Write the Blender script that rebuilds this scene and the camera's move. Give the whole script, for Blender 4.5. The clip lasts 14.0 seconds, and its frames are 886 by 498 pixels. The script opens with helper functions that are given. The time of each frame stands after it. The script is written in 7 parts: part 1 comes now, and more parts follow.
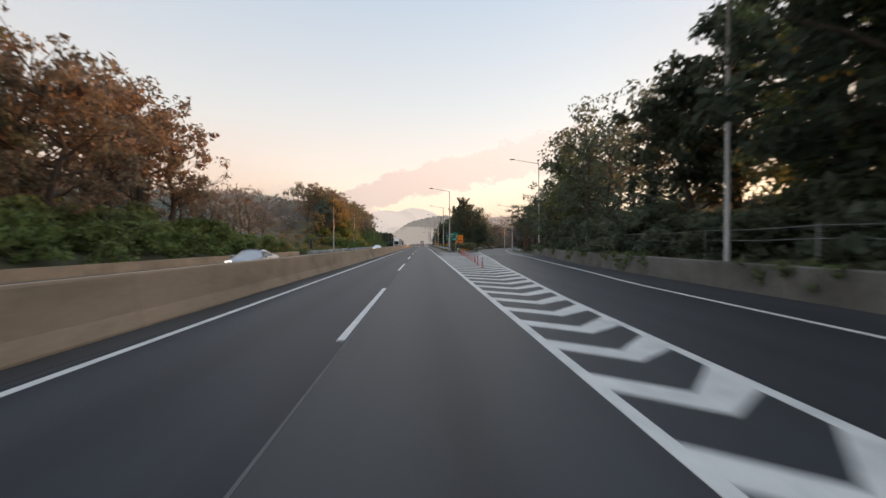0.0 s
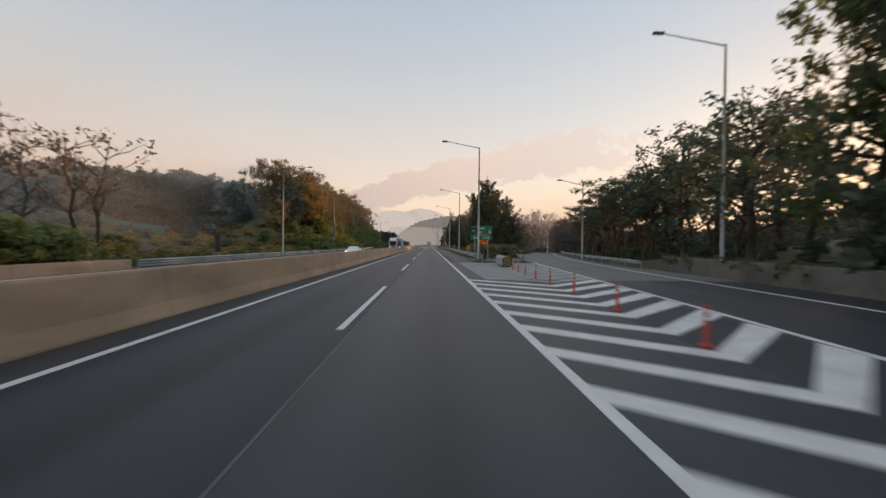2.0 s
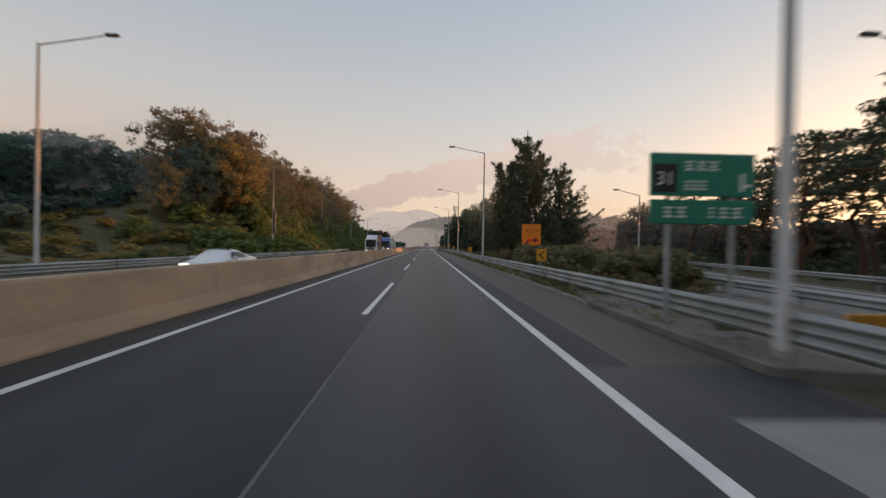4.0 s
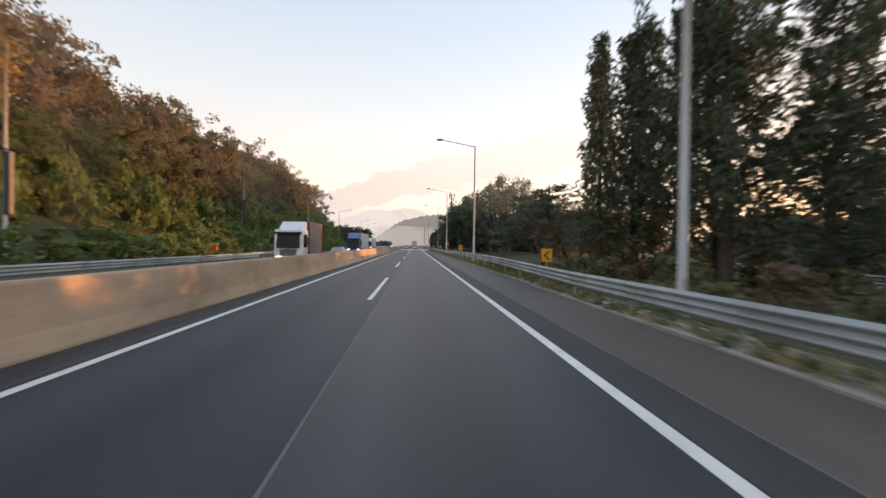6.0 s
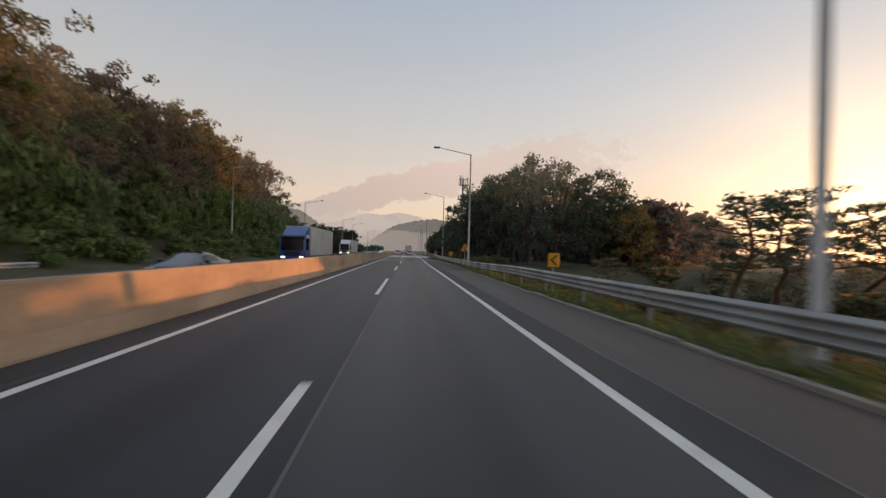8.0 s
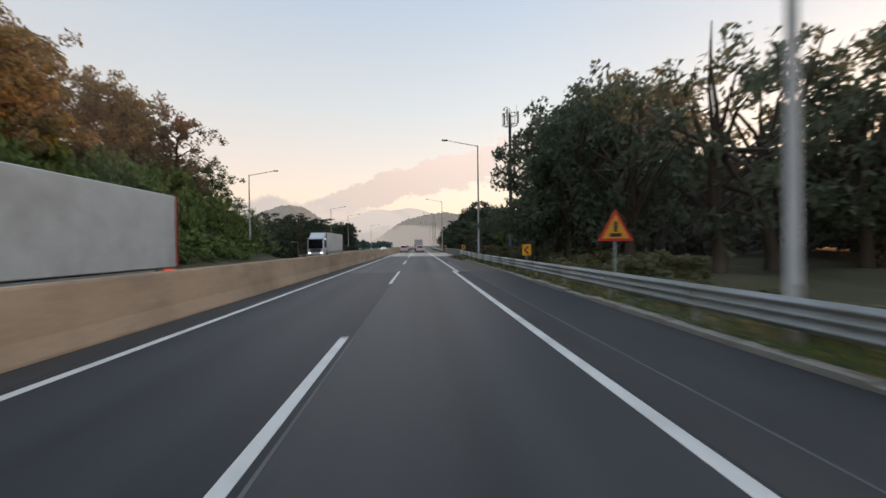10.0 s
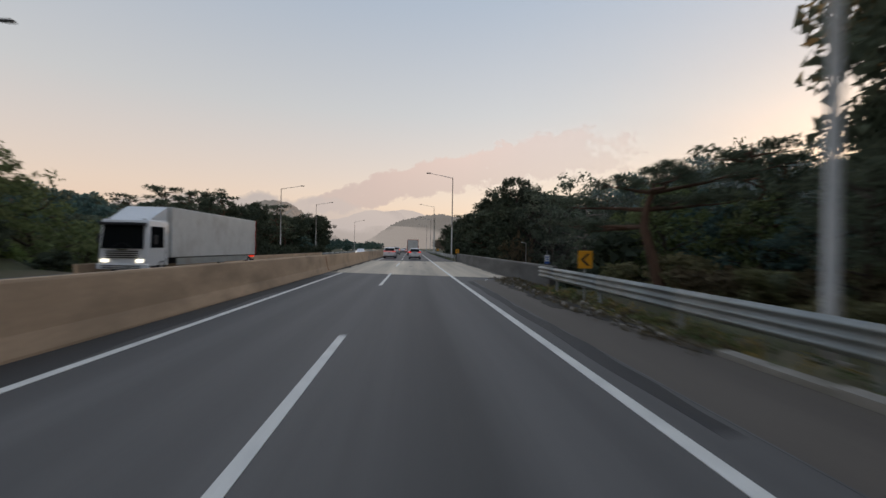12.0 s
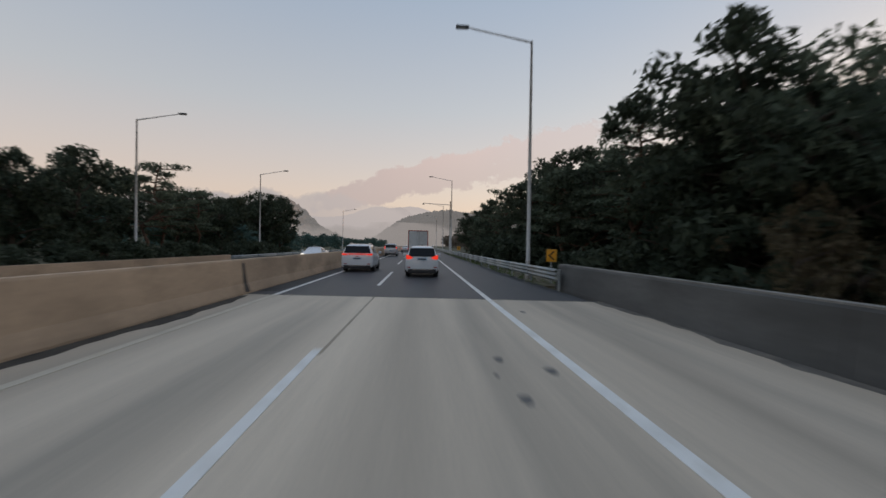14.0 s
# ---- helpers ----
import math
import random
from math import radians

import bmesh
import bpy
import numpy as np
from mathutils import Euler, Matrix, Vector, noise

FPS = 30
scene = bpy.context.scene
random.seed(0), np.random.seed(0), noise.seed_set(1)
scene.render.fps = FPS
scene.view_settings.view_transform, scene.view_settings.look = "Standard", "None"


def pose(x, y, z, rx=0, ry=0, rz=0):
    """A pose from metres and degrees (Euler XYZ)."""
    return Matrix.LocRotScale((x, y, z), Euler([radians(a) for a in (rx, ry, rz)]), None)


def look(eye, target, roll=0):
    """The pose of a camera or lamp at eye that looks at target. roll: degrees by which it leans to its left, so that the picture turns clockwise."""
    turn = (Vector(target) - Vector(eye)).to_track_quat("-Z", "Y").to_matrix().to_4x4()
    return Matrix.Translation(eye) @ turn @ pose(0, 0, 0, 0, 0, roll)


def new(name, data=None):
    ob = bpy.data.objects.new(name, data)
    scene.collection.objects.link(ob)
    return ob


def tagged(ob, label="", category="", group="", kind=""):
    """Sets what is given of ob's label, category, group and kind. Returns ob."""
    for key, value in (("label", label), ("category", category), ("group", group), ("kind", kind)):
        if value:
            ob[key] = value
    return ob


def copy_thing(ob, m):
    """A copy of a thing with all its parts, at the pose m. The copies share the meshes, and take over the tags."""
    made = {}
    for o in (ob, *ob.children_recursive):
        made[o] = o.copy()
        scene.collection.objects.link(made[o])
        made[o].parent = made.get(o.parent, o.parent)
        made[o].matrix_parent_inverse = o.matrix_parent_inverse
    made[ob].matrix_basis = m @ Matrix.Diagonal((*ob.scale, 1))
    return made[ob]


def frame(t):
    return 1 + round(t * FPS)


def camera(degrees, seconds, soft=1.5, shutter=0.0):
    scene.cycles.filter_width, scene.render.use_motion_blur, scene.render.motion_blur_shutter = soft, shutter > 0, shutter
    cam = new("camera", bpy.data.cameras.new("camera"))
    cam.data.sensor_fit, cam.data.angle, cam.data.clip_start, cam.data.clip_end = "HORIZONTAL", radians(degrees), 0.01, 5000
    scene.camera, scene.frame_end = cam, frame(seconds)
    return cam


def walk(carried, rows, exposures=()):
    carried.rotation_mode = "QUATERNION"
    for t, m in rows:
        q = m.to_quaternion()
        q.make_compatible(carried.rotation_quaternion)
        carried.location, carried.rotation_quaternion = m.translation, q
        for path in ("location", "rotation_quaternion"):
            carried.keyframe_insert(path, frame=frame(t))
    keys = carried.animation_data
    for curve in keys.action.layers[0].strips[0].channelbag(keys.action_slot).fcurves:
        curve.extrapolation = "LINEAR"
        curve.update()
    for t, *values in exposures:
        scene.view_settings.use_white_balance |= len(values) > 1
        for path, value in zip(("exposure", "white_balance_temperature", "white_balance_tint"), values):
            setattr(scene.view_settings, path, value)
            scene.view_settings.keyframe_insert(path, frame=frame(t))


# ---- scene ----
cam = camera(93.1, 14.0, shutter=0.4)
PATH = [
    (0, (-0.058, 0.74, 1.78), (0.039, 2.737, 1.753), -0.2),
    (0.5, (-0.049, 10.43, 1.75), (0.047, 12.427, 1.729), 0.0),
    (1, (-0.002, 20.343, 1.756), (0.083, 22.341, 1.736), 0.3),
    (1.5, (0.101, 30.02, 1.778), (0.173, 32.019, 1.76), 0.3),
    (2, (0.141, 39.71, 1.793), (0.205, 41.709, 1.772), 0.6),
    (2.5, (0.06, 49.363, 1.781), (0.112, 51.362, 1.762), 0.8),
    (3, (0.021, 58.961, 1.763), (0.061, 60.961, 1.757), 1.1),
    (3.2, (-0.017, 62.753, 1.763), (0.027, 64.753, 1.756), 1.2),
    (5.3, (-0.368, 101.95, 1.782), (-0.223, 103.944, 1.761), 0.6),
    (5.5, (-0.379, 105.662, 1.782), (-0.235, 107.657, 1.764), 1.0),
    (6, (-0.352, 114.902, 1.78), (-0.216, 116.897, 1.762), 0.7),
    (6.5, (-0.304, 124.145, 1.777), (-0.175, 126.141, 1.761), 1.1),
    (7, (-0.377, 133.358, 1.783), (-0.251, 135.354, 1.768), 1.3),
    (7.5, (-0.408, 142.624, 1.76), (-0.267, 144.619, 1.751), 1.2),
    (8, (-0.526, 151.934, 1.761), (-0.36, 153.927, 1.771), 1.5),
    (10.3, (-0.126, 195.267, 1.714), (-0.016, 197.264, 1.692), -0.8),
    (10.5, (-0.088, 199.11, 1.713), (0.025, 201.107, 1.69), -0.6),
    (11, (-0.031, 208.902, 1.702), (0.102, 210.897, 1.68), -0.8),
    (11.1, (-0.053, 210.889, 1.701), (0.08, 212.884, 1.678), -0.9),
    (11.5, (-0.243, 218.952, 1.701), (-0.103, 220.947, 1.68), -0.5),
    (12, (-0.31, 229.159, 1.747), (-0.168, 231.154, 1.744), 1.0),
    (12.5, (-0.36, 239.435, 1.793), (-0.192, 241.428, 1.789), 1.3),
    (13, (-0.302, 249.736, 1.767), (-0.159, 251.731, 1.752), 1.1),
    (13.5, (-0.167, 260.142, 1.762), (-0.044, 262.138, 1.743), 0.9),
    (14, (-0.168, 270.476, 1.756), (-0.058, 272.473, 1.739), 0.9),
]
walk(cam, [(t, look(eye, to, roll)) for t, eye, to, roll in PATH],
     [(0, 2.55, 7350, 9), (1, 2.45, 7400, 9), (2, 2.2, 7400, 10), (3, 2.0, 7400, 10), (5.5, 2.25, 7600, 10), (6, 2.75, 7200, 9), (6.5, 2.74, 6900, 8), (7, 2.28, 7100, 10), (7.5, 2.1, 7350, 10), (8.2, 2.0, 7500, 10),
      (10.3, 2.54, 7100, 8), (11, 2.6, 7000, 8), (11.5, 2.6, 7050, 9), (12, 2.1, 7250, 10), (12.5, 1.95, 7300, 10), (13, 2.04, 7150, 10), (14, 1.92, 6850, 9)])

# ---- world, sun, exposure ----
SUN_AZ, SUN_EL = radians(55), radians(2.4)
world = bpy.data.worlds.new("world")
scene.world = world
world.use_nodes = True
wt = world.node_tree
sky = wt.nodes.new("ShaderNodeTexSky")
sky.sky_type = "NISHITA"
sky.sun_disc = False
sky.sun_elevation, sky.sun_rotation = SUN_EL, SUN_AZ
sky.air_density, sky.dust_density, sky.ozone_density, sky.altitude = 1.0, 1.6, 2.0, 100
back = wt.nodes["Background"]
# thin morning haze over the clear sky: peach at the horizon, lavender grey above
direction = wt.nodes.new("ShaderNodeTexCoord")
split = wt.nodes.new("ShaderNodeSeparateXYZ")
wt.links.new(direction.outputs["Generated"], split.inputs[0])
haze = wt.nodes.new("ShaderNodeValToRGB")
wt.links.new(split.outputs[2], haze.inputs[0])
haze.color_ramp.elements[0].position, haze.color_ramp.elements[0].color = 0.0, (1.35, 0.95, 0.84, 1)
haze.color_ramp.elements[1].position, haze.color_ramp.elements[1].color = 0.75, (0.62, 0.78, 1.08, 1)
for place, colour in ((0.12, (1.28, 1.01, 0.92, 1)), (0.3, (0.94, 0.955, 1.03, 1)), (0.5, (0.68, 0.81, 1.04, 1))):
    haze.color_ramp.elements.new(place).color = colour
veil = wt.nodes.new("ShaderNodeMix")
veil.data_type = "RGBA"
veil.inputs[0].default_value = 0.79
soften = wt.nodes.new("ShaderNodeHueSaturation")
soften.inputs["Saturation"].default_value, soften.inputs["Value"].default_value = 0.8, 1.05
wt.links.new(sky.outputs[0], soften.inputs["Color"])
wt.links.new(soften.outputs[0], veil.inputs[6])
wt.links.new(haze.outputs[0], veil.inputs[7])
wt.links.new(veil.outputs[2], back.inputs[0])
back.inputs[1].default_value = 0.15
sun = new("sun", bpy.data.lights.new("sun", "SUN"))
sun.data.energy, sun.data.angle, sun.data.color = 0.75, radians(0.6), (1.0, 0.41, 0.15)
sun.matrix_basis = look((300 * math.sin(SUN_AZ), 300 * math.cos(SUN_AZ), 300 * math.tan(SUN_EL)), (0, 0, 0))

# ---- materials ----


def node(t, kind, **values):
    n = t.nodes.new(kind)
    for key, value in values.items():
        n.inputs[key].default_value = value
    return n


def noise_node(t, coord, scale, detail=4.0, stretch=(1, 1, 1)):
    m = node(t, "ShaderNodeMapping")
    m.inputs["Scale"].default_value = stretch
    t.links.new(coord, m.inputs["Vector"])
    n = node(t, "ShaderNodeTexNoise", Scale=scale, Detail=detail, Roughness=0.6)
    t.links.new(m.outputs[0], n.inputs["Vector"])
    return n.outputs["Fac"]


def ramp(t, fac, lo, hi, a, b):
    m = node(t, "ShaderNodeMapRange")
    m.inputs[1].default_value, m.inputs[2].default_value = lo, hi
    m.inputs[3].default_value, m.inputs[4].default_value = a, b
    t.links.new(fac, m.inputs[0])
    return m.outputs[0]


def mul(t, a, b):
    m = node(t, "ShaderNodeMath")
    m.operation = "MULTIPLY"
    t.links.new(a, m.inputs[0])
    t.links.new(b, m.inputs[1])
    return m.outputs[0]


def tint(t, color, fac):
    """A colour times a factor."""
    v = node(t, "ShaderNodeVectorMath")
    v.operation = "SCALE"
    if isinstance(color, tuple):
        v.inputs[0].default_value = color[:3]
    else:
        t.links.new(color, v.inputs[0])
    t.links.new(fac, v.inputs["Scale"])
    return v.outputs[0]


def mixed(t, fac, a, b):
    m = node(t, "ShaderNodeMix")
    m.data_type = "RGBA"
    t.links.new(fac, m.inputs[0])
    for socket, value in ((m.inputs[6], a), (m.inputs[7], b)):
        if isinstance(value, tuple):
            socket.default_value = (*value[:3], 1)
        else:
            t.links.new(value, socket)
    return m.outputs[2]


def surface(name, color, rough=0.6, metal=0.0, big=0.6, small=14.0, amount=0.2, bump=0.15, stain=None, stain_size=0.3,
            stretch=(1, 1, 1), random_part=0.0, island=0.0, coat=0.0, emit=0.0, emit_color=None, rough_var=0.12, bands=0.0, tracks=()):
    m = bpy.data.materials.new(name)
    m.use_nodes = True
    t = m.node_tree
    p = t.nodes["Principled BSDF"]
    coord = node(t, "ShaderNodeTexCoord").outputs["Object"]
    n1 = noise_node(t, coord, big, 5, stretch)
    n2 = noise_node(t, coord, small, 3)
    f = mul(t, ramp(t, n1, 0.3, 0.7, 1 - amount, 1 + amount), ramp(t, n2, 0.3, 0.7, 1 - amount * 0.6, 1 + amount * 0.6))
    if random_part:
        f = mul(t, f, ramp(t, node(t, "ShaderNodeObjectInfo").outputs["Random"], 0, 1, 1 - random_part, 1 + random_part))
    if island:
        f = mul(t, f, ramp(t, node(t, "ShaderNodeNewGeometry").outputs["Random Per Island"], 0, 1, 1 - island, 1 + island))
    if bands:
        f = mul(t, f, ramp(t, noise_node(t, coord, 0.55, 2, (1, 0.004, 1)), 0.35, 0.65, 1 - bands, 1 + bands))
    for middle, half, gain in tracks:
        # worn wheel tracks or oily strips along the lane: middle, half width, change of tone
        across = node(t, "ShaderNodeSeparateXYZ")
        t.links.new(coord, across.inputs[0])
        off = node(t, "ShaderNodeMath")
        off.operation = "SUBTRACT"
        t.links.new(across.outputs[0], off.inputs[0])
        off.inputs[1].default_value = middle
        away = node(t, "ShaderNodeMath")
        away.operation = "ABSOLUTE"
        t.links.new(off.outputs[0], away.inputs[0])
        band = node(t, "ShaderNodeMapRange")
        band.interpolation_type = "SMOOTHSTEP"
        for k, value in enumerate((0.0, half, 1 + gain, 1.0)):
            band.inputs[1 + k].default_value = value
        t.links.new(away.outputs[0], band.inputs[0])
        f = mul(t, f, band.outputs[0])
    c = tint(t, color, f)
    if stain:
        s = noise_node(t, coord, stain_size, 6, stretch)
        c = mixed(t, ramp(t, s, 0.5, 0.68, 0, 0.75), c, stain)
    t.links.new(c, p.inputs["Base Color"])
    t.links.new(ramp(t, n2, 0.3, 0.7, max(0.03, rough - rough_var), min(1, rough + rough_var)), p.inputs["Roughness"])
    p.inputs["Metallic"].default_value = metal
    p.inputs["Coat Weight"].default_value = coat
    if emit:
        p.inputs["Emission Color"].default_value = (*(emit_color or color)[:3], 1)
        p.inputs["Emission Strength"].default_value = emit
    if bump:
        b = node(t, "ShaderNodeBump", Strength=bump, Distance=0.02)
        t.links.new(n2, b.inputs["Height"])
        t.links.new(b.outputs[0], p.inputs["Normal"])
    return m


def leafy(name, color, second, through_light=0.5):
    """Leaves: two colours mixed leaf by leaf and tree by tree, letting some light through."""
    m = bpy.data.materials.new(name)
    m.use_nodes = True
    t = m.node_tree
    p = t.nodes["Principled BSDF"]
    p.inputs["Roughness"].default_value = 0.75
    p.inputs["Specular IOR Level"].default_value = 0.15
    g = node(t, "ShaderNodeNewGeometry").outputs["Random Per Island"]
    o = node(t, "ShaderNodeObjectInfo").outputs["Random"]
    coord = node(t, "ShaderNodeTexCoord").outputs["Object"]
    patch = noise_node(t, coord, 0.35, 2)
    fac = node(t, "ShaderNodeMath")
    fac.operation = "ADD"
    t.links.new(ramp(t, patch, 0.35, 0.65, -0.1, 0.8), fac.inputs[0])
    t.links.new(ramp(t, o, 0, 1, -0.25, 0.35), fac.inputs[1])
    fac.use_clamp = True
    c = tint(t, mixed(t, fac.outputs[0], color, second), ramp(t, g, 0, 1, 0.7, 1.6))
    t.links.new(c, p.inputs["Base Color"])
    tr = node(t, "ShaderNodeBsdfTranslucent")
    t.links.new(c, tr.inputs[0])
    mix = node(t, "ShaderNodeMixShader", Fac=through_light)
    t.links.new(p.outputs[0], mix.inputs[1])
    t.links.new(tr.outputs[0], mix.inputs[2])
    t.links.new(mix.outputs[0], t.nodes["Material Output"].inputs[0])
    return m


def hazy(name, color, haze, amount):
    """Far woods with distance haze painted in, as a glow mixed into the material."""
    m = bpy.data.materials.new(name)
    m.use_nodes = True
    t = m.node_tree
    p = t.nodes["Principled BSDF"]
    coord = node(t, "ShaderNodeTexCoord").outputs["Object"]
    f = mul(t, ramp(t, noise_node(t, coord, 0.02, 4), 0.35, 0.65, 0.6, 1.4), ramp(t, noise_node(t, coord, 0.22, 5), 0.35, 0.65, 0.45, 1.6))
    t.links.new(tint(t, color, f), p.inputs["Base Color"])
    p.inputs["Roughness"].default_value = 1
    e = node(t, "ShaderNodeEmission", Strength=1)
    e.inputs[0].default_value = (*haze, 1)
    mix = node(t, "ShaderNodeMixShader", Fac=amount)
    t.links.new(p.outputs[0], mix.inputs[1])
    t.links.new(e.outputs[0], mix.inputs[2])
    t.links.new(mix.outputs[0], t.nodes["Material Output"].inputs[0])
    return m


# Lane wear; the right track is lightened further to suggest sky reflection.
SLOW_LANE = ((-0.6, 0.5, 0.08), (1.15, 0.75, 0.3), (0.3, 0.5, -0.3), (-1.5, 0.5, -0.2))
FAST_LANE = ((-4.15, 0.5, 0.16), (-2.5, 0.55, 0.22), (-3.3, 0.5, -0.2), (-1.5, 0.5, -0.18))
ASPHALT = surface("asphalt", (0.036, 0.039, 0.042), 0.54, big=0.8, small=45, amount=0.2, bump=0.25, stretch=(1, 0.03, 1), stain=(0.034, 0.034, 0.037), stain_size=0.7, bands=0.2, tracks=SLOW_LANE)
ASPHALT_FRESH = surface("asphalt_fresh", (0.027, 0.0305, 0.036), 0.55, big=0.8, small=45, amount=0.22, bump=0.25, stretch=(1, 0.03, 1), stain=(0.042, 0.044, 0.05), stain_size=0.6, bands=0.2, tracks=FAST_LANE)
ASPHALT_WORN = surface("asphalt_worn", (0.105, 0.099, 0.094), 0.68, big=0.8, small=45, amount=0.2, bump=0.25, stretch=(1, 0.03, 1), stain=(0.085, 0.08, 0.075), stain_size=0.7, bands=0.2, tracks=((-0.55, 0.6, 0.15), (1.1, 0.6, 0.15), (0.3, 0.5, -0.25), (-3.3, 0.5, -0.22), (-1.5, 0.5, -0.12)))
for m, gloss in ((ASPHALT, 0.42), (ASPHALT_FRESH, 0.25)):
    m.node_tree.nodes["Principled BSDF"].inputs["Specular IOR Level"].default_value = gloss
ASPHALT_OLD = surface("asphalt_old", (0.08, 0.076, 0.072), 0.72, big=0.7, small=40, amount=0.25, bump=0.25, stretch=(1, 0.05, 1), stain=(0.045, 0.042, 0.04))
DIRT = surface("washed_dirt", (0.05, 0.043, 0.036), 0.95, big=1.6, small=14, amount=0.45, bump=0.8, stain=(0.1, 0.085, 0.06), stain_size=1.8)
RAMP_PALE = surface("ramp_pale", (0.19, 0.182, 0.162), 0.75, big=0.6, small=20, amount=0.25, bump=0.2, stretch=(1, 0.15, 1), stain=(0.1, 0.095, 0.088), stain_size=0.6)
GORE_ASPHALT = surface("gore_asphalt", (0.027, 0.028, 0.031), 0.62, big=0.8, small=40, amount=0.25, bump=0.3, stretch=(1, 0.3, 1), stain=(0.04, 0.039, 0.039), stain_size=0.8)
ASPHALT_DARK = surface("dirty_asphalt", (0.042, 0.04, 0.039), 0.75, big=0.9, small=30, amount=0.3, bump=0.3, stretch=(1, 0.2, 1), stain=(0.06, 0.052, 0.042), stain_size=1.0)
CONCRETE_DECK = surface("concrete_deck", (0.57, 0.475, 0.365), 0.7, big=0.8, small=20, amount=0.16, bump=0.15, stretch=(1, 0.06, 1), stain=(0.33, 0.285, 0.225), stain_size=0.5, bands=0.15, tracks=((-0.5, 0.5, -0.1), (1.1, 0.5, -0.1), (-2.6, 0.5, -0.08)))
CONCRETE_GORE = surface("concrete_gore", (0.29, 0.275, 0.245), 0.75, big=0.5, small=18, amount=0.25, bump=0.2, stain=(0.11, 0.105, 0.1), stain_size=0.5)
CONCRETE = surface("concrete", (0.50, 0.345, 0.225), 0.8, big=0.35, small=12, amount=0.2, bump=0.25, stain=(0.30, 0.21, 0.135), stain_size=0.5, stretch=(1, 0.5, 1.2), random_part=0.06)
CONCRETE_DARK = surface("concrete_dark", (0.17, 0.155, 0.135), 0.85, big=0.5, small=10, amount=0.3, bump=0.35, stain=(0.08, 0.07, 0.055), stain_size=0.45)
KERB = surface("kerb_concrete", (0.33, 0.30, 0.26), 0.85, big=0.7, small=10, amount=0.3, bump=0.3, stain=(0.1, 0.09, 0.06))
SEAM = surface("joint_sealant", (0.115, 0.112, 0.108), 0.7, amount=0.3)
TAR = surface("tar", (0.018, 0.018, 0.02), 0.5, amount=0.3)
PAINT = surface("road_paint", (0.76, 0.735, 0.68), 0.6, big=1.2, small=25, amount=0.12, bump=0.1, stain=(0.55, 0.54, 0.51), stain_size=1.4)
LINE_BRIGHT = surface("bright_line_paint", (0.84, 0.82, 0.77), 0.6, big=1.5, small=25, amount=0.08, bump=0.1, stain=(0.62, 0.58, 0.5), stain_size=1.8)
PAINT_WORN = surface("worn_road_paint", (0.36, 0.355, 0.335), 0.7, big=1.2, small=20, amount=0.25, stain=(0.2, 0.195, 0.18), stain_size=1.6)
EARTH = surface("earth", (0.075, 0.075, 0.035), 0.95, big=0.15, small=3, amount=0.4, bump=0.4, stain=(0.12, 0.09, 0.05), stain_size=0.12)
VERGE = surface("verge_soil", (0.13, 0.11, 0.065), 0.95, big=0.7, small=8, amount=0.4, bump=0.5, stain=(0.06, 0.075, 0.025), stain_size=0.8)
VERGE_STONY = surface("stony_verge", (0.26, 0.205, 0.15), 0.95, big=0.9, small=10, amount=0.4, bump=0.5, stain=(0.12, 0.1, 0.06), stain_size=1.1)
STEEL = surface("galvanised_steel", (0.36, 0.38, 0.37), 0.58, 0.35, big=1.0, small=20, amount=0.15, bump=0.05, stain=(0.3, 0.28, 0.25), stain_size=0.8)
POLE = surface("lamp_pole_steel", (0.46, 0.44, 0.41), 0.5, 0.25, big=1.0, small=20, amount=0.12, bump=0.03)
DARK_STEEL = surface("dark_steel", (0.07, 0.075, 0.08), 0.5, 0.5, amount=0.2)
LENS = surface("lamp_lens", (0.5, 0.5, 0.48), 0.2, amount=0.05)
WHITE_PAINT = surface("white_car_paint", (0.72, 0.73, 0.74), 0.28, big=0.5, small=60, amount=0.04, bump=0, coat=0.6, rough_var=0.04)
SILVER_PAINT = surface("silver_car_paint", (0.42, 0.43, 0.45), 0.3, 0.4, small=60, amount=0.05, bump=0, coat=0.5, rough_var=0.04)
DARK_PAINT = surface("dark_car_paint", (0.05, 0.06, 0.08), 0.25, 0.2, small=60, amount=0.05, bump=0, coat=0.6, rough_var=0.04)
BLUE_PAINT = surface("blue_truck_paint", (0.03, 0.10, 0.33), 0.3, small=60, amount=0.06, bump=0, coat=0.5, rough_var=0.04)
BOX_WHITE = surface("truck_box_panel", (0.6, 0.6, 0.58), 0.45, big=0.8, small=6, amount=0.08, bump=0.03, stain=(0.45, 0.43, 0.4), stain_size=0.6)
BOX_DARK = surface("dark_truck_box", (0.10, 0.105, 0.12), 0.6, big=0.8, small=6, amount=0.15)
PLASTIC = surface("black_plastic", (0.022, 0.022, 0.024), 0.55, amount=0.15, small=40)
GLASS = surface("tinted_car_glass", (0.008, 0.009, 0.011), 0.08, small=3, amount=0.1, bump=0, rough_var=0.02)
GLASS.node_tree.nodes["Principled BSDF"].inputs["Specular IOR Level"].default_value = 0.22
RUBBER = surface("tyre_rubber", (0.02, 0.02, 0.02), 0.85, amount=0.2, small=30)
ALLOY = surface("wheel_alloy", (0.45, 0.45, 0.46), 0.35, 0.8, amount=0.1)
TAIL = surface("tail_lamp", (0.6, 0.03, 0.015), 0.2, amount=0.05, emit=0.17, emit_color=(1.0, 0.05, 0.025))
RED_LENS = surface("red_reflector", (0.35, 0.02, 0.015), 0.25, amount=0.05)
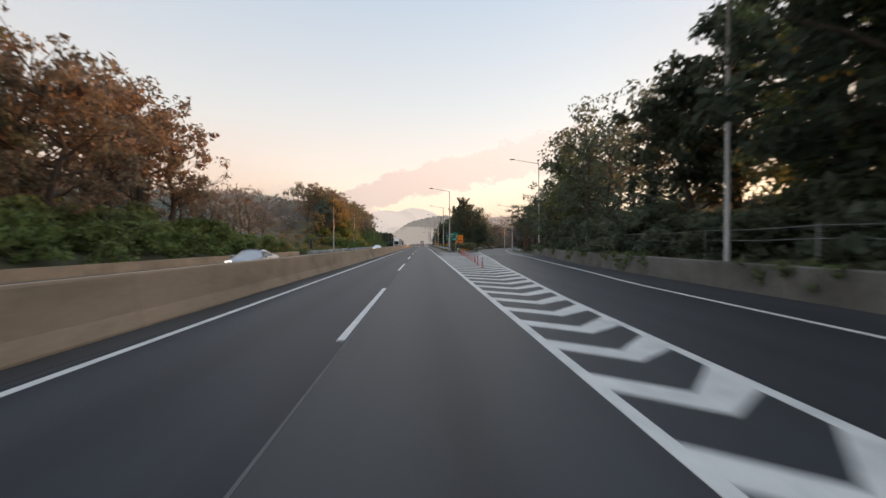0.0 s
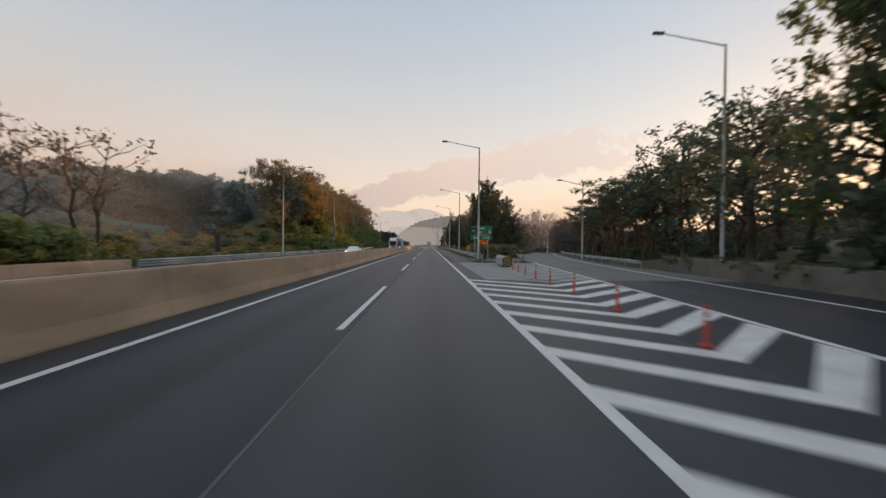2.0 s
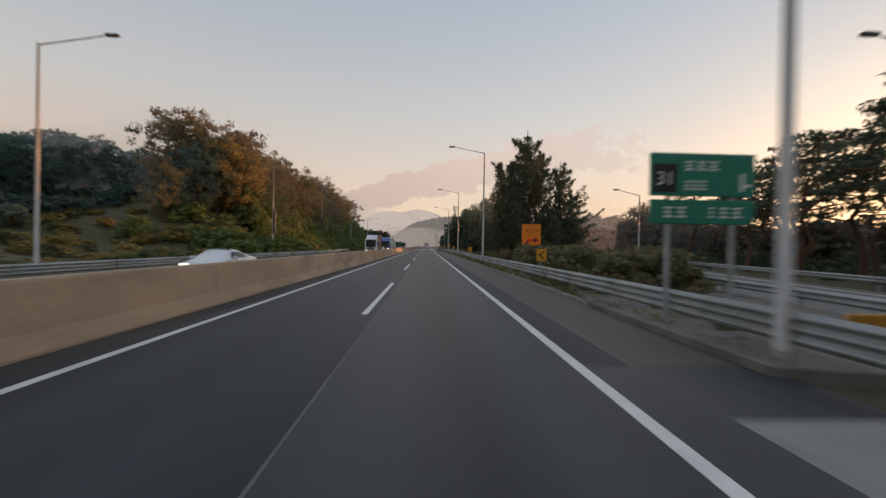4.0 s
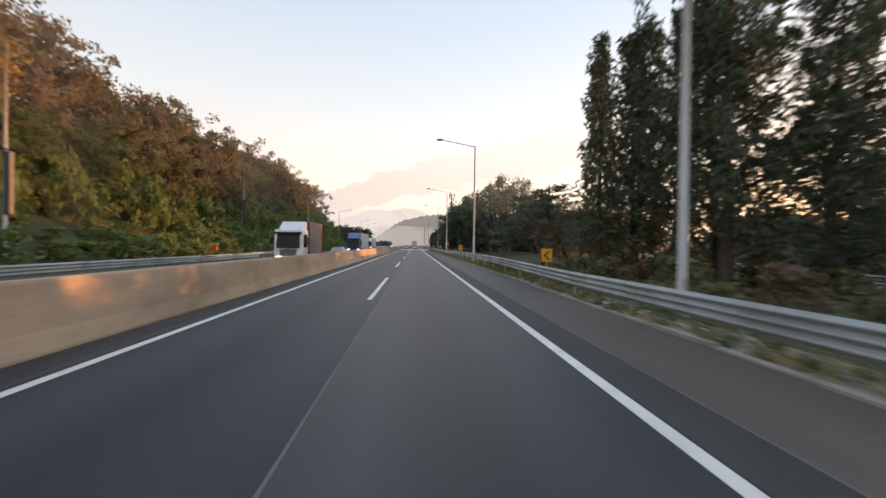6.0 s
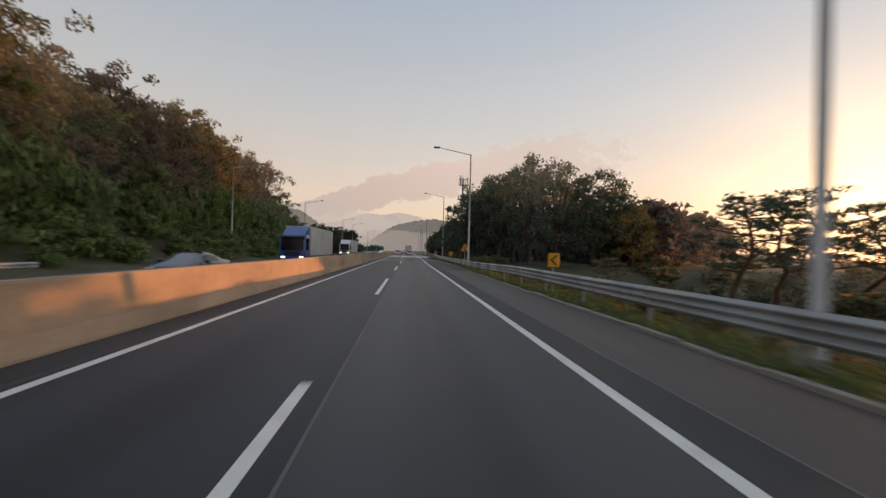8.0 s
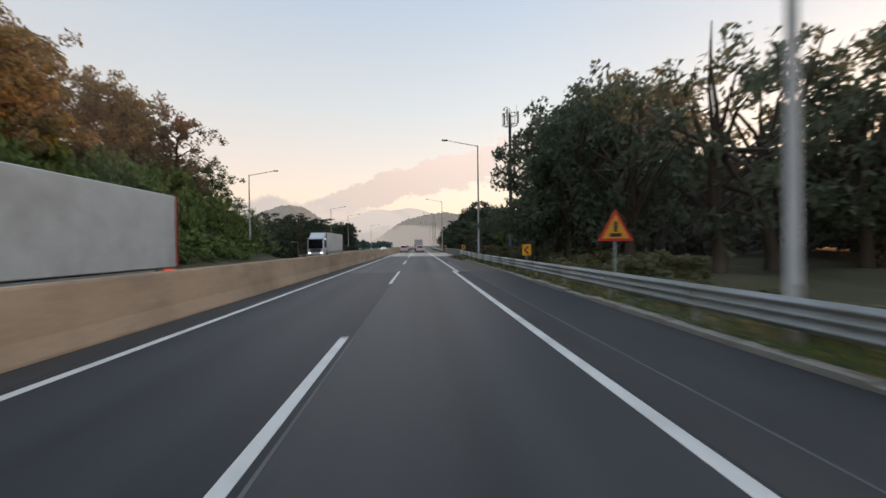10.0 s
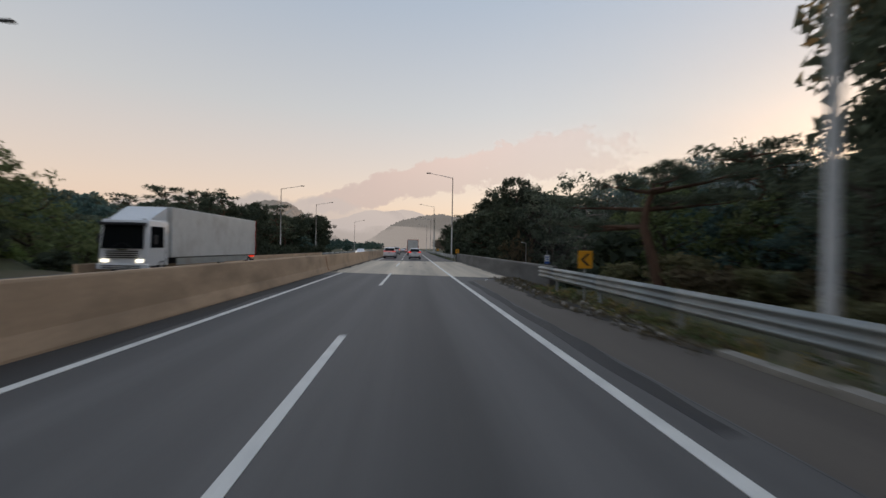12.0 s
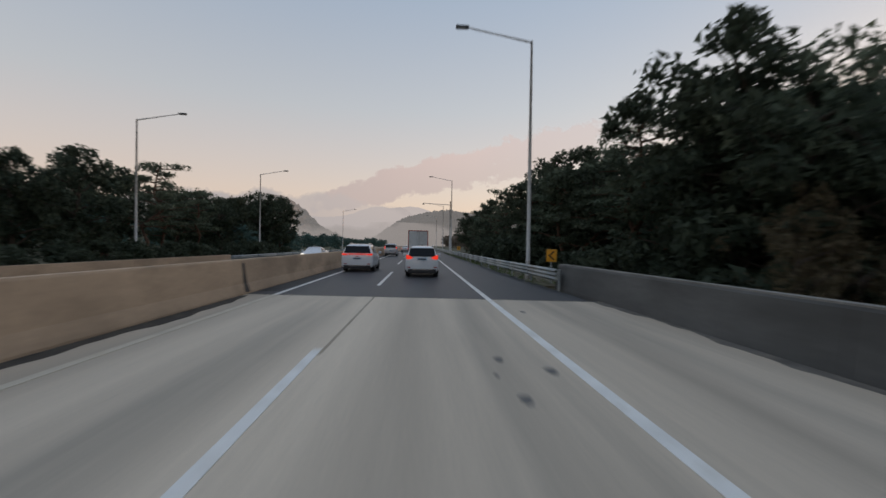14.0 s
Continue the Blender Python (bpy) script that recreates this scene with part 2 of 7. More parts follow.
HEAD = surface("head_lamp", (0.8, 0.8, 0.75), 0.15, amount=0.03, emit=0.45, emit_color=(1.0, 0.93, 0.8))
PLATE = surface("number_plate", (0.35, 0.48, 0.6), 0.5, amount=0.06)
CHROME = surface("chrome", (0.6, 0.6, 0.6), 0.15, 1.0, amount=0.05, bump=0)
SIGN_GREEN = surface("sign_green", (0.01, 0.20, 0.13), 0.45, amount=0.08, bump=0)
SIGN_WHITE = surface("sign_white", (0.72, 0.72, 0.7), 0.45, amount=0.05, bump=0)
SIGN_BLACK = surface("sign_black", (0.015, 0.015, 0.016), 0.5, amount=0.1, bump=0)
SIGN_YELLOW = surface("sign_yellow", (0.75, 0.33, 0.02), 0.45, amount=0.08, bump=0)
SIGN_ORANGE = surface("sign_orange", (0.85, 0.24, 0.015), 0.45, amount=0.08, bump=0)
SIGN_RED = surface("sign_red", (0.6, 0.03, 0.02), 0.45, amount=0.08, bump=0)
SIGN_BLUE = surface("sign_blue", (0.04, 0.12, 0.4), 0.45, amount=0.08, bump=0)
LED_RED = surface("red_sign_led", (0.7, 0.03, 0.02), 0.3, amount=0.05, emit=0.1, emit_color=(1, 0.05, 0.03))
POST_RED = surface("delineator_red", (0.62, 0.06, 0.025), 0.55, amount=0.12, small=8)
BARK = surface("bark", (0.075, 0.055, 0.04), 0.9, big=1.5, small=12, amount=0.35, bump=0.5, stretch=(1, 1, 0.2))
PINE_BARK = surface("pine_bark", (0.12, 0.065, 0.04), 0.9, big=1.5, small=12, amount=0.35, bump=0.5, stretch=(1, 1, 0.3))
PALE_BARK = surface("pale_bark", (0.3, 0.265, 0.22), 0.9, big=1.5, small=12, amount=0.35, bump=0.4, stretch=(1, 1, 0.3), stain=(0.14, 0.11, 0.085), stain_size=1.5)
LEAF_DARK = leafy("dark_green_leaves", (0.105, 0.132, 0.09), (0.135, 0.15, 0.1))
LEAF_GREEN = leafy("green_leaves", (0.125, 0.165, 0.07), (0.165, 0.185, 0.085))
LEAF_VINE = leafy("vine_leaves", (0.16, 0.215, 0.075), (0.205, 0.235, 0.1))
LEAF_AUTUMN = leafy("autumn_leaves", (0.25, 0.175, 0.12), (0.20, 0.17, 0.115))
LEAF_OLIVE = leafy("olive_leaves", (0.215, 0.185, 0.105), (0.16, 0.165, 0.085))
LEAF_PINE = leafy("pine_needles", (0.085, 0.108, 0.072), (0.11, 0.122, 0.08), 0.3)
LEAF_DRY = leafy("dry_grass_leaves", (0.34, 0.25, 0.09), (0.22, 0.19, 0.075))
LEAF_YELLOW = leafy("yellow_leaves", (0.36, 0.25, 0.085), (0.26, 0.2, 0.085))
# Haze is put into these leaf colours; the first is bluish against orange sun.
LEAF_HAZED = leafy("haze_tinted_leaves", (0.085, 0.145, 0.13), (0.105, 0.15, 0.125))
LEAF_HAZED_BROWN = leafy("haze_tinted_brown_leaves", (0.19, 0.155, 0.125), (0.16, 0.15, 0.115))
CUSHION_YELLOW = surface("faded_yellow", (0.46, 0.38, 0.16), 0.6, amount=0.15)
COVER = surface("weathered_cover", (0.46, 0.43, 0.37), 0.65, big=0.9, small=9, amount=0.15, stain=(0.3, 0.27, 0.22), stain_size=0.8)
# Darker copy of the dark green leaves, with shade put into the colour.
LEAF_SHADE = leafy("shade_darkened_leaves", (0.055, 0.07, 0.047), (0.074, 0.085, 0.054), 0.4)
LEAF_DEAD = leafy("dead_weeds", (0.17, 0.13, 0.08), (0.1, 0.085, 0.05))
STONE = surface("loose_stone", (0.3, 0.27, 0.23), 0.9, big=4, small=30, amount=0.3, bump=0.3, island=0.4)
LEAF_GRASS = leafy("green_grass", (0.13, 0.18, 0.055), (0.18, 0.20, 0.075))
PARAPET_STONE = surface("parapet_concrete", (0.11, 0.108, 0.102), 0.85, big=0.6, small=10, amount=0.3, bump=0.35, stain=(0.05, 0.047, 0.042), stain_size=0.5, stretch=(1, 0.3, 1))
COPING = surface("parapet_coping", (0.24, 0.225, 0.20), 0.8, big=0.6, small=12, amount=0.25, stain=(0.13, 0.12, 0.1), stain_size=0.8)
RUST = surface("rust_stain", (0.30, 0.12, 0.05), 0.9, big=2.0, small=14, amount=0.35, stain=(0.2, 0.11, 0.06), stain_size=2.0)
DECK_PAINT = surface("faded_line_paint", (0.6, 0.53, 0.42), 0.7, big=1.2, small=20, amount=0.2, stain=(0.5, 0.42, 0.31), stain_size=1.2)
DECK_SEAM = surface("deck_seam", (0.40, 0.33, 0.24), 0.8, big=1.0, small=14, amount=0.3, stain=(0.22, 0.18, 0.14), stain_size=1.0)
SHOULDER_BROWN = surface("dusty_shoulder", (0.115, 0.095, 0.077), 0.78, big=0.6, small=30, amount=0.2, bump=0.25, stretch=(1, 0.08, 1), stain=(0.12, 0.10, 0.08), stain_size=0.7)
DECK_DIRT = surface("deck_dirt", (0.15, 0.135, 0.115), 0.85, big=1.4, small=16, amount=0.35, stain=(0.27, 0.235, 0.185), stain_size=1.6)
# Brown shoulder, browner still to hold the warm glow of the low sky.
SHOULDER_WARM = surface("warm_tinted_shoulder", (0.098, 0.077, 0.064), 0.66, big=0.6, small=30, amount=0.22, bump=0.25, stretch=(1, 0.08, 1), stain=(0.072, 0.058, 0.05), stain_size=0.7)

# ---- building helpers ----


def mesh_of(name, verts, faces, material, smooth=False):
    me = bpy.data.meshes.new(name)
    me.from_pydata([tuple(v) for v in verts], [], [tuple(f) for f in faces])
    me.materials.append(material)
    if smooth:
        me.polygons.foreach_set("use_smooth", [True] * len(me.polygons))
    me.update()
    return me


def thing(name, m, label, category, group="", kind=""):
    """An Empty at the base of a thing."""
    return set_pose(tagged(new(name), label, category, group, kind), m)


def set_pose(ob, m):
    ob.matrix_basis = m
    return ob


def part(name, data, material, parent=None, label="", smooth=False):
    """data: (verts, faces), a bmesh, or a mesh. Links it as one mesh object under its parent."""
    if isinstance(data, bpy.types.Mesh):
        me = data
    elif isinstance(data, tuple):
        me = mesh_of(name, data[0], data[1], material, smooth)
    else:
        me = bpy.data.meshes.new(name)
        data.to_mesh(me)
        data.free()
        me.materials.append(material)
        if smooth:
            me.polygons.foreach_set("use_smooth", [True] * len(me.polygons))
    ob = new(name, me)
    ob.parent = parent
    if label:
        tagged(ob, label)
    return ob


def joined(*pieces):
    verts, faces = [], []
    for v, f in pieces:
        k = len(verts)
        verts += [tuple(p) for p in v]
        faces += [tuple(i + k for i in q) for q in f]
    return verts, faces


def box(x0, x1, y0, y1, z0, z1):
    v = [(x, y, z) for z in (z0, z1) for y in (y0, y1) for x in (x0, x1)]
    f = [(0, 2, 3, 1), (4, 5, 7, 6), (0, 1, 5, 4), (2, 6, 7, 3), (0, 4, 6, 2), (1, 3, 7, 5)]
    return v, f


def soft_box(x0, x1, y0, y1, z0, z1, r=0.03, steps=2):
    bm = bmesh.new()
    v, f = box(x0, x1, y0, y1, z0, z1)
    vs = [bm.verts.new(p) for p in v]
    for q in f:
        bm.faces.new([vs[i] for i in q])
    bmesh.ops.bevel(bm, geom=bm.edges[:], offset=r, segments=steps, affect="EDGES", profile=0.5)
    return bm


def tube(points, radii, sides=8, cap=True):
    pts = [Vector(p) for p in points]
    if not isinstance(radii, (list, tuple)):
        radii = [radii] * len(pts)
    verts, faces = [], []
    up = Vector((0.13, 0.21, 1))
    for i, p in enumerate(pts):
        d = (pts[min(i + 1, len(pts) - 1)] - pts[max(i - 1, 0)]).normalized()
        a = d.cross(up if abs(d.dot(up.normalized())) < 0.95 else Vector((1, 0, 0))).normalized()
        b = d.cross(a)
        for k in range(sides):
            w = 2 * math.pi * k / sides
            verts.append(p + radii[i] * (math.cos(w) * a + math.sin(w) * b))
    for i in range(len(pts) - 1):
        for k in range(sides):
            n = (k + 1) % sides
            faces.append((i * sides + k, i * sides + n, (i + 1) * sides + n, (i + 1) * sides + k))
    if cap:
        faces.append(tuple(range(sides)))
        faces.append(tuple(range((len(pts) - 1) * sides, len(pts) * sides))[::-1])
    return verts, faces


def sweep(profile, path, closed=True):
    """A profile of (across, up) carried along a path of (x, y, z)."""
    pts = [Vector(p) for p in path]
    verts, faces = [], []
    n = len(profile)
    for i, p in enumerate(pts):
        d = pts[min(i + 1, len(pts) - 1)] - pts[max(i - 1, 0)]
        side = Vector((d.y, -d.x, 0)).normalized()
        for a, u in profile:
            verts.append(p + side * a + Vector((0, 0, u)))
    for i in range(len(pts) - 1):
        for k in range(n if closed else n - 1):
            q = (k + 1) % n
            faces.append((i * n + k, (i + 1) * n + k, (i + 1) * n + q, i * n + q))
    if closed:
        faces.append(tuple(range(n)))
        faces.append(tuple(range((len(pts) - 1) * n, len(pts) * n))[::-1])
    return verts, faces


def slab(outline, z0, z1):
    n = len(outline)
    v = [(x, y, z0) for x, y in outline] + [(x, y, z1) for x, y in outline]
    f = [tuple(range(n))[::-1], tuple(range(n, 2 * n))] + [(i, (i + 1) % n, n + (i + 1) % n, n + i) for i in range(n)]
    return v, f


def strip(left, right, ys, z0, z1):
    """A flat band between two lines x = left(y) and x = right(y)."""
    return slab([(right(y), y) for y in ys] + [(left(y), y) for y in ys[::-1]], z0, z1)


def line(rows):
    """x as a smooth function of y, from rows of (y, x)."""
    ys, xs = [r[0] for r in rows], [r[1] for r in rows]
    return lambda y: float(np.interp(y, ys, xs))


def structure(name, data, material, label, category, smooth=False):
    return tagged(part(name, data, material, None, "", smooth), label, category, "", "structure")


GORE_LEFT = 2.1
gore_right = line([(-40, 2.3), (-20, 2.75), (0, 3.75), (14.6, 4.55), (18.3, 4.86), (24, 5.41), (35, 6.3), (41, 7.04), (55, 8.45), (67, 9.45), (80, 10.7), (95, 12.7), (110, 15.4), (130, 20.4), (150, 27)])
ramp_edge = line([(-40, 6.1), (0, 8.0), (18.5, 9.1), (27, 10.25), (40, 11.7), (51, 13.1), (72, 15.2), (88, 17.6), (95, 18.9), (110, 21.8), (130, 27), (150, 34)])
wall_line = line([(-40, 9.6), (0, 11.0), (21, 12.05), (27, 12.35), (38, 13.4), (50, 15.4), (64, 17.4), (76, 19.6)])


def smoothstep(a, b, x):
    s = np.clip((x - a) / (b - a), 0, 1)
    return s * s * (3 - 2 * s)


def ground_height(x, y):
    """The lie of the land beside the road."""
    x, y = np.asarray(x, float), np.asarray(y, float)
    z = np.full(np.broadcast(x, y).shape, -0.08)
    left = np.clip(-21.5 - x, 0, None)
    south = smoothstep(66, 52, y)
    z = z + south * np.minimum(left * 0.42, 5.0)
    field = smoothstep(52, 70, y) * smoothstep(138, 124, y)
    z = z + field * (np.minimum(np.clip(left - 3, 0, None) * 0.15, 5.2) + 6 * smoothstep(40, 90, left))
    wide = np.clip(left - 12, 0, 60)
    hill = smoothstep(0, 1, (y - 122 + 0.5 * wide) / (20 + 1.2 * wide)) * smoothstep(264, 247, y)
    z = z + hill * (np.minimum(left * 0.75, 9.5) + 5 * smoothstep(12, 60, left))
    z = z + smoothstep(250, 275, y) * (-1.2 * smoothstep(0, 10, left)) * smoothstep(70, 30, left)
    z = z + smoothstep(250, 300, y) * 14 * smoothstep(50, 130, left)
    edge = np.interp(y, [-40, 0, 21, 38, 50, 76, 90, 110, 150, 170], [10.4, 11.8, 12.8, 14.2, 16.2, 20.4, 22, 26, 30, 12])
    right = np.clip(x - edge, 0, None)
    z = z + smoothstep(92, 70, y) * (0.95 * smoothstep(0, 0.6, right) + np.minimum(right * 0.12, 3.0))
    valley = smoothstep(140, 155, y) * smoothstep(214, 196, y)
    low = np.clip(x - 6.3, 0, None)
    z = z - valley * np.minimum(low * 0.3, 2.6)
    z = z + smoothstep(50, 130, x) * smoothstep(10, 60, y - 150 - 1.3 * x) * 15
    z = z + smoothstep(240, 262, y) * smoothstep(345, 285, y) * (-2.5 * smoothstep(0.5, 10, low)) * smoothstep(60, 26, x)
    # Low bank added to stop the sun shining under the guard rail.
    z = z + 0.4 * np.exp(-((x - 7.1) / 0.65) ** 2) * smoothstep(98, 104, y) * smoothstep(250, 245, y)
    under = smoothstep(255, 259, y) * smoothstep(287, 282, y) * smoothstep(60, 40, np.abs(x + 7))
    z = z - 5.5 * under
    hum = np.sin(x * 0.31 + 1.7) * np.sin(y * 0.23) + 0.6 * np.sin(x * 0.83 + y * 0.41)
    off = np.where((x < -22) | (x > 32) | ((x > 7) & (y > 140)), 1.0, 0.0)
    return z + 0.18 * hum * off


def gz(x, y):
    return float(ground_height(x, y))

# ---- ground, roads, markings ----
gx = np.concatenate([[-4500, -2500, -1200, -600, -350, -240], np.arange(-180, -60, 8), np.arange(-60, -22, 2), np.arange(-22, 8, 2.5), np.arange(8, 34, 1.0), np.arange(34, 60, 3), np.arange(60, 200, 9), [230, 300, 450, 800, 1500, 2600, 4500]])
gy = np.concatenate([[-4500, -2000, -900, -400, -200, -120], np.arange(-80, 400, 2.5), np.arange(400, 700, 12), [740, 820, 950, 1150, 1500, 2100, 3000, 4500]])
GX, GY = np.meshgrid(gx, gy)
GZ = ground_height(GX, GY)
nx = len(gx)
ground_faces = [(j * nx + i, j * nx + i + 1, (j + 1) * nx + i + 1, (j + 1) * nx + i) for j in range(len(gy) - 1) for i in range(nx - 1)]
structure("ground", (np.stack([GX, GY, GZ], -1).reshape(-1, 3).tolist(), ground_faces), EARTH, "rough grassy earth verges and wooded slopes", "ground", True)


def const(x):
    return lambda y: x


near_y = list(np.arange(-60, 62, 4.0)) + [61.4]
road = structure("road", strip(const(-6.4), const(5.0), [-80, 216.6], -0.3, 0.0), ASPHALT, "dark asphalt carriageway with two lanes and a shoulder", "road")
structure("road_worn", slab([(-6.4, 216.6), (5.4, 216.6), (5.4, 254.0), (-6.4, 258.2)], -0.3, 0.0), ASPHALT_WORN, "older grey asphalt carriageway before the bridge", "road")
structure("bridge_deck", slab([(-6.4, 258.2), (5.4, 254.0), (6.1, 253.75), (6.1, 283.8), (-6.4, 285.2)], -0.6, 0.0), CONCRETE_DECK, "pale worn concrete bridge deck with tyre stains", "bridge deck")
structure("road_beyond", slab([(-6.4, 285.2), (5.4, 283.88), (5.4, 1400), (-6.4, 1400)], -0.3, 0.0), ASPHALT, "dark asphalt carriageway running on past the bridge", "road")
structure("road_opposite", strip(const(-19.2), const(-6.9), [-80, 1400], -0.3, 0.0), ASPHALT_OLD, "old grey asphalt carriageway for oncoming traffic", "road")
ramp_y = list(np.arange(-40, 152, 4.0))
structure("ramp_road", strip(lambda y: gore_right(y) - 0.35, lambda y: min(ramp_edge(y) + 2.6, wall_line(y) + 0.1) if y < 76 else ramp_edge(y) + 1.4, [y for y in ramp_y if y < 61] + [61.4], -0.3, -0.004), ASPHALT, "dark asphalt exit ramp bearing away from the carriageway", "road")
structure("ramp_road_worn", strip(lambda y: gore_right(y) - 0.35, lambda y: min(ramp_edge(y) + 2.6, wall_line(y) + 0.1) if y < 76 else ramp_edge(y) + 1.4, [61.4] + [y for y in ramp_y if y > 62], -0.3, -0.004), RAMP_PALE, "pale worn surface of the exit ramp past the chevrons", "road")
structure("gore_asphalt", strip(const(4.9), lambda y: max(gore_right(y) - 0.3, 4.95), [y for y in near_y if y > 20], -0.3, -0.006), GORE_ASPHALT, "dark asphalt gore between carriageway and ramp", "road")
gore_concrete = structure("gore_concrete", strip(const(3.05), lambda y: gore_right(y) - 0.1, [61.4, 64, 67, 70, 74, 78, 82], -0.3, 0.006), CONCRETE_GORE, "light grey stained concrete gore with faded chevrons", "road")
structure("verge_stony", strip(const(5.0), const(6.4), list(np.arange(84, 141, 3.0)), -0.3, 0.02), VERGE_STONY, "strip of dusty tan soil and rubble under the guard rail", "verge")
structure("verge", strip(const(5.0), const(6.4), list(np.arange(138, 249, 3.0)), -0.3, 0.02), VERGE, "strip of dry soil and weeds under the guard rail", "verge")
structure("verge_beyond", strip(const(5.4), const(7.0), [289, 700], -0.3, 0.02), VERGE, "strip of dry soil under the guard rail past the bridge", "verge")

wavy = lambda y: -5.3 - 0.12 * math.sin(y * 0.37) - 0.08 * math.sin(y * 0.93 + 1)
structure("gutter", strip(const(-6.3), wavy, list(np.arange(-60, 256, 1.5)), -0.2, 0.003), ASPHALT_DARK, "dark dirt-stained strip of asphalt along the barrier", "gutter")
structure("gutter_beyond", strip(const(-6.3), const(-5.25), [286, 900], -0.2, 0.003), ASPHALT_DARK, "dark dirt-stained strip of asphalt along the barrier", "gutter")
structure("shoulder_strip", strip(const(2.24), const(2.92), [84, 216.6], -0.2, 0.002), ASPHALT_DARK, "darker strip of asphalt beside the edge line", "shoulder")

structure("lane_surface", strip(const(-5.25), const(-1.46), [-60, 216.6], -0.2, 0.0015), ASPHALT_FRESH, "darker bluish asphalt of the fast lane", "road")
structure("paved_shoulder", joined(strip(const(2.96), const(4.99), [84, 131], -0.2, 0.0025), strip(const(2.96), const(4.99), [152, 190], -0.2, 0.0025)), SHOULDER_WARM, "dark brownish grey paved shoulder tinted warm for sky glow", "shoulder")

structure("bluish_shoulder", strip(const(2.96), const(4.99), [190, 216.6], -0.2, 0.0025), GORE_ASPHALT, "dark bluish paved shoulder beside the guard rail", "shoulder")
structure("dusty_shoulder", strip(const(3.01), const(4.99), [216.6, 252.5], -0.2, 0.002), SHOULDER_BROWN, "dusty brown paved shoulder before the bridge", "shoulder")

dirt_edge = lambda y: 4.85 - 0.75 * smoothstep(236, 243, y) + 0.35 * smoothstep(247, 253, y) + 0.12 * math.sin(y * 0.9) + 0.09 * math.sin(y * 2.3 + 1) + 0.05 * math.sin(y * 6.1)
structure("shoulder_dirt", strip(dirt_edge, const(5.72), list(np.arange(236, 253.6, 0.25)), -0.2, 0.012), DIRT, "dark washed-down dirt and rubble covering the kerb", "dirt")
structure("shoulder_dark_strip", strip(lambda y: 2.62 + 0.03 * math.sin(y * 1.3), lambda y: 2.95 + 0.05 * math.sin(y * 0.8) + 0.03 * math.sin(y * 2.9), list(np.arange(233, 252, 0.5)), -0.1, 0.0035), ASPHALT_DARK, "dark strip beside the edge line", "stain")

# sealed joints and patches in the asphalt
structure("shoulder_joint", joined(strip(const(2.92), const(2.96), [84, 216.6], -0.1, 0.004), strip(const(2.98), const(3.01), [216.6, 252.5], -0.1, 0.003)), SEAM, "sandy joint along the paved shoulder", "joint")
structure("lane_joint", strip(const(-1.46), const(-1.42), [-40, 216.6], -0.1, 0.003), SEAM, "pale joint between the two lanes", "joint")
rng = random.Random(5)
for rows, w in (([(-1.62, 217), (-1.58, 220), (-1.53, 222.2), (-1.43, 224.2), (-1.3, 226), (-1.18, 228), (-1.1, 229.6)], 0.022), ([(-1.2, 217.5), (-1.17, 220), (-1.12, 222), (-1.09, 223.4), (-1.04, 224.8)], 0.03)):
    path = line([(y, x) for x, y in rows])
    ys = np.arange(rows[0][1], rows[-1][1], 0.3)
    edge = [(path(y) + rng.uniform(-0.018, 0.018), y) for y in ys]
    structure("crack_seal", slab([(x + w, y) for x, y in edge] + [(x - w, y) for x, y in edge[::-1]], -0.05, 0.004), TAR, "wandering black tar crack seal on grey asphalt", "crack seal")
structure("deck_joint_start", slab([(-6.1, 257.98), (5.6, 253.85), (5.6, 254.05), (-6.1, 258.18)], -0.2, 0.005), SEAM, "bridge expansion joint", "joint")
structure("deck_joint_end", slab([(-6.1, 285.1), (5.6, 283.78), (5.6, 283.93), (-6.1, 285.25)], -0.2, 0.005), TAR, "bridge expansion joint", "joint")
for x0, y0, r in ((1.08, 276.9, 0.1), (1.08, 275.2, 0.11), (1.72, 276.3, 0.12), (2.62, 281.6, 0.1), (0.9, 276.1, 0.05), (-0.55, 268.4, 0.22)):
    structure("oil_stain", slab([(x0 + r * (1 + 0.3 * math.sin(3 * a)) * math.cos(a) * 0.7, y0 + r * 1.3 * math.sin(a)) for a in [2 * math.pi * k / 12 for k in range(12)]], -0.05, 0.004), SEAM, "dark oil stain on the concrete deck", "stain")

structure("paint_fleck", slab([(3.72, 252.35), (3.76, 252.33), (3.98, 252.95), (3.94, 252.97)], -0.05, 0.012), LINE_BRIGHT, "short stray dab of white paint on the shoulder", "road marking")
deck_edge = lambda y: 5.5 + 0.09 * math.sin(y * 0.5) + 0.07 * math.sin(y * 1.3 + 2) + 0.05 * math.sin(y * 3.7) + 0.03 * math.sin(y * 7.9 + 1)
structure("deck_gutter", strip(deck_edge, const(5.8), list(np.arange(249, 284, 0.25)), -0.2, 0.004), DECK_DIRT, "dark dirt gathered along the bridge parapet", "gutter")
barrier_dirt = lambda y: -5.66 - 0.09 * math.sin(y * 0.8) - 0.06 * math.sin(y * 2.1 + 1) - 0.03 * math.sin(y * 5.3)
structure("deck_gutter_left", strip(const(-6.05), barrier_dirt, list(np.arange(258.6, 285, 0.3)), -0.2, 0.004), DIRT, "dark brown dirt washed along the foot of the barrier", "gutter")
lane_seam = line([(277, -1.83), (285, -1.75)])
structure("deck_seam", strip(lambda y: lane_seam(y) + 0.06, lambda y: lane_seam(y) + 0.12, list(np.arange(277.2, 284.8, 1.5)), -0.2, 0.003), DECK_SEAM, "dark worn seam between the lanes of the deck", "joint")

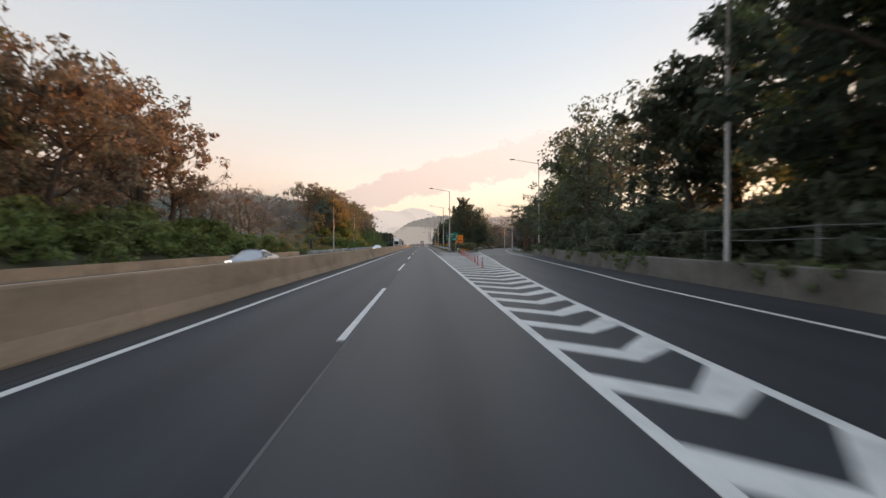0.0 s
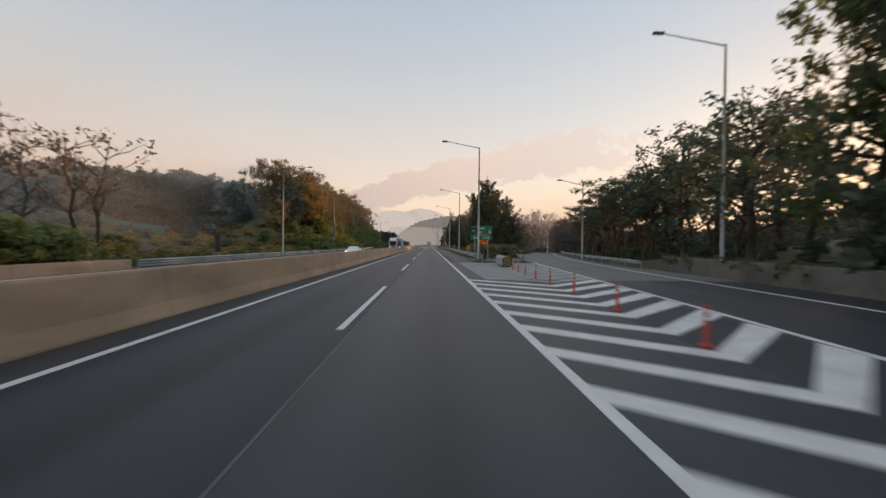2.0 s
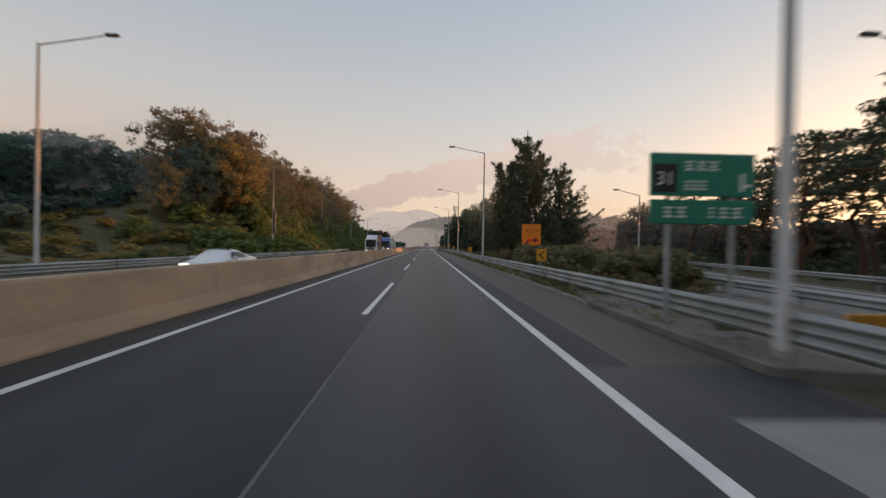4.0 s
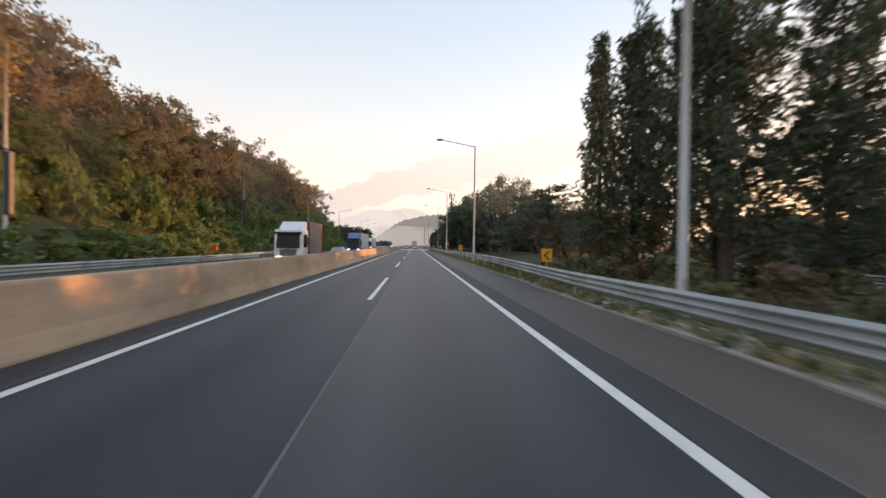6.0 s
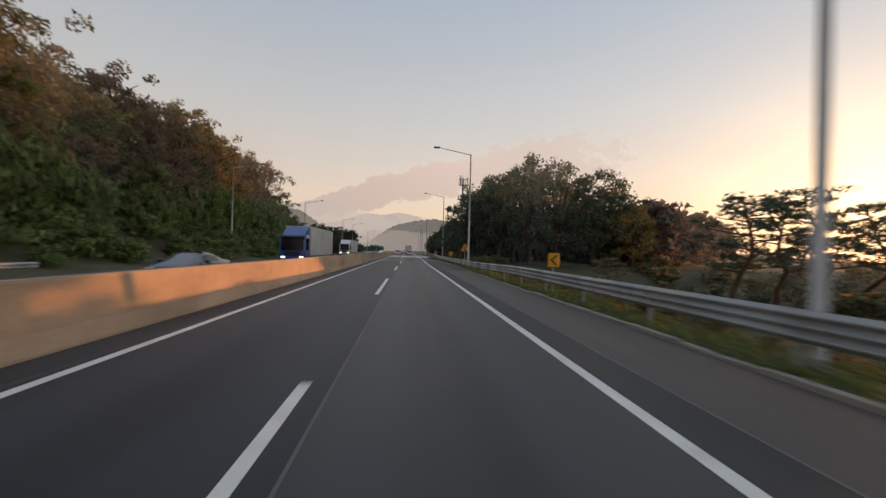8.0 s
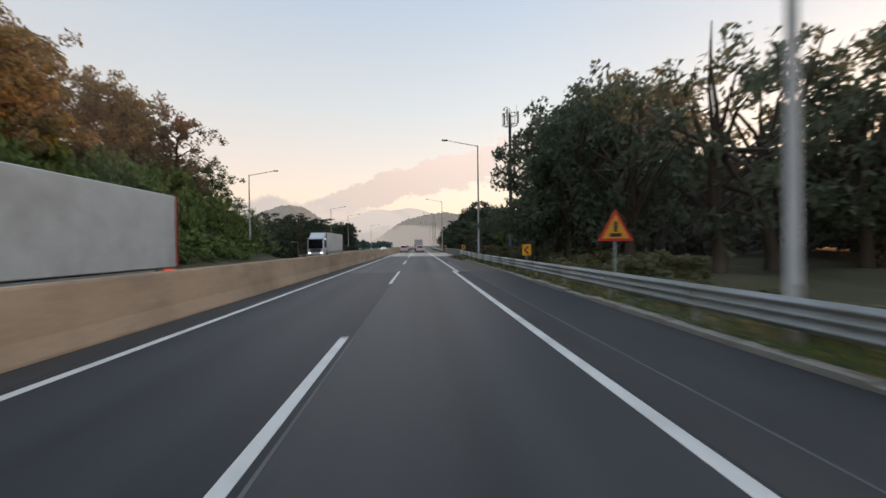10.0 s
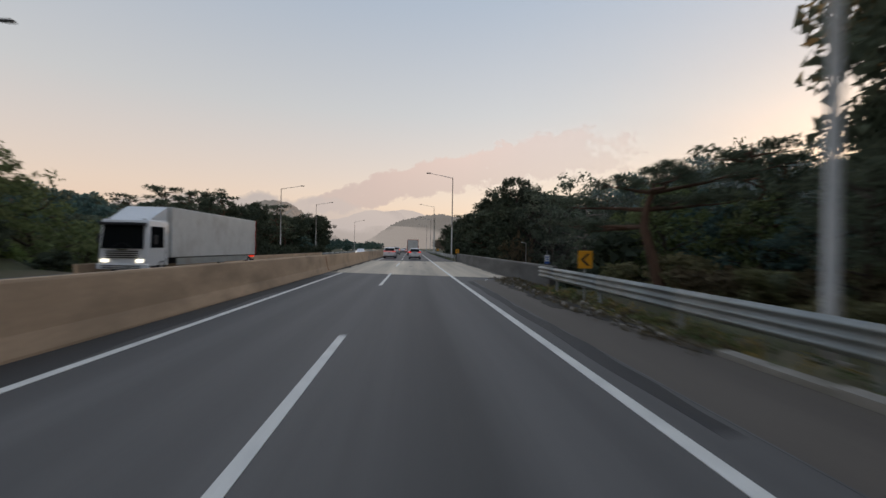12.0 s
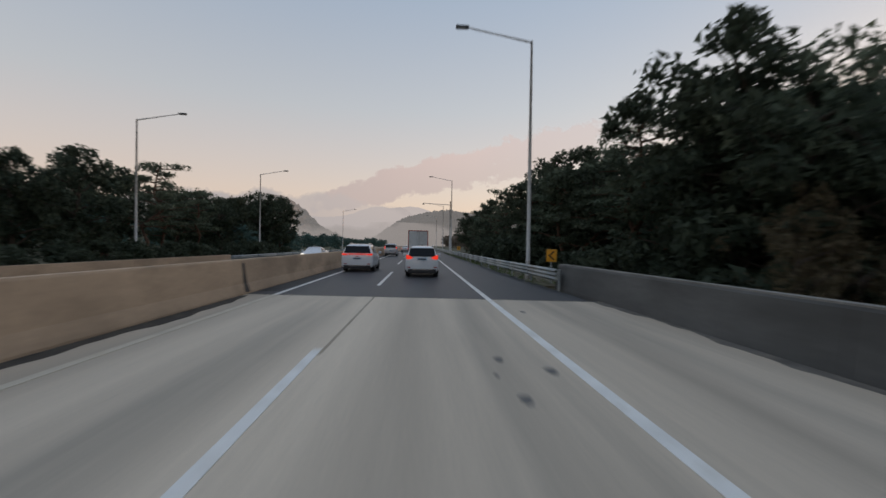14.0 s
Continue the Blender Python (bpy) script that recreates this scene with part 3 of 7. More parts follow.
# painted lines
structure("edge_line_bridge", strip(const(-5.13), const(-4.97), [257.5, 285], -0.05, 0.008), DECK_PAINT, "faded white edge line on the bridge deck", "road marking")
structure("edge_line_left", joined(strip(const(-5.13), const(-4.97), [-80, 257.5], -0.05, 0.008), strip(const(-5.13), const(-4.97), [285, 1400], -0.05, 0.008)), PAINT, "solid white edge line beside the median barrier", "road marking")
edge_near = line([(-80, 2.11), (190, 2.11), (205, 2.06), (217.4, 2.04)])
edge_far = line([(216.2, 2.27), (238, 2.2), (252, 2.13), (262, 2.11), (1400, 2.11)])


def edge_strip(fx, ys):
    return strip(lambda y: fx(y) - 0.09, lambda y: fx(y) + 0.09, ys, -0.05, 0.008)


structure("edge_line_right", edge_strip(edge_near, [-80, 100, 190, 205, 217.4]), PAINT, "solid white edge line along the slow lane", "road marking")
structure("edge_line_grey_road", edge_strip(edge_far, [216.2, 226, 238, 252, 254.9]), PAINT, "solid white edge line on the older grey asphalt", "road marking")
structure("edge_line_right_bridge", edge_strip(edge_far, [254.9, 262, 284.4]), LINE_BRIGHT, "solid white edge line on the concrete deck", "road marking")
structure("edge_line_beyond", edge_strip(edge_far, [284.4, 1400]), PAINT, "solid white edge line past the bridge", "road marking")
dash = mesh_of("lane_dash", *box(-0.075, 0.075, -4.5, 4.5, -0.05, 0.009), PAINT)
dash_deck = mesh_of("lane_dash", *box(-0.075, 0.075, -4.5, 4.5, -0.05, 0.009), LINE_BRIGHT)
dash_line = line([(13, -1.57), (53, -1.71), (113, -1.75), (153, -1.8), (213, -1.52), (236, -1.68), (252, -1.78), (290, -1.88), (310, -2.1), (335, -2.3)])
for k in range(-3, 45):
    ob = part("lane_dash", dash_deck if 258 < 13 + 20 * k < 284 else dash, PAINT, road)
    ob.location = (dash_line(13 + 20 * k), 13 + 20 * k, 0)
structure("gore_line", strip(lambda y: gore_right(y) - 0.09, lambda y: gore_right(y) + 0.09, list(np.arange(-40, 84, 3.0)), -0.05, 0.008), PAINT, "solid white line between gore and ramp", "road marking")
structure("ramp_edge_line", strip(lambda y: ramp_edge(y) - 0.08, lambda y: ramp_edge(y) + 0.08, list(np.arange(-40, 152, 3.0)), -0.05, 0.008), PAINT, "solid white edge line along the exit ramp", "road marking")
for k in range(-12, 30):
    y = 15.02 + 1.963 * k
    worn = y > 60
    right = gore_right(y + 1.5) - 0.05
    left = 3.05 if worn else GORE_LEFT
    if right - left < 0.7:
        continue
    vx = left + 0.535 * (right - left)
    a, b, w = 0.82 * (vx - left), 0.95 * (right - vx), 0.33
    ry = b * (gore_right(y + 1.5) - vx) / (right - vx)
    shape = [(left, y + a + w), (left, y + a - w), (vx, y - w), (right, y + ry - w * 1.5), (right, y + ry + w * 1.5), (vx, y + w)]
    if y < 78:
        half1 = slab([shape[1], shape[2], shape[5], shape[0]], -0.05, 0.0105 if worn else 0.007)
        half2 = slab([shape[2], shape[3], shape[4], shape[5]], -0.05, 0.0105 if worn else 0.007)
        part("chevron_stripe", joined(half1, half2), PAINT_WORN if worn else PAINT, gore_concrete if worn else road)

# ---- median barrier, walls, kerbs ----
JERSEY = [(0.31, 0), (0.31, 0.05), (0.215, 0.36), (0.12, 1.12), (0.10, 1.17), (-0.10, 1.17), (-0.12, 1.12), (-0.215, 0.36), (-0.31, 0.05), (-0.31, 0)]
barrier = tagged(new("median_barrier"), "tall tan concrete median barrier with weathered streaks", "barrier", "", "structure")
cuts = [-80, -40, -10, 10, 30, 50, 70, 90, 110, 130, 150, 170, 190, 210, 230, 256.2, 270, 285.2, 310, 340, 380, 450, 600, 900, 1400]
for i, (a, b) in enumerate(zip(cuts, cuts[1:])):
    part("barrier_panel", sweep(JERSEY, [(-6.34, a + 0.012, 0), (-6.34, b - 0.012, 0)]), CONCRETE, barrier)
def on_face(y, z, w):
    x = -6.34 + float(np.interp(z, [0.05, 0.36, 1.12], [0.31, 0.215, 0.12])) + 0.004
    return [(x, y - w, z), (x, y + w, z)]
V = [p for dy, z in ((0.0, 1.05), (0.06, 0.85), (0.12, 0.6), (0.24, 0.36), (0.3, 0.1)) for p in on_face(258.1 + dy, z, 0.16 - 0.06 * (1 - z))]
part("rust_streak", (V, [(2 * i, 2 * i + 1, 2 * i + 3, 2 * i + 2) for i in range(4)]), RUST, barrier, "brown rust streak")
V = [p for z in (1.05, 0.7, 0.36, 0.06) for p in on_face(285.2, z, 0.1 + 0.12 * (1 - z) ** 2)]
part("joint_stain", (V, [(2 * i, 2 * i + 1, 2 * i + 3, 2 * i + 2) for i in range(3)]), TAR, barrier, "dark gap and stain at the bridge joint")
WALL = [(-0.15, -0.2), (-0.1, 0.98), (-0.06, 1.02), (0.22, 1.02), (0.25, 0.98), (0.25, -0.2)]
cut_wall = tagged(new("ramp_wall"), "low weathered concrete retaining wall along the ramp", "wall", "", "structure")
for a in list(range(-40, 68, 6)) + [68]:
    part("wall_panel", sweep(WALL, [(wall_line(y) + 0.15, y, 0) for y in (a + 0.01, a + 3, min(a + 6, 73.6) - 0.01)]), CONCRETE_DARK, cut_wall)
PARAPET = [(-0.2, -0.4), (-0.19, 0.02), (-0.07, 0.95), (-0.03, 1.0), (0.2, 1.0), (0.23, 0.95), (0.23, -0.4)]
parapet = tagged(new("bridge_parapet"), "dark stained concrete parapet along the bridge", "parapet", "", "structure")
for a, b in ((247.5, 256), (256, 266), (266, 276), (276, 288.5)):
    part("parapet_panel", sweep(PARAPET, [(5.95, a + 0.01, 0), (5.95, b - 0.01, 0)]), PARAPET_STONE, parapet)
    part("coping", sweep([(-0.03, 1.0), (-0.03, 1.03), (0.21, 1.03), (0.21, 1.0)], [(5.95, a + 0.01, 0), (5.95, b - 0.01, 0)]), COPING, parapet, "paler top edge")
LOW_WALL = [(-0.15, -0.2), (-0.12, 0.62), (0.12, 0.62), (0.15, -0.2)]
low_wall = tagged(new("roadside_wall"), "low pale concrete wall beyond the oncoming lanes", "wall", "", "structure")
for a in range(-60, 64, 8):
    part("wall_panel", sweep(LOW_WALL, [(-19.6, a + 0.02, 0), (-19.6, a + 7.98, 0)]), CONCRETE, low_wall)
for a, b in ((252, 268), (268, 285), (285, 297), (297, 310)):
    part("wall_panel", sweep([(-0.15, -0.4), (-0.12, 0.6), (0.12, 0.6), (0.15, -0.4)], [(-17.6, a + 0.02, 0), (-17.6, b - 0.02, 0)]), CONCRETE, low_wall)
kerb_mesh = mesh_of("kerb_stone", *slab([(-0.09, -0.98), (0.09, -0.98), (0.09, 0.98), (-0.09, 0.98)], -0.15, 0.09), KERB)
kerb = tagged(new("kerb"), "worn concrete kerb half buried in soil", "kerb", "", "structure")
kerb_block = mesh_of("kerb_stone", *slab([(-0.15, -0.985), (0.13, -0.985), (0.13, 0.985), (-0.15, 0.985)], -0.15, 0.14), KERB)
for k in range(76):
    ob = part("kerb_stone", kerb_block if k > 54 else kerb_mesh, KERB, kerb)
    ob.matrix_basis = pose(5.02 + rng.uniform(-0.025, 0.025), 85 + 2 * k, rng.uniform(-0.07, 0.0), 0, 0, rng.uniform(-0.8, 0.8))
structure("gore_island", slab([(4.7, 83.5), (8.2, 82.6), (10.2, 84), (12.2, 96), (6.0, 96), (4.75, 90)], -0.2, 0.14), CONCRETE_DARK, "raised concrete kerbed island behind the crash cushion", "traffic island")


# ---- guard rails ----
def rail_profile(waves, height, depth=0.08):
    n = waves * 8
    front = [(-depth * (0.5 - 0.5 * math.cos(2 * math.pi * waves * i / n)), height * i / n) for i in range(n + 1)]
    return front + [(a + 0.012, u) for a, u in front[::-1]]


def guard_rail(path, z, waves, label, step=4.0, side=1, name="guard_rail"):
    """path: x as a function of y; side 1: posts to the right of the beam."""
    fx, y0, y1 = path
    rail = tagged(new(name), label, "guard rail", "", "structure")
    height = 0.506 if waves == 3 else 0.31
    lift = z if callable(z) else const(z)
    z = lift(y0)
    profile = rail_profile(waves, height)
    if side < 0:
        profile = [(-a, u) for a, u in profile][::-1]
    post = mesh_of("rail_post", *joined(tube([(0, 0, -0.3), (0, 0, z + height - 0.02)], 0.055, 10), box(-0.09, 0.02, -0.05, 0.05, z + 0.06, z + height - 0.08)), STEEL)
    y = y0
    while y < y1 - 0.1:
        e = min(y + step, y1)
        part("rail_beam", sweep(profile, [(fx(y), y, lift(y)), (fx(e), e + 0.03, lift(e))]), STEEL, rail, "", True)
        p = part("rail_post", post, STEEL, rail)
        p.matrix_basis = pose(fx(y) + 0.1 * side, y, lift(y) - z, 0, 0, 0 if side > 0 else 180)
        y = e
    return rail


main_rail = line([(81, 5.35), (84, 5.45), (120, 5.45), (248, 5.5)])
rail_height = line([(82, 0.36), (131, 0.36), (143, 0.5), (174, 0.53), (190, 0.36), (230, 0.35), (241, 0.48), (248, 0.52)])
guard_rail((main_rail, 82, 248), rail_height, 3, "grey three-wave steel guard rail on round posts")
guard_rail((line([(287, 5.5), (300, 5.2)]), 287.5, 420), 0.35, 3, "grey three-wave steel guard rail past the bridge", 4.0)
guard_rail((lambda y: ramp_edge(y) + 1.6, 72.5, 150), 0.38, 2, "grey steel guard rail on the outer side of the ramp")
guard_rail((lambda y: gore_right(y) - 1.0, 86, 150), 0.38, 2, "grey steel guard rail on the inner side of the ramp")
guard_rail((const(-17.6), 66, 163), 0.2, 3, "grey three-wave guard rail beyond the oncoming lanes", 6.0, -1)
guard_rail((const(-17.75), 161, 173), 0.46, 2, "short raised steel guard rail before a lamp pole", 4.0, -1)
guard_rail((const(-17.6), 310.5, 420), 0.2, 2, "grey steel guard rail beyond the oncoming lanes", 6.0, -1)

# ---- trees and shrubs ----
def leaf_quads(centres, radii, count, size, squash, seed, thin=1.0):
    """Small bent leaf faces strewn through clumps."""
    g = np.random.default_rng(seed)
    c = np.repeat(np.asarray(centres, float), count, 0)
    r = np.repeat(np.asarray(radii, float), count)[:, None]
    d = g.normal(size=c.shape)
    d /= np.linalg.norm(d, axis=1, keepdims=True)
    p = c + d * r * (g.random((len(c), 1)) ** 0.45) * np.array([1, 1, squash])
    n = d * 0.6 + g.normal(size=c.shape) * 0.7 + np.array([0, 0, 0.35])
    n /= np.linalg.norm(n, axis=1, keepdims=True)
    a = np.cross(n, g.normal(size=c.shape))
    a /= np.linalg.norm(a, axis=1, keepdims=True)
    b = np.cross(n, a)
    s = size * (0.55 + 0.9 * g.random((len(c), 1)))
    leaf = np.stack([p - a * s + b * s * 0.5 * thin, p + a * s * 1.1, p - a * s * 0.6 - b * s * 0.7 * thin], 1)
    f = np.arange(len(c) * 3).reshape(-1, 3)
    return leaf.reshape(-1, 3).tolist(), f.tolist()


def crooked(start, end, bend, rnd, n=5):
    a, b = Vector(start), Vector(end)
    return [a.lerp(b, i / n) + Vector((rnd.uniform(-bend, bend), rnd.uniform(-bend, bend), 0)) * math.sin(math.pi * i / n) for i in range(n + 1)]


def tree_data(kind, seed, leaves=1.0, H=10.0, cover=1.0, gaps=0.0):
    """Trunk with limbs, and crown, of a tree H tall; cover and gaps set how dense it is."""
    rnd = random.Random(seed)
    wood, centres, radii = [], [], []
    squash, size, count, thin = 0.75, 0.25, 25, 1.0
    if kind == "broad":
        top = Vector((rnd.uniform(-0.5, 0.5), rnd.uniform(-0.5, 0.5), 0.86 * H))
        stem = crooked((0, 0, -0.4), top, 0.35, rnd, 7)
        wood.append(tube(stem, [0.024 * H * (1 - 0.85 * i / 7) for i in range(8)], 7))
        for i in range(15):
            u = 0.22 + 0.7 * i / 15
            base = stem[min(6, int(u * 7))].lerp(stem[min(7, int(u * 7) + 1)], u * 7 % 1)
            w = i * 2.4 + rnd.uniform(-0.5, 0.5)
            reach = H * (0.30 - 0.18 * abs(u - 0.45)) * rnd.uniform(0.7, 1.15)
            tip = base + Vector((math.cos(w) * reach, math.sin(w) * reach, reach * rnd.uniform(0.25, 0.75)))
            limb = crooked(base, tip, 0.2, rnd, 4)
            wood.append(tube(limb, [0.009 * H * (1 - 0.8 * k / 4) for k in range(5)], 5))
            for k in range(2, 5):
                for _ in range(2):
                    centres.append(limb[k] + Vector([rnd.gauss(0, 0.075 * H) for _ in range(3)]))
                    radii.append(H * rnd.uniform(0.045, 0.085))
        for _ in range(8):
            centres.append(top + Vector((rnd.gauss(0, 0.07 * H), rnd.gauss(0, 0.07 * H), rnd.uniform(-0.1, 0.1) * H)))
            radii.append(H * rnd.uniform(0.05, 0.08))
    elif kind == "round":
        stem = crooked((0, 0, -0.4), (0, 0, 0.6 * H), 0.2, rnd, 5)
        wood.append(tube(stem, [0.03 * H * (1 - 0.7 * i / 5) for i in range(6)], 7))
        for _ in range(115):
            d = Vector([rnd.gauss(0, 1) for _ in range(3)]).normalized()
            k = rnd.uniform(0.55, 1.0)
            centres.append(Vector((d.x * 0.40 * H * k, d.y * 0.40 * H * k, 0.53 * H + d.z * 0.45 * H * k)))
            radii.append(H * rnd.uniform(0.06, 0.1))
        for i in range(27):
            tip = centres[i * 4]
            wood.append(tube(crooked(stem[2 + i % 3], tip, 0.2, rnd, 3), [0.012 * H, 0.009 * H, 0.006 * H, 0.002 * H], 5))
        count = 30
    elif kind == "pine":
        lean = Vector((rnd.uniform(-0.1, 0.1) * H, rnd.uniform(-0.1, 0.1) * H, 0.9 * H))
        stem = crooked((0, 0, -0.4), lean, 0.07 * H, rnd, 7)
        wood.append(tube(stem, [0.02 * H * (1 - 0.75 * i / 7) for i in range(8)], 7))
        for i in range(17):
            u = 0.42 + 0.56 * i / 17
            base = stem[min(6, int(u * 7))].lerp(stem[min(7, int(u * 7) + 1)], u * 7 % 1)
            w = i * 2.3 + rnd.uniform(-0.6, 0.6)
            reach = H * rnd.uniform(0.14, 0.36) * (1.15 - 0.7 * (u - 0.42) / 0.56)
            tip = base + Vector((math.cos(w) * reach, math.sin(w) * reach, reach * rnd.uniform(0.0, 0.3)))
            limb = crooked(base, tip, 0.25, rnd, 4)
            wood.append(tube(limb, [0.007 * H * (1 - 0.75 * k / 4) for k in range(5)], 5))
            for k in (2, 3, 4):
                centres.append(limb[k] + Vector((rnd.gauss(0, 0.04 * H), rnd.gauss(0, 0.04 * H), 0.03 * H)))
                radii.append(H * rnd.uniform(0.06, 0.1))
        squash, size, count, thin = 0.3, 0.23, 50, 0.55
    elif kind == "cedar":
        stem = crooked((0, 0, -0.4), (rnd.uniform(-0.3, 0.3), rnd.uniform(-0.3, 0.3), 0.96 * H), 0.15, rnd, 7)
        wood.append(tube(stem, [0.02 * H * (1 - 0.88 * i / 7) for i in range(8)], 7))
        for i in range(40):
            u = 0.13 + 0.83 * (i / 40)
            w = i * 2.4 + rnd.uniform(-0.5, 0.5)
            reach = H * (0.05 + 0.36 * (1 - u) ** 0.7) * rnd.uniform(0.55, 1.2)
            base = stem[min(6, int(u * 6.6))].lerp(stem[min(7, int(u * 6.6) + 1)], u * 6.6 % 1)
            rise = reach * rnd.uniform(0.45, 0.95)
            out = Vector((math.cos(w), math.sin(w), 0))
            limb = [base + out * reach * k + Vector((0, 0, rise * k ** 1.3)) for k in (0, 0.25, 0.5, 0.75, 1.0)]
            if i % 4 == 0:
                wood.append(tube(limb, [0.006 * H * (1 - 0.8 * k / 4) for k in range(5)], 4))
            for k in range(9):
                q = 0.2 + 0.1 * k
                p = base + out * reach * q + Vector((0, 0, rise * q ** 1.3))
                for _ in range(2):
                    centres.append(p + Vector([rnd.gauss(0, 0.02 * H) for _ in range(3)]) * (1.2 - q))
                    radii.append(H * (0.05 - 0.036 * q) * rnd.uniform(0.8, 1.3))
        squash, size, count, thin = 1.0, 0.2, 11, 0.5
    elif kind == "column":
        stem = crooked((0, 0, -0.4), (0, 0, 0.97 * H), 0.05, rnd, 5)
        wood.append(tube(stem, [0.015 * H * (1 - 0.9 * i / 5) for i in range(6)], 6))
        for i in range(90):
            u = 0.04 + 0.94 * (i / 90)
            w = i * 2.4
            reach = H * (0.012 + 0.085 * (1 - u) ** 0.6) * rnd.uniform(0.5, 1.15)
            centres.append((math.cos(w) * reach, math.sin(w) * reach, u * H + reach))
            radii.append(H * (0.022 + 0.03 * (1 - u)) * rnd.uniform(0.8, 1.2))
        squash, size, count, thin = 1.5, 0.2, 22, 0.6
    elif kind == "thin":
        stem = crooked((0, 0, -0.3), (rnd.uniform(-1, 1), rnd.uniform(-1, 1), 0.9 * H), 0.4, rnd, 6)
        wood.append(tube(stem, [0.014 * H * (1 - 0.85 * i / 6) for i in range(7)], 6))
        for i in range(14):
            base = stem[2 + i % 4]
            w = i * 2.4
            reach = H * rnd.uniform(0.15, 0.3)
            tip = base + Vector((math.cos(w) * reach, math.sin(w) * reach, reach * rnd.uniform(0.5, 1.2)))
            limb = crooked(base, tip, 0.2, rnd, 4)
            wood.append(tube(limb, [0.005 * H * (1 - 0.8 * k / 4) for k in range(5)], 4))
            for k in (3, 4):
                centres.append(limb[k])
                radii.append(H * rnd.uniform(0.04, 0.075))
        count, size = 22, 0.2
    else:  # shrub, about as wide as tall, H = 2
        H = 2.0
        for i in range(7):
            w = i * 0.9
            tip = (math.cos(w) * 0.7, math.sin(w) * 0.7, rnd.uniform(0.8, 1.7))
            wood.append(tube(crooked((0, 0, -0.2), tip, 0.1, rnd, 3), [0.03, 0.02, 0.015, 0.008], 4))
        for _ in range(30):
            w, k = rnd.uniform(0, 6.28), rnd.random() ** 0.6
            z = rnd.uniform(0.15, 1.0)
            centres.append((math.cos(w) * k * 1.15 * (1.15 - 0.6 * z), math.sin(w) * k * 1.15 * (1.15 - 0.6 * z), z * 1.65))
            radii.append(rnd.uniform(0.25, 0.45))
        count, size = 24, 0.12
    scale = H / 10 if kind != "shrub" else 1
    kept = [i for i in range(len(centres)) if rnd.random() >= gaps]
    centres, radii = [centres[i] for i in kept], [radii[i] for i in kept]
    return joined(*wood), leaf_quads(centres, radii, max(3, int(count * leaves * cover)), size * scale / leaves ** 0.5, squash, seed, thin)


MODELS = {}
TREE_WORDS = {}


def tree_model(key, kind, leaf, bark, seeds, name, label, category, leaves=1.0, cover=1.0, gaps=0.0):
    MODELS[key] = []
    TREE_WORDS[key] = (name, label, category)
    for s in seeds:
        wood, crown = tree_data(kind, s, leaves, 10.0, cover, gaps)
        MODELS[key].append((2.0 if kind == "shrub" else 10.0, mesh_of("trunk", *wood, bark, True), mesh_of("crown", *crown, leaf)))


tree_model("dark", "broad", LEAF_DARK, BARK, (11, 12, 13, 14), "tree", "tall dark green broadleaf tree on the roadside slope", "tree", 3.0, 0.46, 0.33)
tree_model("lacy", "broad", LEAF_DARK, BARK, (18, 19, 10), "tree", "tall thin-crowned dark tree with sky between its limbs", "tree", 2.6, 0.36, 0.5)
tree_model("autumn", "broad", LEAF_AUTUMN, BARK, (21, 22, 23), "tree", "broadleaf tree with rusty brown autumn leaves", "tree", 2.9, 0.6, 0.1)
tree_model("bronze", "broad", LEAF_DEAD, BARK, (34, 35), "tree", "small tree with thin bronze brown leaves", "tree", 2.6, 0.5, 0.25)
tree_model("olive", "broad", LEAF_OLIVE, BARK, (31, 32), "tree", "broadleaf tree with olive green turning leaves", "tree", 2.9, 0.6, 0.1)
tree_model("green", "broad", LEAF_GREEN, BARK, (41, 42), "tree", "green broadleaf tree hung with creepers", "tree", 2.9, 0.62, 0.1)
tree_model("round", "round", LEAF_DARK, BARK, (51, 52, 53), "tree", "dark round-crowned tree in a roadside grove", "tree", 2.6, 0.85, 0.1)
tree_model("open_round", "round", LEAF_DARK, BARK, (58, 59), "tree", "round-crowned tree with sky showing between its branches", "tree", 2.4, 0.42, 0.72)
tree_model("yellow", "round", LEAF_YELLOW, BARK, (55,), "tree", "round tree with yellowing leaves", "tree", 2.4, 0.6, 0.1)
tree_model("pine", "pine", LEAF_PINE, PINE_BARK, (61, 62, 63, 64), "pine_tree", "crooked red pine with flat dark needle clumps", "pine tree", 1.5, 0.6, 0.12)
tree_model("open_pine", "pine", LEAF_PINE, PINE_BARK, (65, 66, 67), "pine_tree", "open crooked red pine with bare limbs and flat needle clumps", "pine tree", 1.5, 0.55, 0.35)
tree_model("pale_pine", "pine", LEAF_DARK, PALE_BARK, (68, 69), "pine_tree", "dark tree with a crooked pale bare trunk", "tree", 1.8, 0.8, 0.1)
tree_model("column", "column", LEAF_PINE, BARK, (71, 72), "cypress", "slim dark columnar cypress behind the guard rail", "cypress", 2.4, 0.75, 0.0)
tree_model("cedar", "cedar", LEAF_PINE, BARK, (73, 74, 75), "cedar", "broad dark cedar with long upswept feathery branches", "cedar", 2.4, 0.55, 0.08)
tree_model("thin", "thin", LEAF_HAZED_BROWN, BARK, (81, 82, 83), "tree", "slender half-bare autumn tree", "tree", 1.6, 0.35, 0.2)
tree_model("mist", "broad", LEAF_HAZED, BARK, (45, 46), "tree", "grey-green broadleaf tree with haze in its leaf colour", "tree", 2.0, 0.7, 0.05)
tree_model("dense", "broad", LEAF_SHADE, BARK, (15, 16, 17), "tree", "dense dark green tree beside the bridge", "tree", 2.6, 0.95, 0.0)
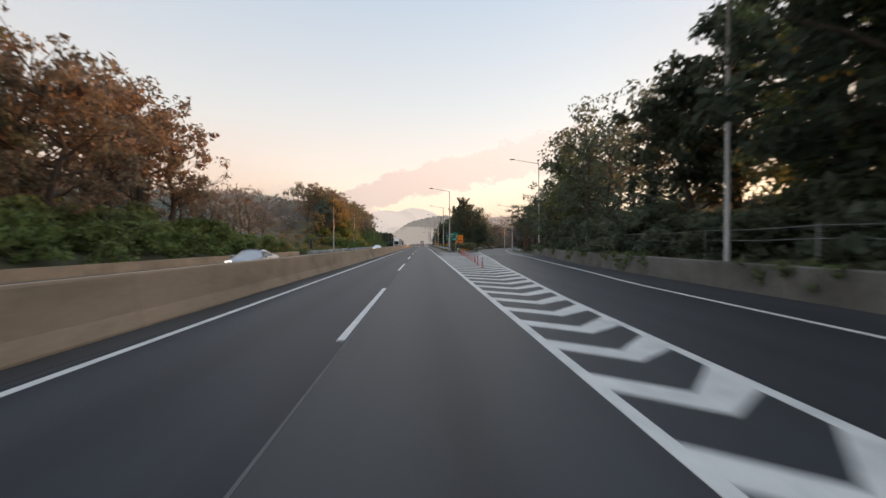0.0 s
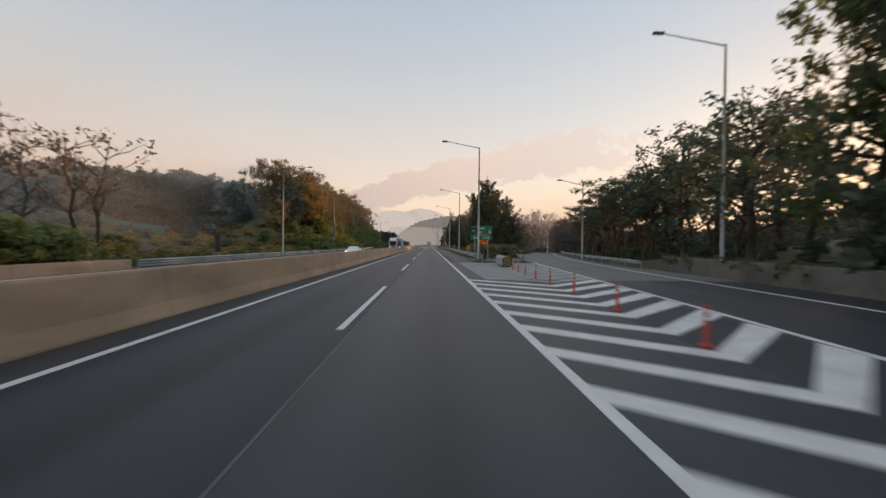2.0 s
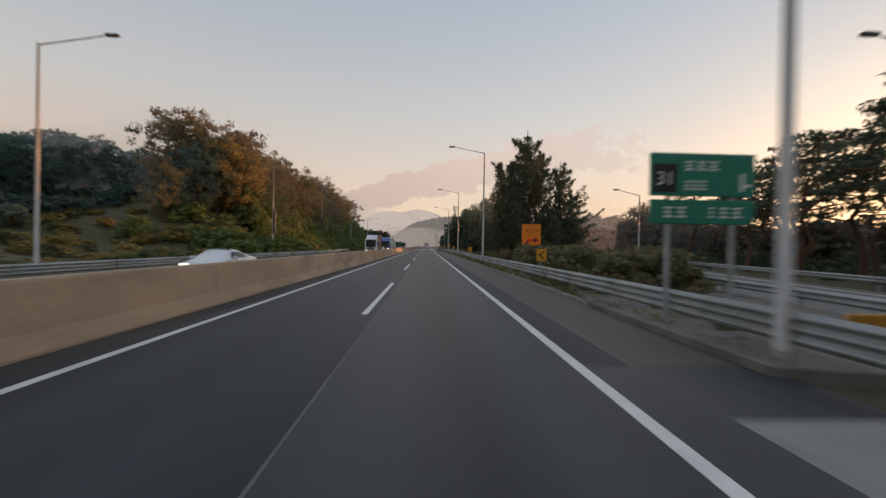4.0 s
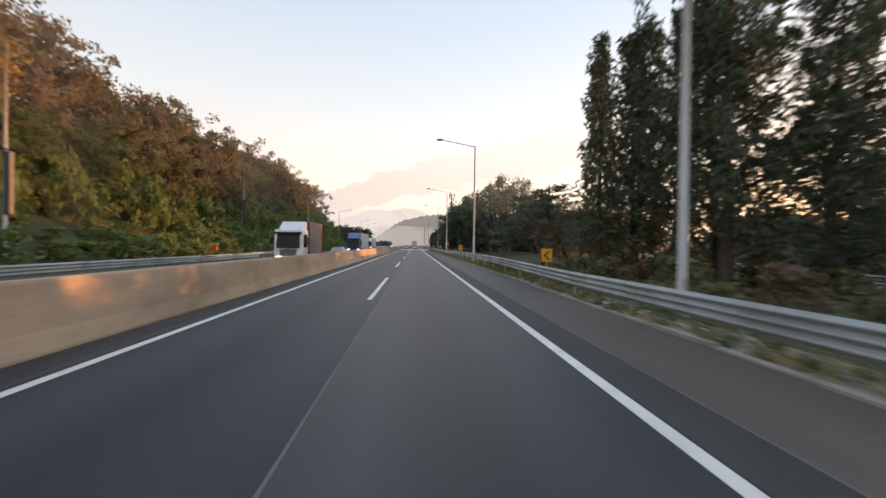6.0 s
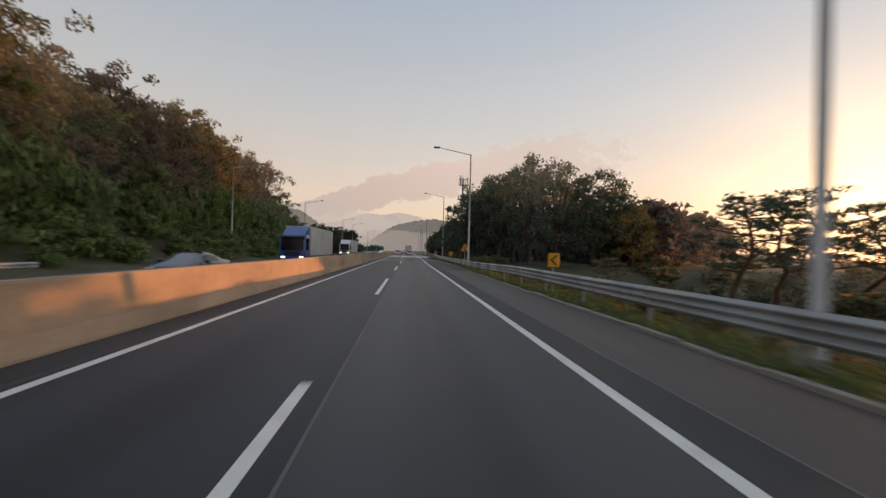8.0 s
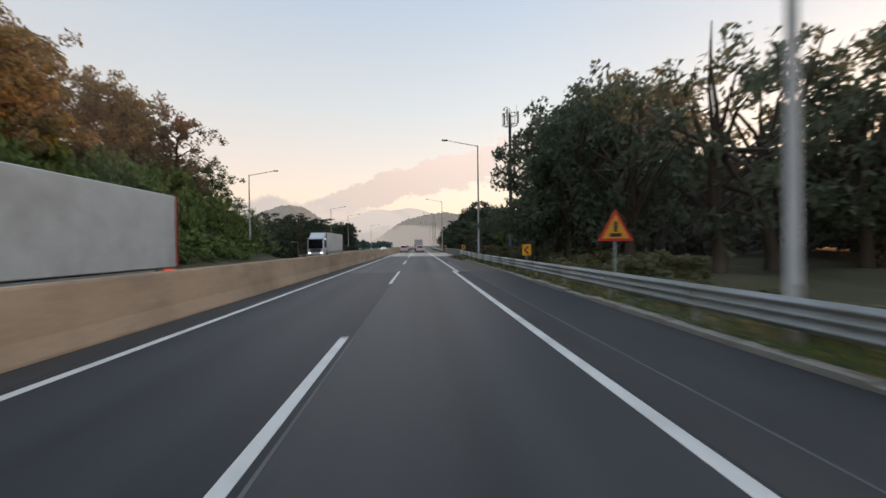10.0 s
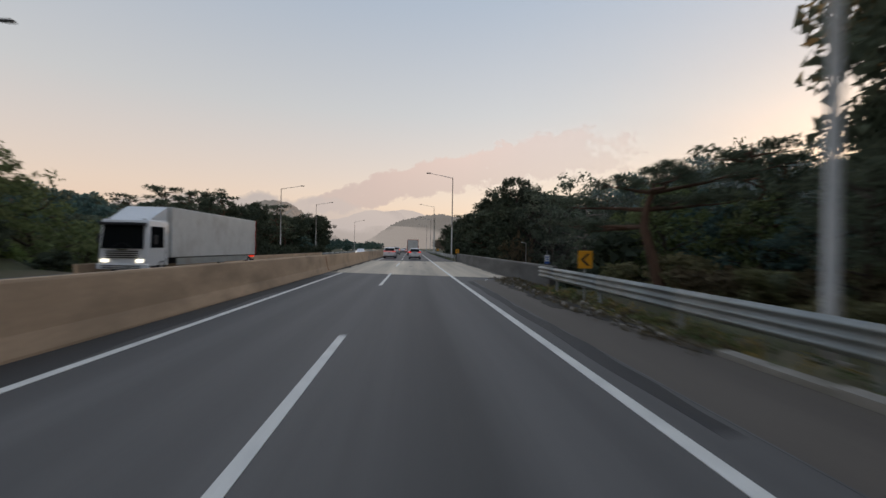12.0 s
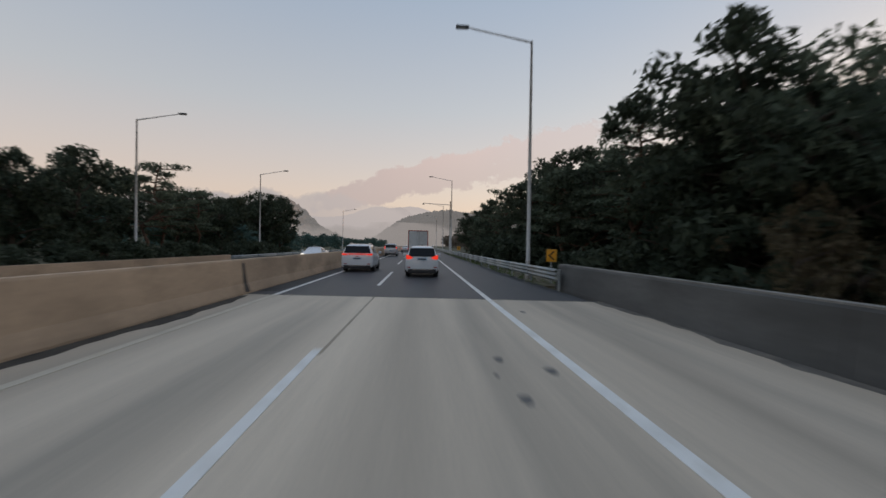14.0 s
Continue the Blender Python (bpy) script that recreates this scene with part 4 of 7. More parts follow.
tree_model("misty_round", "round", LEAF_HAZED_BROWN, BARK, (56, 57), "tree", "brownish round tree across the ramp with haze in its leaf colour", "tree", 2.2, 0.9, 0.0)
tree_model("shrub", "shrub", LEAF_GREEN, BARK, (91, 92), "shrub", "low leafy green roadside shrub", "shrub")
tree_model("dry_shrub", "shrub", LEAF_OLIVE, BARK, (93, 94), "shrub", "brownish olive roadside shrub", "shrub")
tree_model("yellow_shrub", "shrub", LEAF_DRY, BARK, (95,), "shrub", "dry yellow shrub in the roadside field", "shrub")
tree_model("sun_tinted_shrub", "shrub", LEAF_AUTUMN, BARK, (98, 99), "shrub", "shrub behind the guard rail with orange sunlight in its leaf colour", "shrub")
tree_model("dark_shrub", "shrub", LEAF_DARK, BARK, (96, 97), "shrub", "dark green undergrowth shrub below the trees", "shrub")


def plant(key, x, y, height, rnd, group, sink=0.0, wide=1.0):
    """One tree with its own trunk and crown on the ground."""
    full, trunk, crown = rnd.choice(MODELS[key])
    name, label, category = TREE_WORDS[key]
    k = height / full
    w = k * wide * rnd.uniform(0.9, 1.12)
    ob = thing(name, pose(x, y, gz(x, y) - sink, rnd.uniform(-3, 3), rnd.uniform(-3, 3), rnd.uniform(0, 360)) @ Matrix.Diagonal((w, w, k, 1)), label, category, group)
    part("trunk", trunk, None, ob)
    part("crown", crown, None, ob)
    return ob


def scatter(seed, keys, x0, x1, y0, y1, n, lo, hi, group, wide=1.0, edge=None):
    """Trees over a strip of land, spread evenly with some disorder."""
    rnd = random.Random(seed)
    for i in range(n):
        y = y0 + (y1 - y0) * (i + rnd.random()) / n
        x = x0 + (x1 - x0) * ((i * 0.618034 + rnd.uniform(-0.1, 0.1)) % 1)
        if edge:
            x += edge(y)
        plant(rnd.choice(keys), x, y, rnd.uniform(lo, hi), rnd, group, 0.15, wide)


def far_wood(seed, name, label, keys, x0, x1, y0, y1, n, lo, hi, leaf, keep=None):
    """Woods too far off to count: one mesh of many crowns."""
    rnd = random.Random(seed)
    data = [tree_data(kind, seed * 10 + i, 0.22) for i, kind in enumerate(keys)]
    V, F, base = [], [], 0
    for i in range(n):
        y = y0 + (y1 - y0) * (i + rnd.random()) / n
        x = rnd.uniform(x0, x1)
        if keep and not keep(x, y):
            continue
        crown = data[i % len(data)][1]
        k = rnd.uniform(lo, hi) / 10
        a = rnd.uniform(0, 6.28)
        pts = np.array(crown[0])
        rot = np.array([[math.cos(a), -math.sin(a), 0], [math.sin(a), math.cos(a), 0], [0, 0, 1]])
        pts = pts @ rot.T * k * np.array([1.15, 1.15, 1]) + np.array([x, y, gz(x, y)])
        V += pts.tolist()
        F += (np.array(crown[1]) + base).tolist()
        base += len(pts)
    return tagged(part(name, (V, F), leaf), label, "woods", "", "stuff")


def thicket(seed, name, label, leaf, x0, x1, y0, y1, n, lo, hi, wide=1.2, edge=None, density=0.7):
    """Undergrowth that nobody could count: one mesh of many low clumps."""
    rnd = random.Random(seed)
    data = [np.array(tree_data("shrub", seed * 7 + i, density * 1.3)[1][0]) for i in range(3)]
    V, base = [], 0
    for i in range(n):
        y = y0 + (y1 - y0) * (i + rnd.random()) / n
        x = x0 + (x1 - x0) * ((i * 0.618034 + rnd.uniform(-0.1, 0.1)) % 1) + (edge(y) if edge else 0)
        k = rnd.uniform(lo, hi) / 2
        a = rnd.uniform(0, 6.28)
        rot = np.array([[math.cos(a), -math.sin(a), 0], [math.sin(a), math.cos(a), 0], [0, 0, 1]])
        V.append(data[i % 3] @ rot.T * np.array([k * wide, k * wide, k]) + np.array([x, y, gz(x, y) - 0.1]))
    V = np.concatenate(V)
    F = np.arange(len(V)).reshape(-1, 3)
    return tagged(part(name, (V.tolist(), F.tolist()), leaf), label, "undergrowth", "", "stuff")


# beyond the oncoming lanes
scatter(1, ["autumn", "olive", "thin", "olive"], -37, -28, -22, 32, 15, 14, 17, "trees beyond the oncoming lanes")
scatter(16, ["autumn", "olive", "thin", "autumn"], -34, -28, 33, 52, 9, 13.5, 16.5, "trees beyond the oncoming lanes")
scatter(2, ["autumn", "olive", "green"], -50, -38, -22, 60, 12, 12, 16, "trees beyond the oncoming lanes")
scatter(18, ["mist"], -80, -46, 104, 180, 44, 6.5, 9, "trees on the hillside", 1.1)
scatter(3, ["thin"], -34, -27, 51, 79, 13, 9, 12, "trees beyond the oncoming lanes")
thicket(4, "slope_undergrowth", "tangled green creepers and shrubs on the roadside bank", LEAF_VINE, -30, -21.5, -22, 70, 110, 1.6, 3.6)
scatter(5, ["yellow_shrub", "dry_shrub", "yellow_shrub", "shrub"], -56, -23, 68, 128, 64, 0.9, 1.8, "shrubs in the field", 1.5)
thicket(42, "field_scrub", "dry yellow and brown scrub covering the sloping field", LEAF_DRY, -66, -23, 70, 134, 330, 0.6, 1.3, 2.0, None, 0.4)
thicket(43, "hill_scrub", "dull green scrub at the foot of the wooded hill", LEAF_HAZED, -72, -40, 100, 142, 110, 1.4, 2.8, 1.4, None, 0.5)
thicket(6, "roadside_weeds", "low green weeds along the roadside", LEAF_GREEN, -24, -20.6, 66, 130, 60, 0.6, 1.2)
far_wood(7, "hill_woods", "dark haze-tinted woods on the hill behind the field", ["broad", "pine", "round"], -135, -54, 80, 240, 240, 7, 9.5, LEAF_HAZED)
plant("yellow", -28.6, 141, 12.0, random.Random(8), "trees on the hillside", 0.1, 0.95)
scatter(8, ["olive", "mist"], -33, -29, 130, 141, 4, 8, 9.5, "trees on the hillside")
scatter(9, ["autumn", "olive", "autumn", "olive"], -42, -30, 138, 249, 58, 10.5, 14, "trees on the hillside")
scatter(10, ["green", "olive", "green", "autumn"], -30, -26.5, 142, 212, 22, 6.5, 10, "trees on the hillside")
thicket(11, "hillside_creepers", "green creepers hanging over the foot of the hillside", LEAF_VINE, -33, -21.2, 126, 256, 240, 1.2, 3.0, 1.3, None, 0.5)
thicket(52, "hanging_vines", "tall columns of green vines hanging from the hillside trees", LEAF_VINE, -31, -24.5, 140, 250, 120, 3.5, 7.0, 0.5, None, 0.6)
scatter(12, ["green", "thin", "olive", "green"], -36, -27, 250, 268, 9, 8, 12, "trees beyond the oncoming lanes")
scatter(13, ["pine", "dense", "pine", "dense"], -37, -27, 266, 362, 38, 10, 13, "trees beyond the oncoming lanes")
far_wood(17, "misty_hill_woods", "haze-tinted woods on the hill beyond the oncoming lanes", ["broad", "pine", "round"], -150, -50, 255, 460, 130, 8, 11.5, LEAF_HAZED)
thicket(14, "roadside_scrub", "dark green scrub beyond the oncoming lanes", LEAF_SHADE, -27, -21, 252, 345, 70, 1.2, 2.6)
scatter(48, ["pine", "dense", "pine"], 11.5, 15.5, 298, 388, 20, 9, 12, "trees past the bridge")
far_wood(15, "far_woods_left", "haze-tinted woods lining the road far ahead", ["broad", "pine"], -60, -28, 330, 640, 90, 5, 7.5, LEAF_HAZED)

# beside the ramp and the slow lane
scatter(21, ["dense", "dense", "green"], 3.6, 10.2, -24, 31, 16, 13.5, 17, "tall trees above the ramp wall", 0.95, wall_line)
scatter(49, ["dark", "dark", "green"], 2.6, 10, 33, 63, 7, 11.5, 15, "tall trees above the ramp wall", 0.95, wall_line)
thicket(22, "wall_undergrowth", "dark tangled undergrowth above the ramp wall", LEAF_DARK, 1.4, 9, -24, 56, 100, 1.6, 4.4, 1.2, wall_line)
thicket(54, "low_undergrowth", "low dark undergrowth at the foot of the trees", LEAF_DARK, 1.4, 8, 56, 76, 26, 0.7, 1.5, 1.2, wall_line)
scatter(20, ["lacy", "lacy", "open_pine"], 2.2, 10, 63, 86, 9, 11, 14, "tall trees above the ramp wall", 1.0, wall_line)
scatter(23, ["pine", "open_pine", "open_pine"], 22.5, 31, 82, 126, 19, 10, 13.5, "pines beside the ramp", 1.0, lambda y: max(0, (y - 92) * 0.22))
thicket(24, "ramp_undergrowth", "dark undergrowth beside the ramp", LEAF_DARK, 23, 34, 72, 140, 56, 1.0, 2.2, 1.2, lambda y: max(0, (y - 90) * 0.2))
scatter(25, ["dry_shrub"], 6.9, 12.0, 94, 124, 52, 1.8, 2.5, "hedge behind the guard rail", 1.1, lambda y: max(0, (y - 108) * 0.12))
cedar_rnd = random.Random(26)
for key, x, y, h, wide in (("column", 10.3, 138.4, 14.2, 0.85), ("column", 11.2, 140.2, 13.6, 1.0), ("column", 11.8, 137.4, 14.2, 1.0), ("cedar", 12.8, 135.6, 14.2, 0.85),
                           ("cedar", 13.4, 132.6, 18.0, 0.8), ("cedar", 14.8, 134.8, 16.0, 1.0), ("cedar", 16.4, 131.0, 13.4, 1.15), ("cedar", 18.4, 131.5, 9.5, 1.3), ("column", 12.2, 138.0, 13.8, 1.2)):
    plant(key, x, y, h, cedar_rnd, "conifers behind the guard rail", 0.1, wide)
# Rusty leaf colour stands in for orange sunlight on these shrubs.
scatter(27, ["dry_shrub", "sun_tinted_shrub", "dry_shrub"], 7.5, 20, 120, 142, 22, 1.3, 2.6, "shrubs behind the guard rail", 1.2)
for key, x, y, h in (("dark", 19.6, 57, 17.2), ("dark", 18.4, 47, 16.4), ("lacy", 25, 82.5, 13.5), ("lacy", 27.4, 85.5, 13.5)):
    plant(key, x, y, h, random.Random(int(y)), "tall trees above the ramp wall", 0.1, 0.9)
thicket(41, "rail_grass", "rough grass and weeds behind the guard rail", LEAF_OLIVE, 6.6, 8.8, 122, 212, 90, 0.5, 0.9, 1.6, None, 0.5)
rnd_pine = random.Random(3)
plant("open_pine", 8.0, 141.6, 6.3, random.Random(4), "pines below the road", 0.1, 1.75)
for x, y, h in ((9.7, 147, 7.8), (24, 170, 8.6), (30, 174, 9.2), (22, 163, 7.0), (34, 180, 9.5), (27.5, 168.5, 7.6), (12.8, 149, 7.6), (20.4, 177, 9.2), (25.6, 179, 10.2), (31, 181, 11), (14.2, 181, 4.6), (36, 188, 9)):
    plant("open_pine", x, y, h, rnd_pine, "pines below the road", 0.1, 1.2)
scatter(28, ["dry_shrub", "dark_shrub", "shrub"], 8, 34, 142, 198, 36, 0.8, 1.9, "shrubs below the road", 1.3)
grove_rnd = random.Random(29)
for key, x, y, h in (("round", 8.9, 222, 11.5), ("open_round", 13.4, 216, 14.4), ("open_round", 17.6, 213.5, 15.8), ("open_round", 22.6, 215.5, 16.4),
                     ("round", 13.6, 223.5, 15.6), ("round", 10.8, 219.5, 12.6), ("round", 23.6, 243, 22), ("round", 27.6, 244, 24), ("round", 32, 246, 23.5),
                     ("round", 28, 214.5, 15.6), ("round", 32, 217.5, 12.6), ("yellow", 33.2, 212.5, 10.2)):
    plant(key, x, y, h, grove_rnd, "round trees in a grove", 0.1, 0.86)

for key, x, y, h in (("dark", 13.5, 231.5, 16.0), ("dark", 15.6, 236.5, 13), ("lacy", 14.8, 227.5, 16.4), ("lacy", 21, 225, 17), ("lacy", 18.6, 230.5, 17.5)):
    plant(key, x, y, h, rnd_pine, "tall dark trees behind the guard rail", 0.1, 1.05)
scatter(39, ["lacy"], 13.5, 18, 225, 236, 3, 9, 11, "tall dark trees behind the guard rail")
scatter(38, ["misty_round", "misty_round", "olive"], 34, 44, 130, 150, 6, 5.5, 7, "trees across the ramp", 1.1)
dome_rnd = random.Random(38)
for x, y, h, wide in ((33.5, 141.5, 9.6, 1.05), (30.4, 138.6, 6.6, 1.1), (37.4, 143.5, 8.0, 1.1), (34, 138.8, 7.0, 1.2), (40.5, 141, 7.2, 1.1)):
    plant("misty_round", x, y, h, dome_rnd, "trees across the ramp", 0.1, wide)
# Added to cut down the sun patches on the median barrier.
thicket(46, "ramp_hedge", "undergrowth added across the ramp to block low sun", LEAF_HAZED_BROWN, 27, 41, 146, 168, 46, 2.6, 4.4, 1.2)
thicket(32, "rail_undergrowth", "brownish undergrowth behind the guard rail", LEAF_OLIVE, 7.8, 14, 205, 247, 40, 0.8, 2.0)
thicket(59, "bronze_undergrowth", "reddish brown undergrowth behind the guard rail", LEAF_DEAD, 8.5, 16, 232, 256, 46, 0.9, 1.9, 1.3, None, 0.6)
scatter(51, ["dark", "green", "mist"], 11.5, 21, 239, 257, 11, 4.2, 6.8, "small trees behind the guard rail")
scatter(33, ["mist", "pine", "mist"], 19, 34, 250, 262, 6, 10, 12, "trees below the bridge")
for x, y, top in ((58, 309, 20), (62, 312, 24), (66, 310, 26), (70, 313, 24.5), (75, 312, 25), (80, 312, 23)):
    plant("dark", x, y, top - gz(x, y), rnd_pine, "tall trees below the bridge", 0.1, 0.8)
for x, y, top in ((24, 283.5, 9.5), (28.2, 284.5, 10), (35.3, 280, 9), (31.5, 277, 8.5)):
    plant("pale_pine", x, y, top - gz(x, y), rnd_pine, "pale-trunked trees below the bridge", 0.1, 0.9)
scatter(53, ["mist"], 32, 54, 266, 310, 22, 14, 19, "tall trees below the bridge")
scatter(50, ["dense", "pine", "dark"], 16, 38, 278, 294, 14, 13, 16.5, "trees below the bridge")
scatter(34, ["dense", "pine", "dense"], 14, 26, 288, 326, 20, 11.5, 15.5, "trees past the bridge")
thicket(35, "bridge_undergrowth", "dark undergrowth past the bridge", LEAF_SHADE, 9, 24, 250, 345, 120, 2, 4.5)
for x, y, top in ((12.2, 284, 3.6), (13.2, 284.6, 4.3), (14.2, 283.4, 3.9)):
    plant("bronze", x, y, top - gz(x, y), rnd_pine, "bronze trees beside the bridge", 0.1, 0.55)
for key, x, y, top in (("dense", 20.5, 263, 8.6), ("pine", 25, 266, 9.6), ("dense", 18.6, 267, 7.2)):
    plant(key, x, y, top - gz(x, y), rnd_pine, "trees below the bridge", 0.1, 0.7)
far_wood(36, "far_woods_right", "brown haze-tinted woods lining the road far ahead", ["broad", "pine"], 20, 50, 340, 640, 90, 7, 10, LEAF_HAZED_BROWN)
far_wood(37, "valley_woods", "haze-tinted woods on the slope across the valley", ["broad", "pine", "round"], 45, 190, 225, 470, 260, 9, 13, LEAF_HAZED, lambda x, y: y > 162 + 1.33 * x)
far_wood(44, "valley_edge_woods", "brown haze-tinted woods at the edge of the valley", ["broad", "round", "broad"], 36, 84, 206, 320, 190, 8.5, 12.5, LEAF_HAZED_BROWN, lambda x, y: y > 176 + 0.95 * x)
# Added belts, mostly out of view, that keep low sun off the barrier.
far_wood(47, "ramp_far_woods", "woods added beyond the exit ramp to block low sun", ["broad", "round", "pine"], 40, 104, 55, 190, 420, 4.6, 6.4, LEAF_HAZED_BROWN, lambda x, y: 18 < y - 0.7 * x < 116)
far_wood(56, "valley_near_woods", "brown woods added at the near side of the valley to block low sun", ["broad", "round", "pine"], 46, 96, 140, 220, 240, 5.2, 7.2, LEAF_HAZED_BROWN, lambda x, y: 108 < y - 0.7 * x < 147)
far_wood(57, "valley_hill_woods", "tall brown haze-tinted woods on the hill across the valley", ["broad", "round", "pine"], 38, 82, 224, 300, 120, 8, 10.5, LEAF_HAZED_BROWN, lambda x, y: 198 < y - 0.7 * x < 250)
# Another added belt, tall enough to shade one stretch of the barrier.
far_wood(58, "valley_rise_woods", "tall brown woods added across the valley to block low sun", ["broad", "round", "pine"], 50, 100, 160, 222, 300, 9.5, 11, LEAF_HAZED_BROWN, lambda x, y: 136 < y - 0.7 * x < 146)
thicket(45, "valley_scrub", "low brown scrub on the valley floor", LEAF_OLIVE, 28, 70, 152, 215, 90, 1.2, 3.0, 1.6, None, 0.45)


# weeds along the verge
weed_rng = np.random.default_rng(8)
n_w = 1500
wy = np.concatenate([weed_rng.uniform(84, 248, n_w), weed_rng.uniform(288, 360, 300)])
wx = 5.12 + 1.2 * weed_rng.random(len(wy)) ** 1.5
weeds = leaf_quads(np.stack([wx, wy, np.full(len(wy), 0.09)], 1), np.full(len(wy), 0.16), 12, 0.09, 0.6, 9, 0.35)
dry = weed_rng.uniform(86, 248, 800)
dry_x = 5.05 + 1.5 * weed_rng.random(len(dry))
straw = leaf_quads(np.stack([dry_x, dry, np.full(len(dry), 0.1)], 1), np.full(len(dry), 0.17), 12, 0.1, 0.8, 19, 0.25)
turf_y = weed_rng.uniform(144, 196, 1900)
turf_x = 5.22 + 1.5 * weed_rng.random(len(turf_y))
turf = leaf_quads(np.stack([turf_x, turf_y, np.full(len(turf_y), 0.08)], 1), np.full(len(turf_y), 0.14), 9, 0.09, 0.7, 23, 0.3)
tagged(part("verge_grass", turf, LEAF_GRASS), "strip of fresh green grass under the guard rail", "grass", "", "stuff")
tagged(part("verge_straw", straw, LEAF_DRY), "dry straw-coloured grass along the guard rail", "grass", "", "stuff")
tagged(part("verge_weeds", weeds, LEAF_GREEN), "tufts of green weeds under the guard rail", "weeds", "", "stuff")


# dead weeds and rubble washed onto the shoulder before the bridge
wash = np.random.default_rng(31)
wash_y = wash.uniform(236, 254, 520)
wash_x = 5.75 - 1.5 * wash.random(len(wash_y)) ** 2
dead = leaf_quads(np.stack([wash_x, wash_y, np.full(len(wash_y), 0.05)], 1), np.full(len(wash_y), 0.16), 9, 0.07, 0.6, 32, 0.4)
tagged(part("shoulder_weeds", dead, LEAF_DEAD), "dead brown weeds in the dirt on the shoulder", "weeds", "", "stuff")


def rubble(name, label, n, x0, x1, y0, y1, seed):
    """Loose stones strewn over the verge."""
    g = random.Random(seed)
    stones = []
    for _ in range(n):
        x, y, r = g.uniform(x0, x1), g.uniform(y0, y1), g.uniform(0.025, 0.085)
        stones.append(tube([(x - r, y, 0.02), (x - r * 0.4, y + r * 0.3, 0.03 + r * 0.3), (x + r * 0.5, y - r * 0.2, 0.03 + r * 0.25), (x + r, y, 0.02)], [r * 0.35, r * g.uniform(0.7, 1), r * g.uniform(0.6, 0.9), r * 0.3], 5))
    tagged(part(name, joined(*stones), STONE), label, "stones", "", "stuff")


rubble("verge_rubble", "pale loose stones on the dusty verge", 420, 5.1, 6.3, 86, 141, 41)
rubble("shoulder_rubble", "loose stones and crumbled concrete on the dirty shoulder", 110, 4.3, 5.6, 237, 253.5, 42)


def leaning_pine(x, y):
    """A crooked pine whose long flat limbs reach out beside the guard rail."""
    g = random.Random(77)
    base = gz(x, y)
    tree = thing("pine_tree", pose(x, y, base), "leaning crooked pine with long flat dark limbs", "pine tree", "pines before the bridge")
    stem = [Vector(v) for v in ((0.05, 0, -0.4), (-0.05, 0.02, 0.5 - base), (-0.3, 0.1, 1.6 - base), (-0.55, 0.2, 2.6 - base), (-0.42, 0.3, 3.2 - base), (-0.2, 0.3, 3.8 - base), (-0.1, 0.4, 4.4 - base))]
    wood = [tube(stem, [0.22, 0.19, 0.17, 0.15, 0.12, 0.09, 0.03], 9)]
    centres, radii = [], []
    for k, tip in ((3, (-1.9, 4.2, 2.8)), (3, (-1.4, 2.6, 2.5)), (4, (-2.3, 3.0, 3.5)), (4, (1.7, 1.5, 3.7)), (4, (1.9, -0.6, 3.4)), (5, (1.3, -1.6, 4.1)), (5, (-0.6, -1.5, 4.0)), (5, (-1.4, 1.2, 4.1)), (6, (0.5, 0.8, 4.7))):
        end = Vector((tip[0], tip[1], tip[2] - base))
        limb = crooked(stem[k], end, 0.28, g, 6)
        wood.append(tube(limb, [0.085 - 0.012 * i for i in range(7)], 6))
        for i in (3, 4, 5, 6):
            for _ in range(3):
                twig = limb[i] + Vector((g.gauss(0, 0.42), g.gauss(0, 0.42), g.uniform(0.02, 0.28)))
                wood.append(tube([limb[i], twig], [0.02, 0.008], 4))
                centres.append(twig)
                radii.append(g.uniform(0.28, 0.5))
    part("trunk", joined(*wood), PINE_BARK, tree, "", True)
    part("crown", leaf_quads(centres, radii, 75, 0.075, 0.38, 78, 0.45), LEAF_PINE, tree)


leaning_pine(8.1, 242.8)

# creepers spilling over the ramp wall
cr = np.random.default_rng(4)
cy = cr.uniform(-24, 75, 420)
cy = cy[np.sin(cy * 0.55) + 0.6 * np.sin(cy * 0.21 + 1) > -0.1]
cx = np.array([wall_line(y) for y in cy]) + cr.uniform(-0.1, 0.5, len(cy))
cz = cr.uniform(0.75, 1.15, len(cy)) - 0.6 * (cr.random(len(cy)) ** 3)
creeper = leaf_quads(np.stack([cx, cy, cz], 1), np.full(len(cy), 0.28), 26, 0.085, 0.8, 5)
tagged(part("wall_creepers", creeper, LEAF_GREEN), "green creepers spilling over the concrete ramp wall", "creepers", "", "stuff")

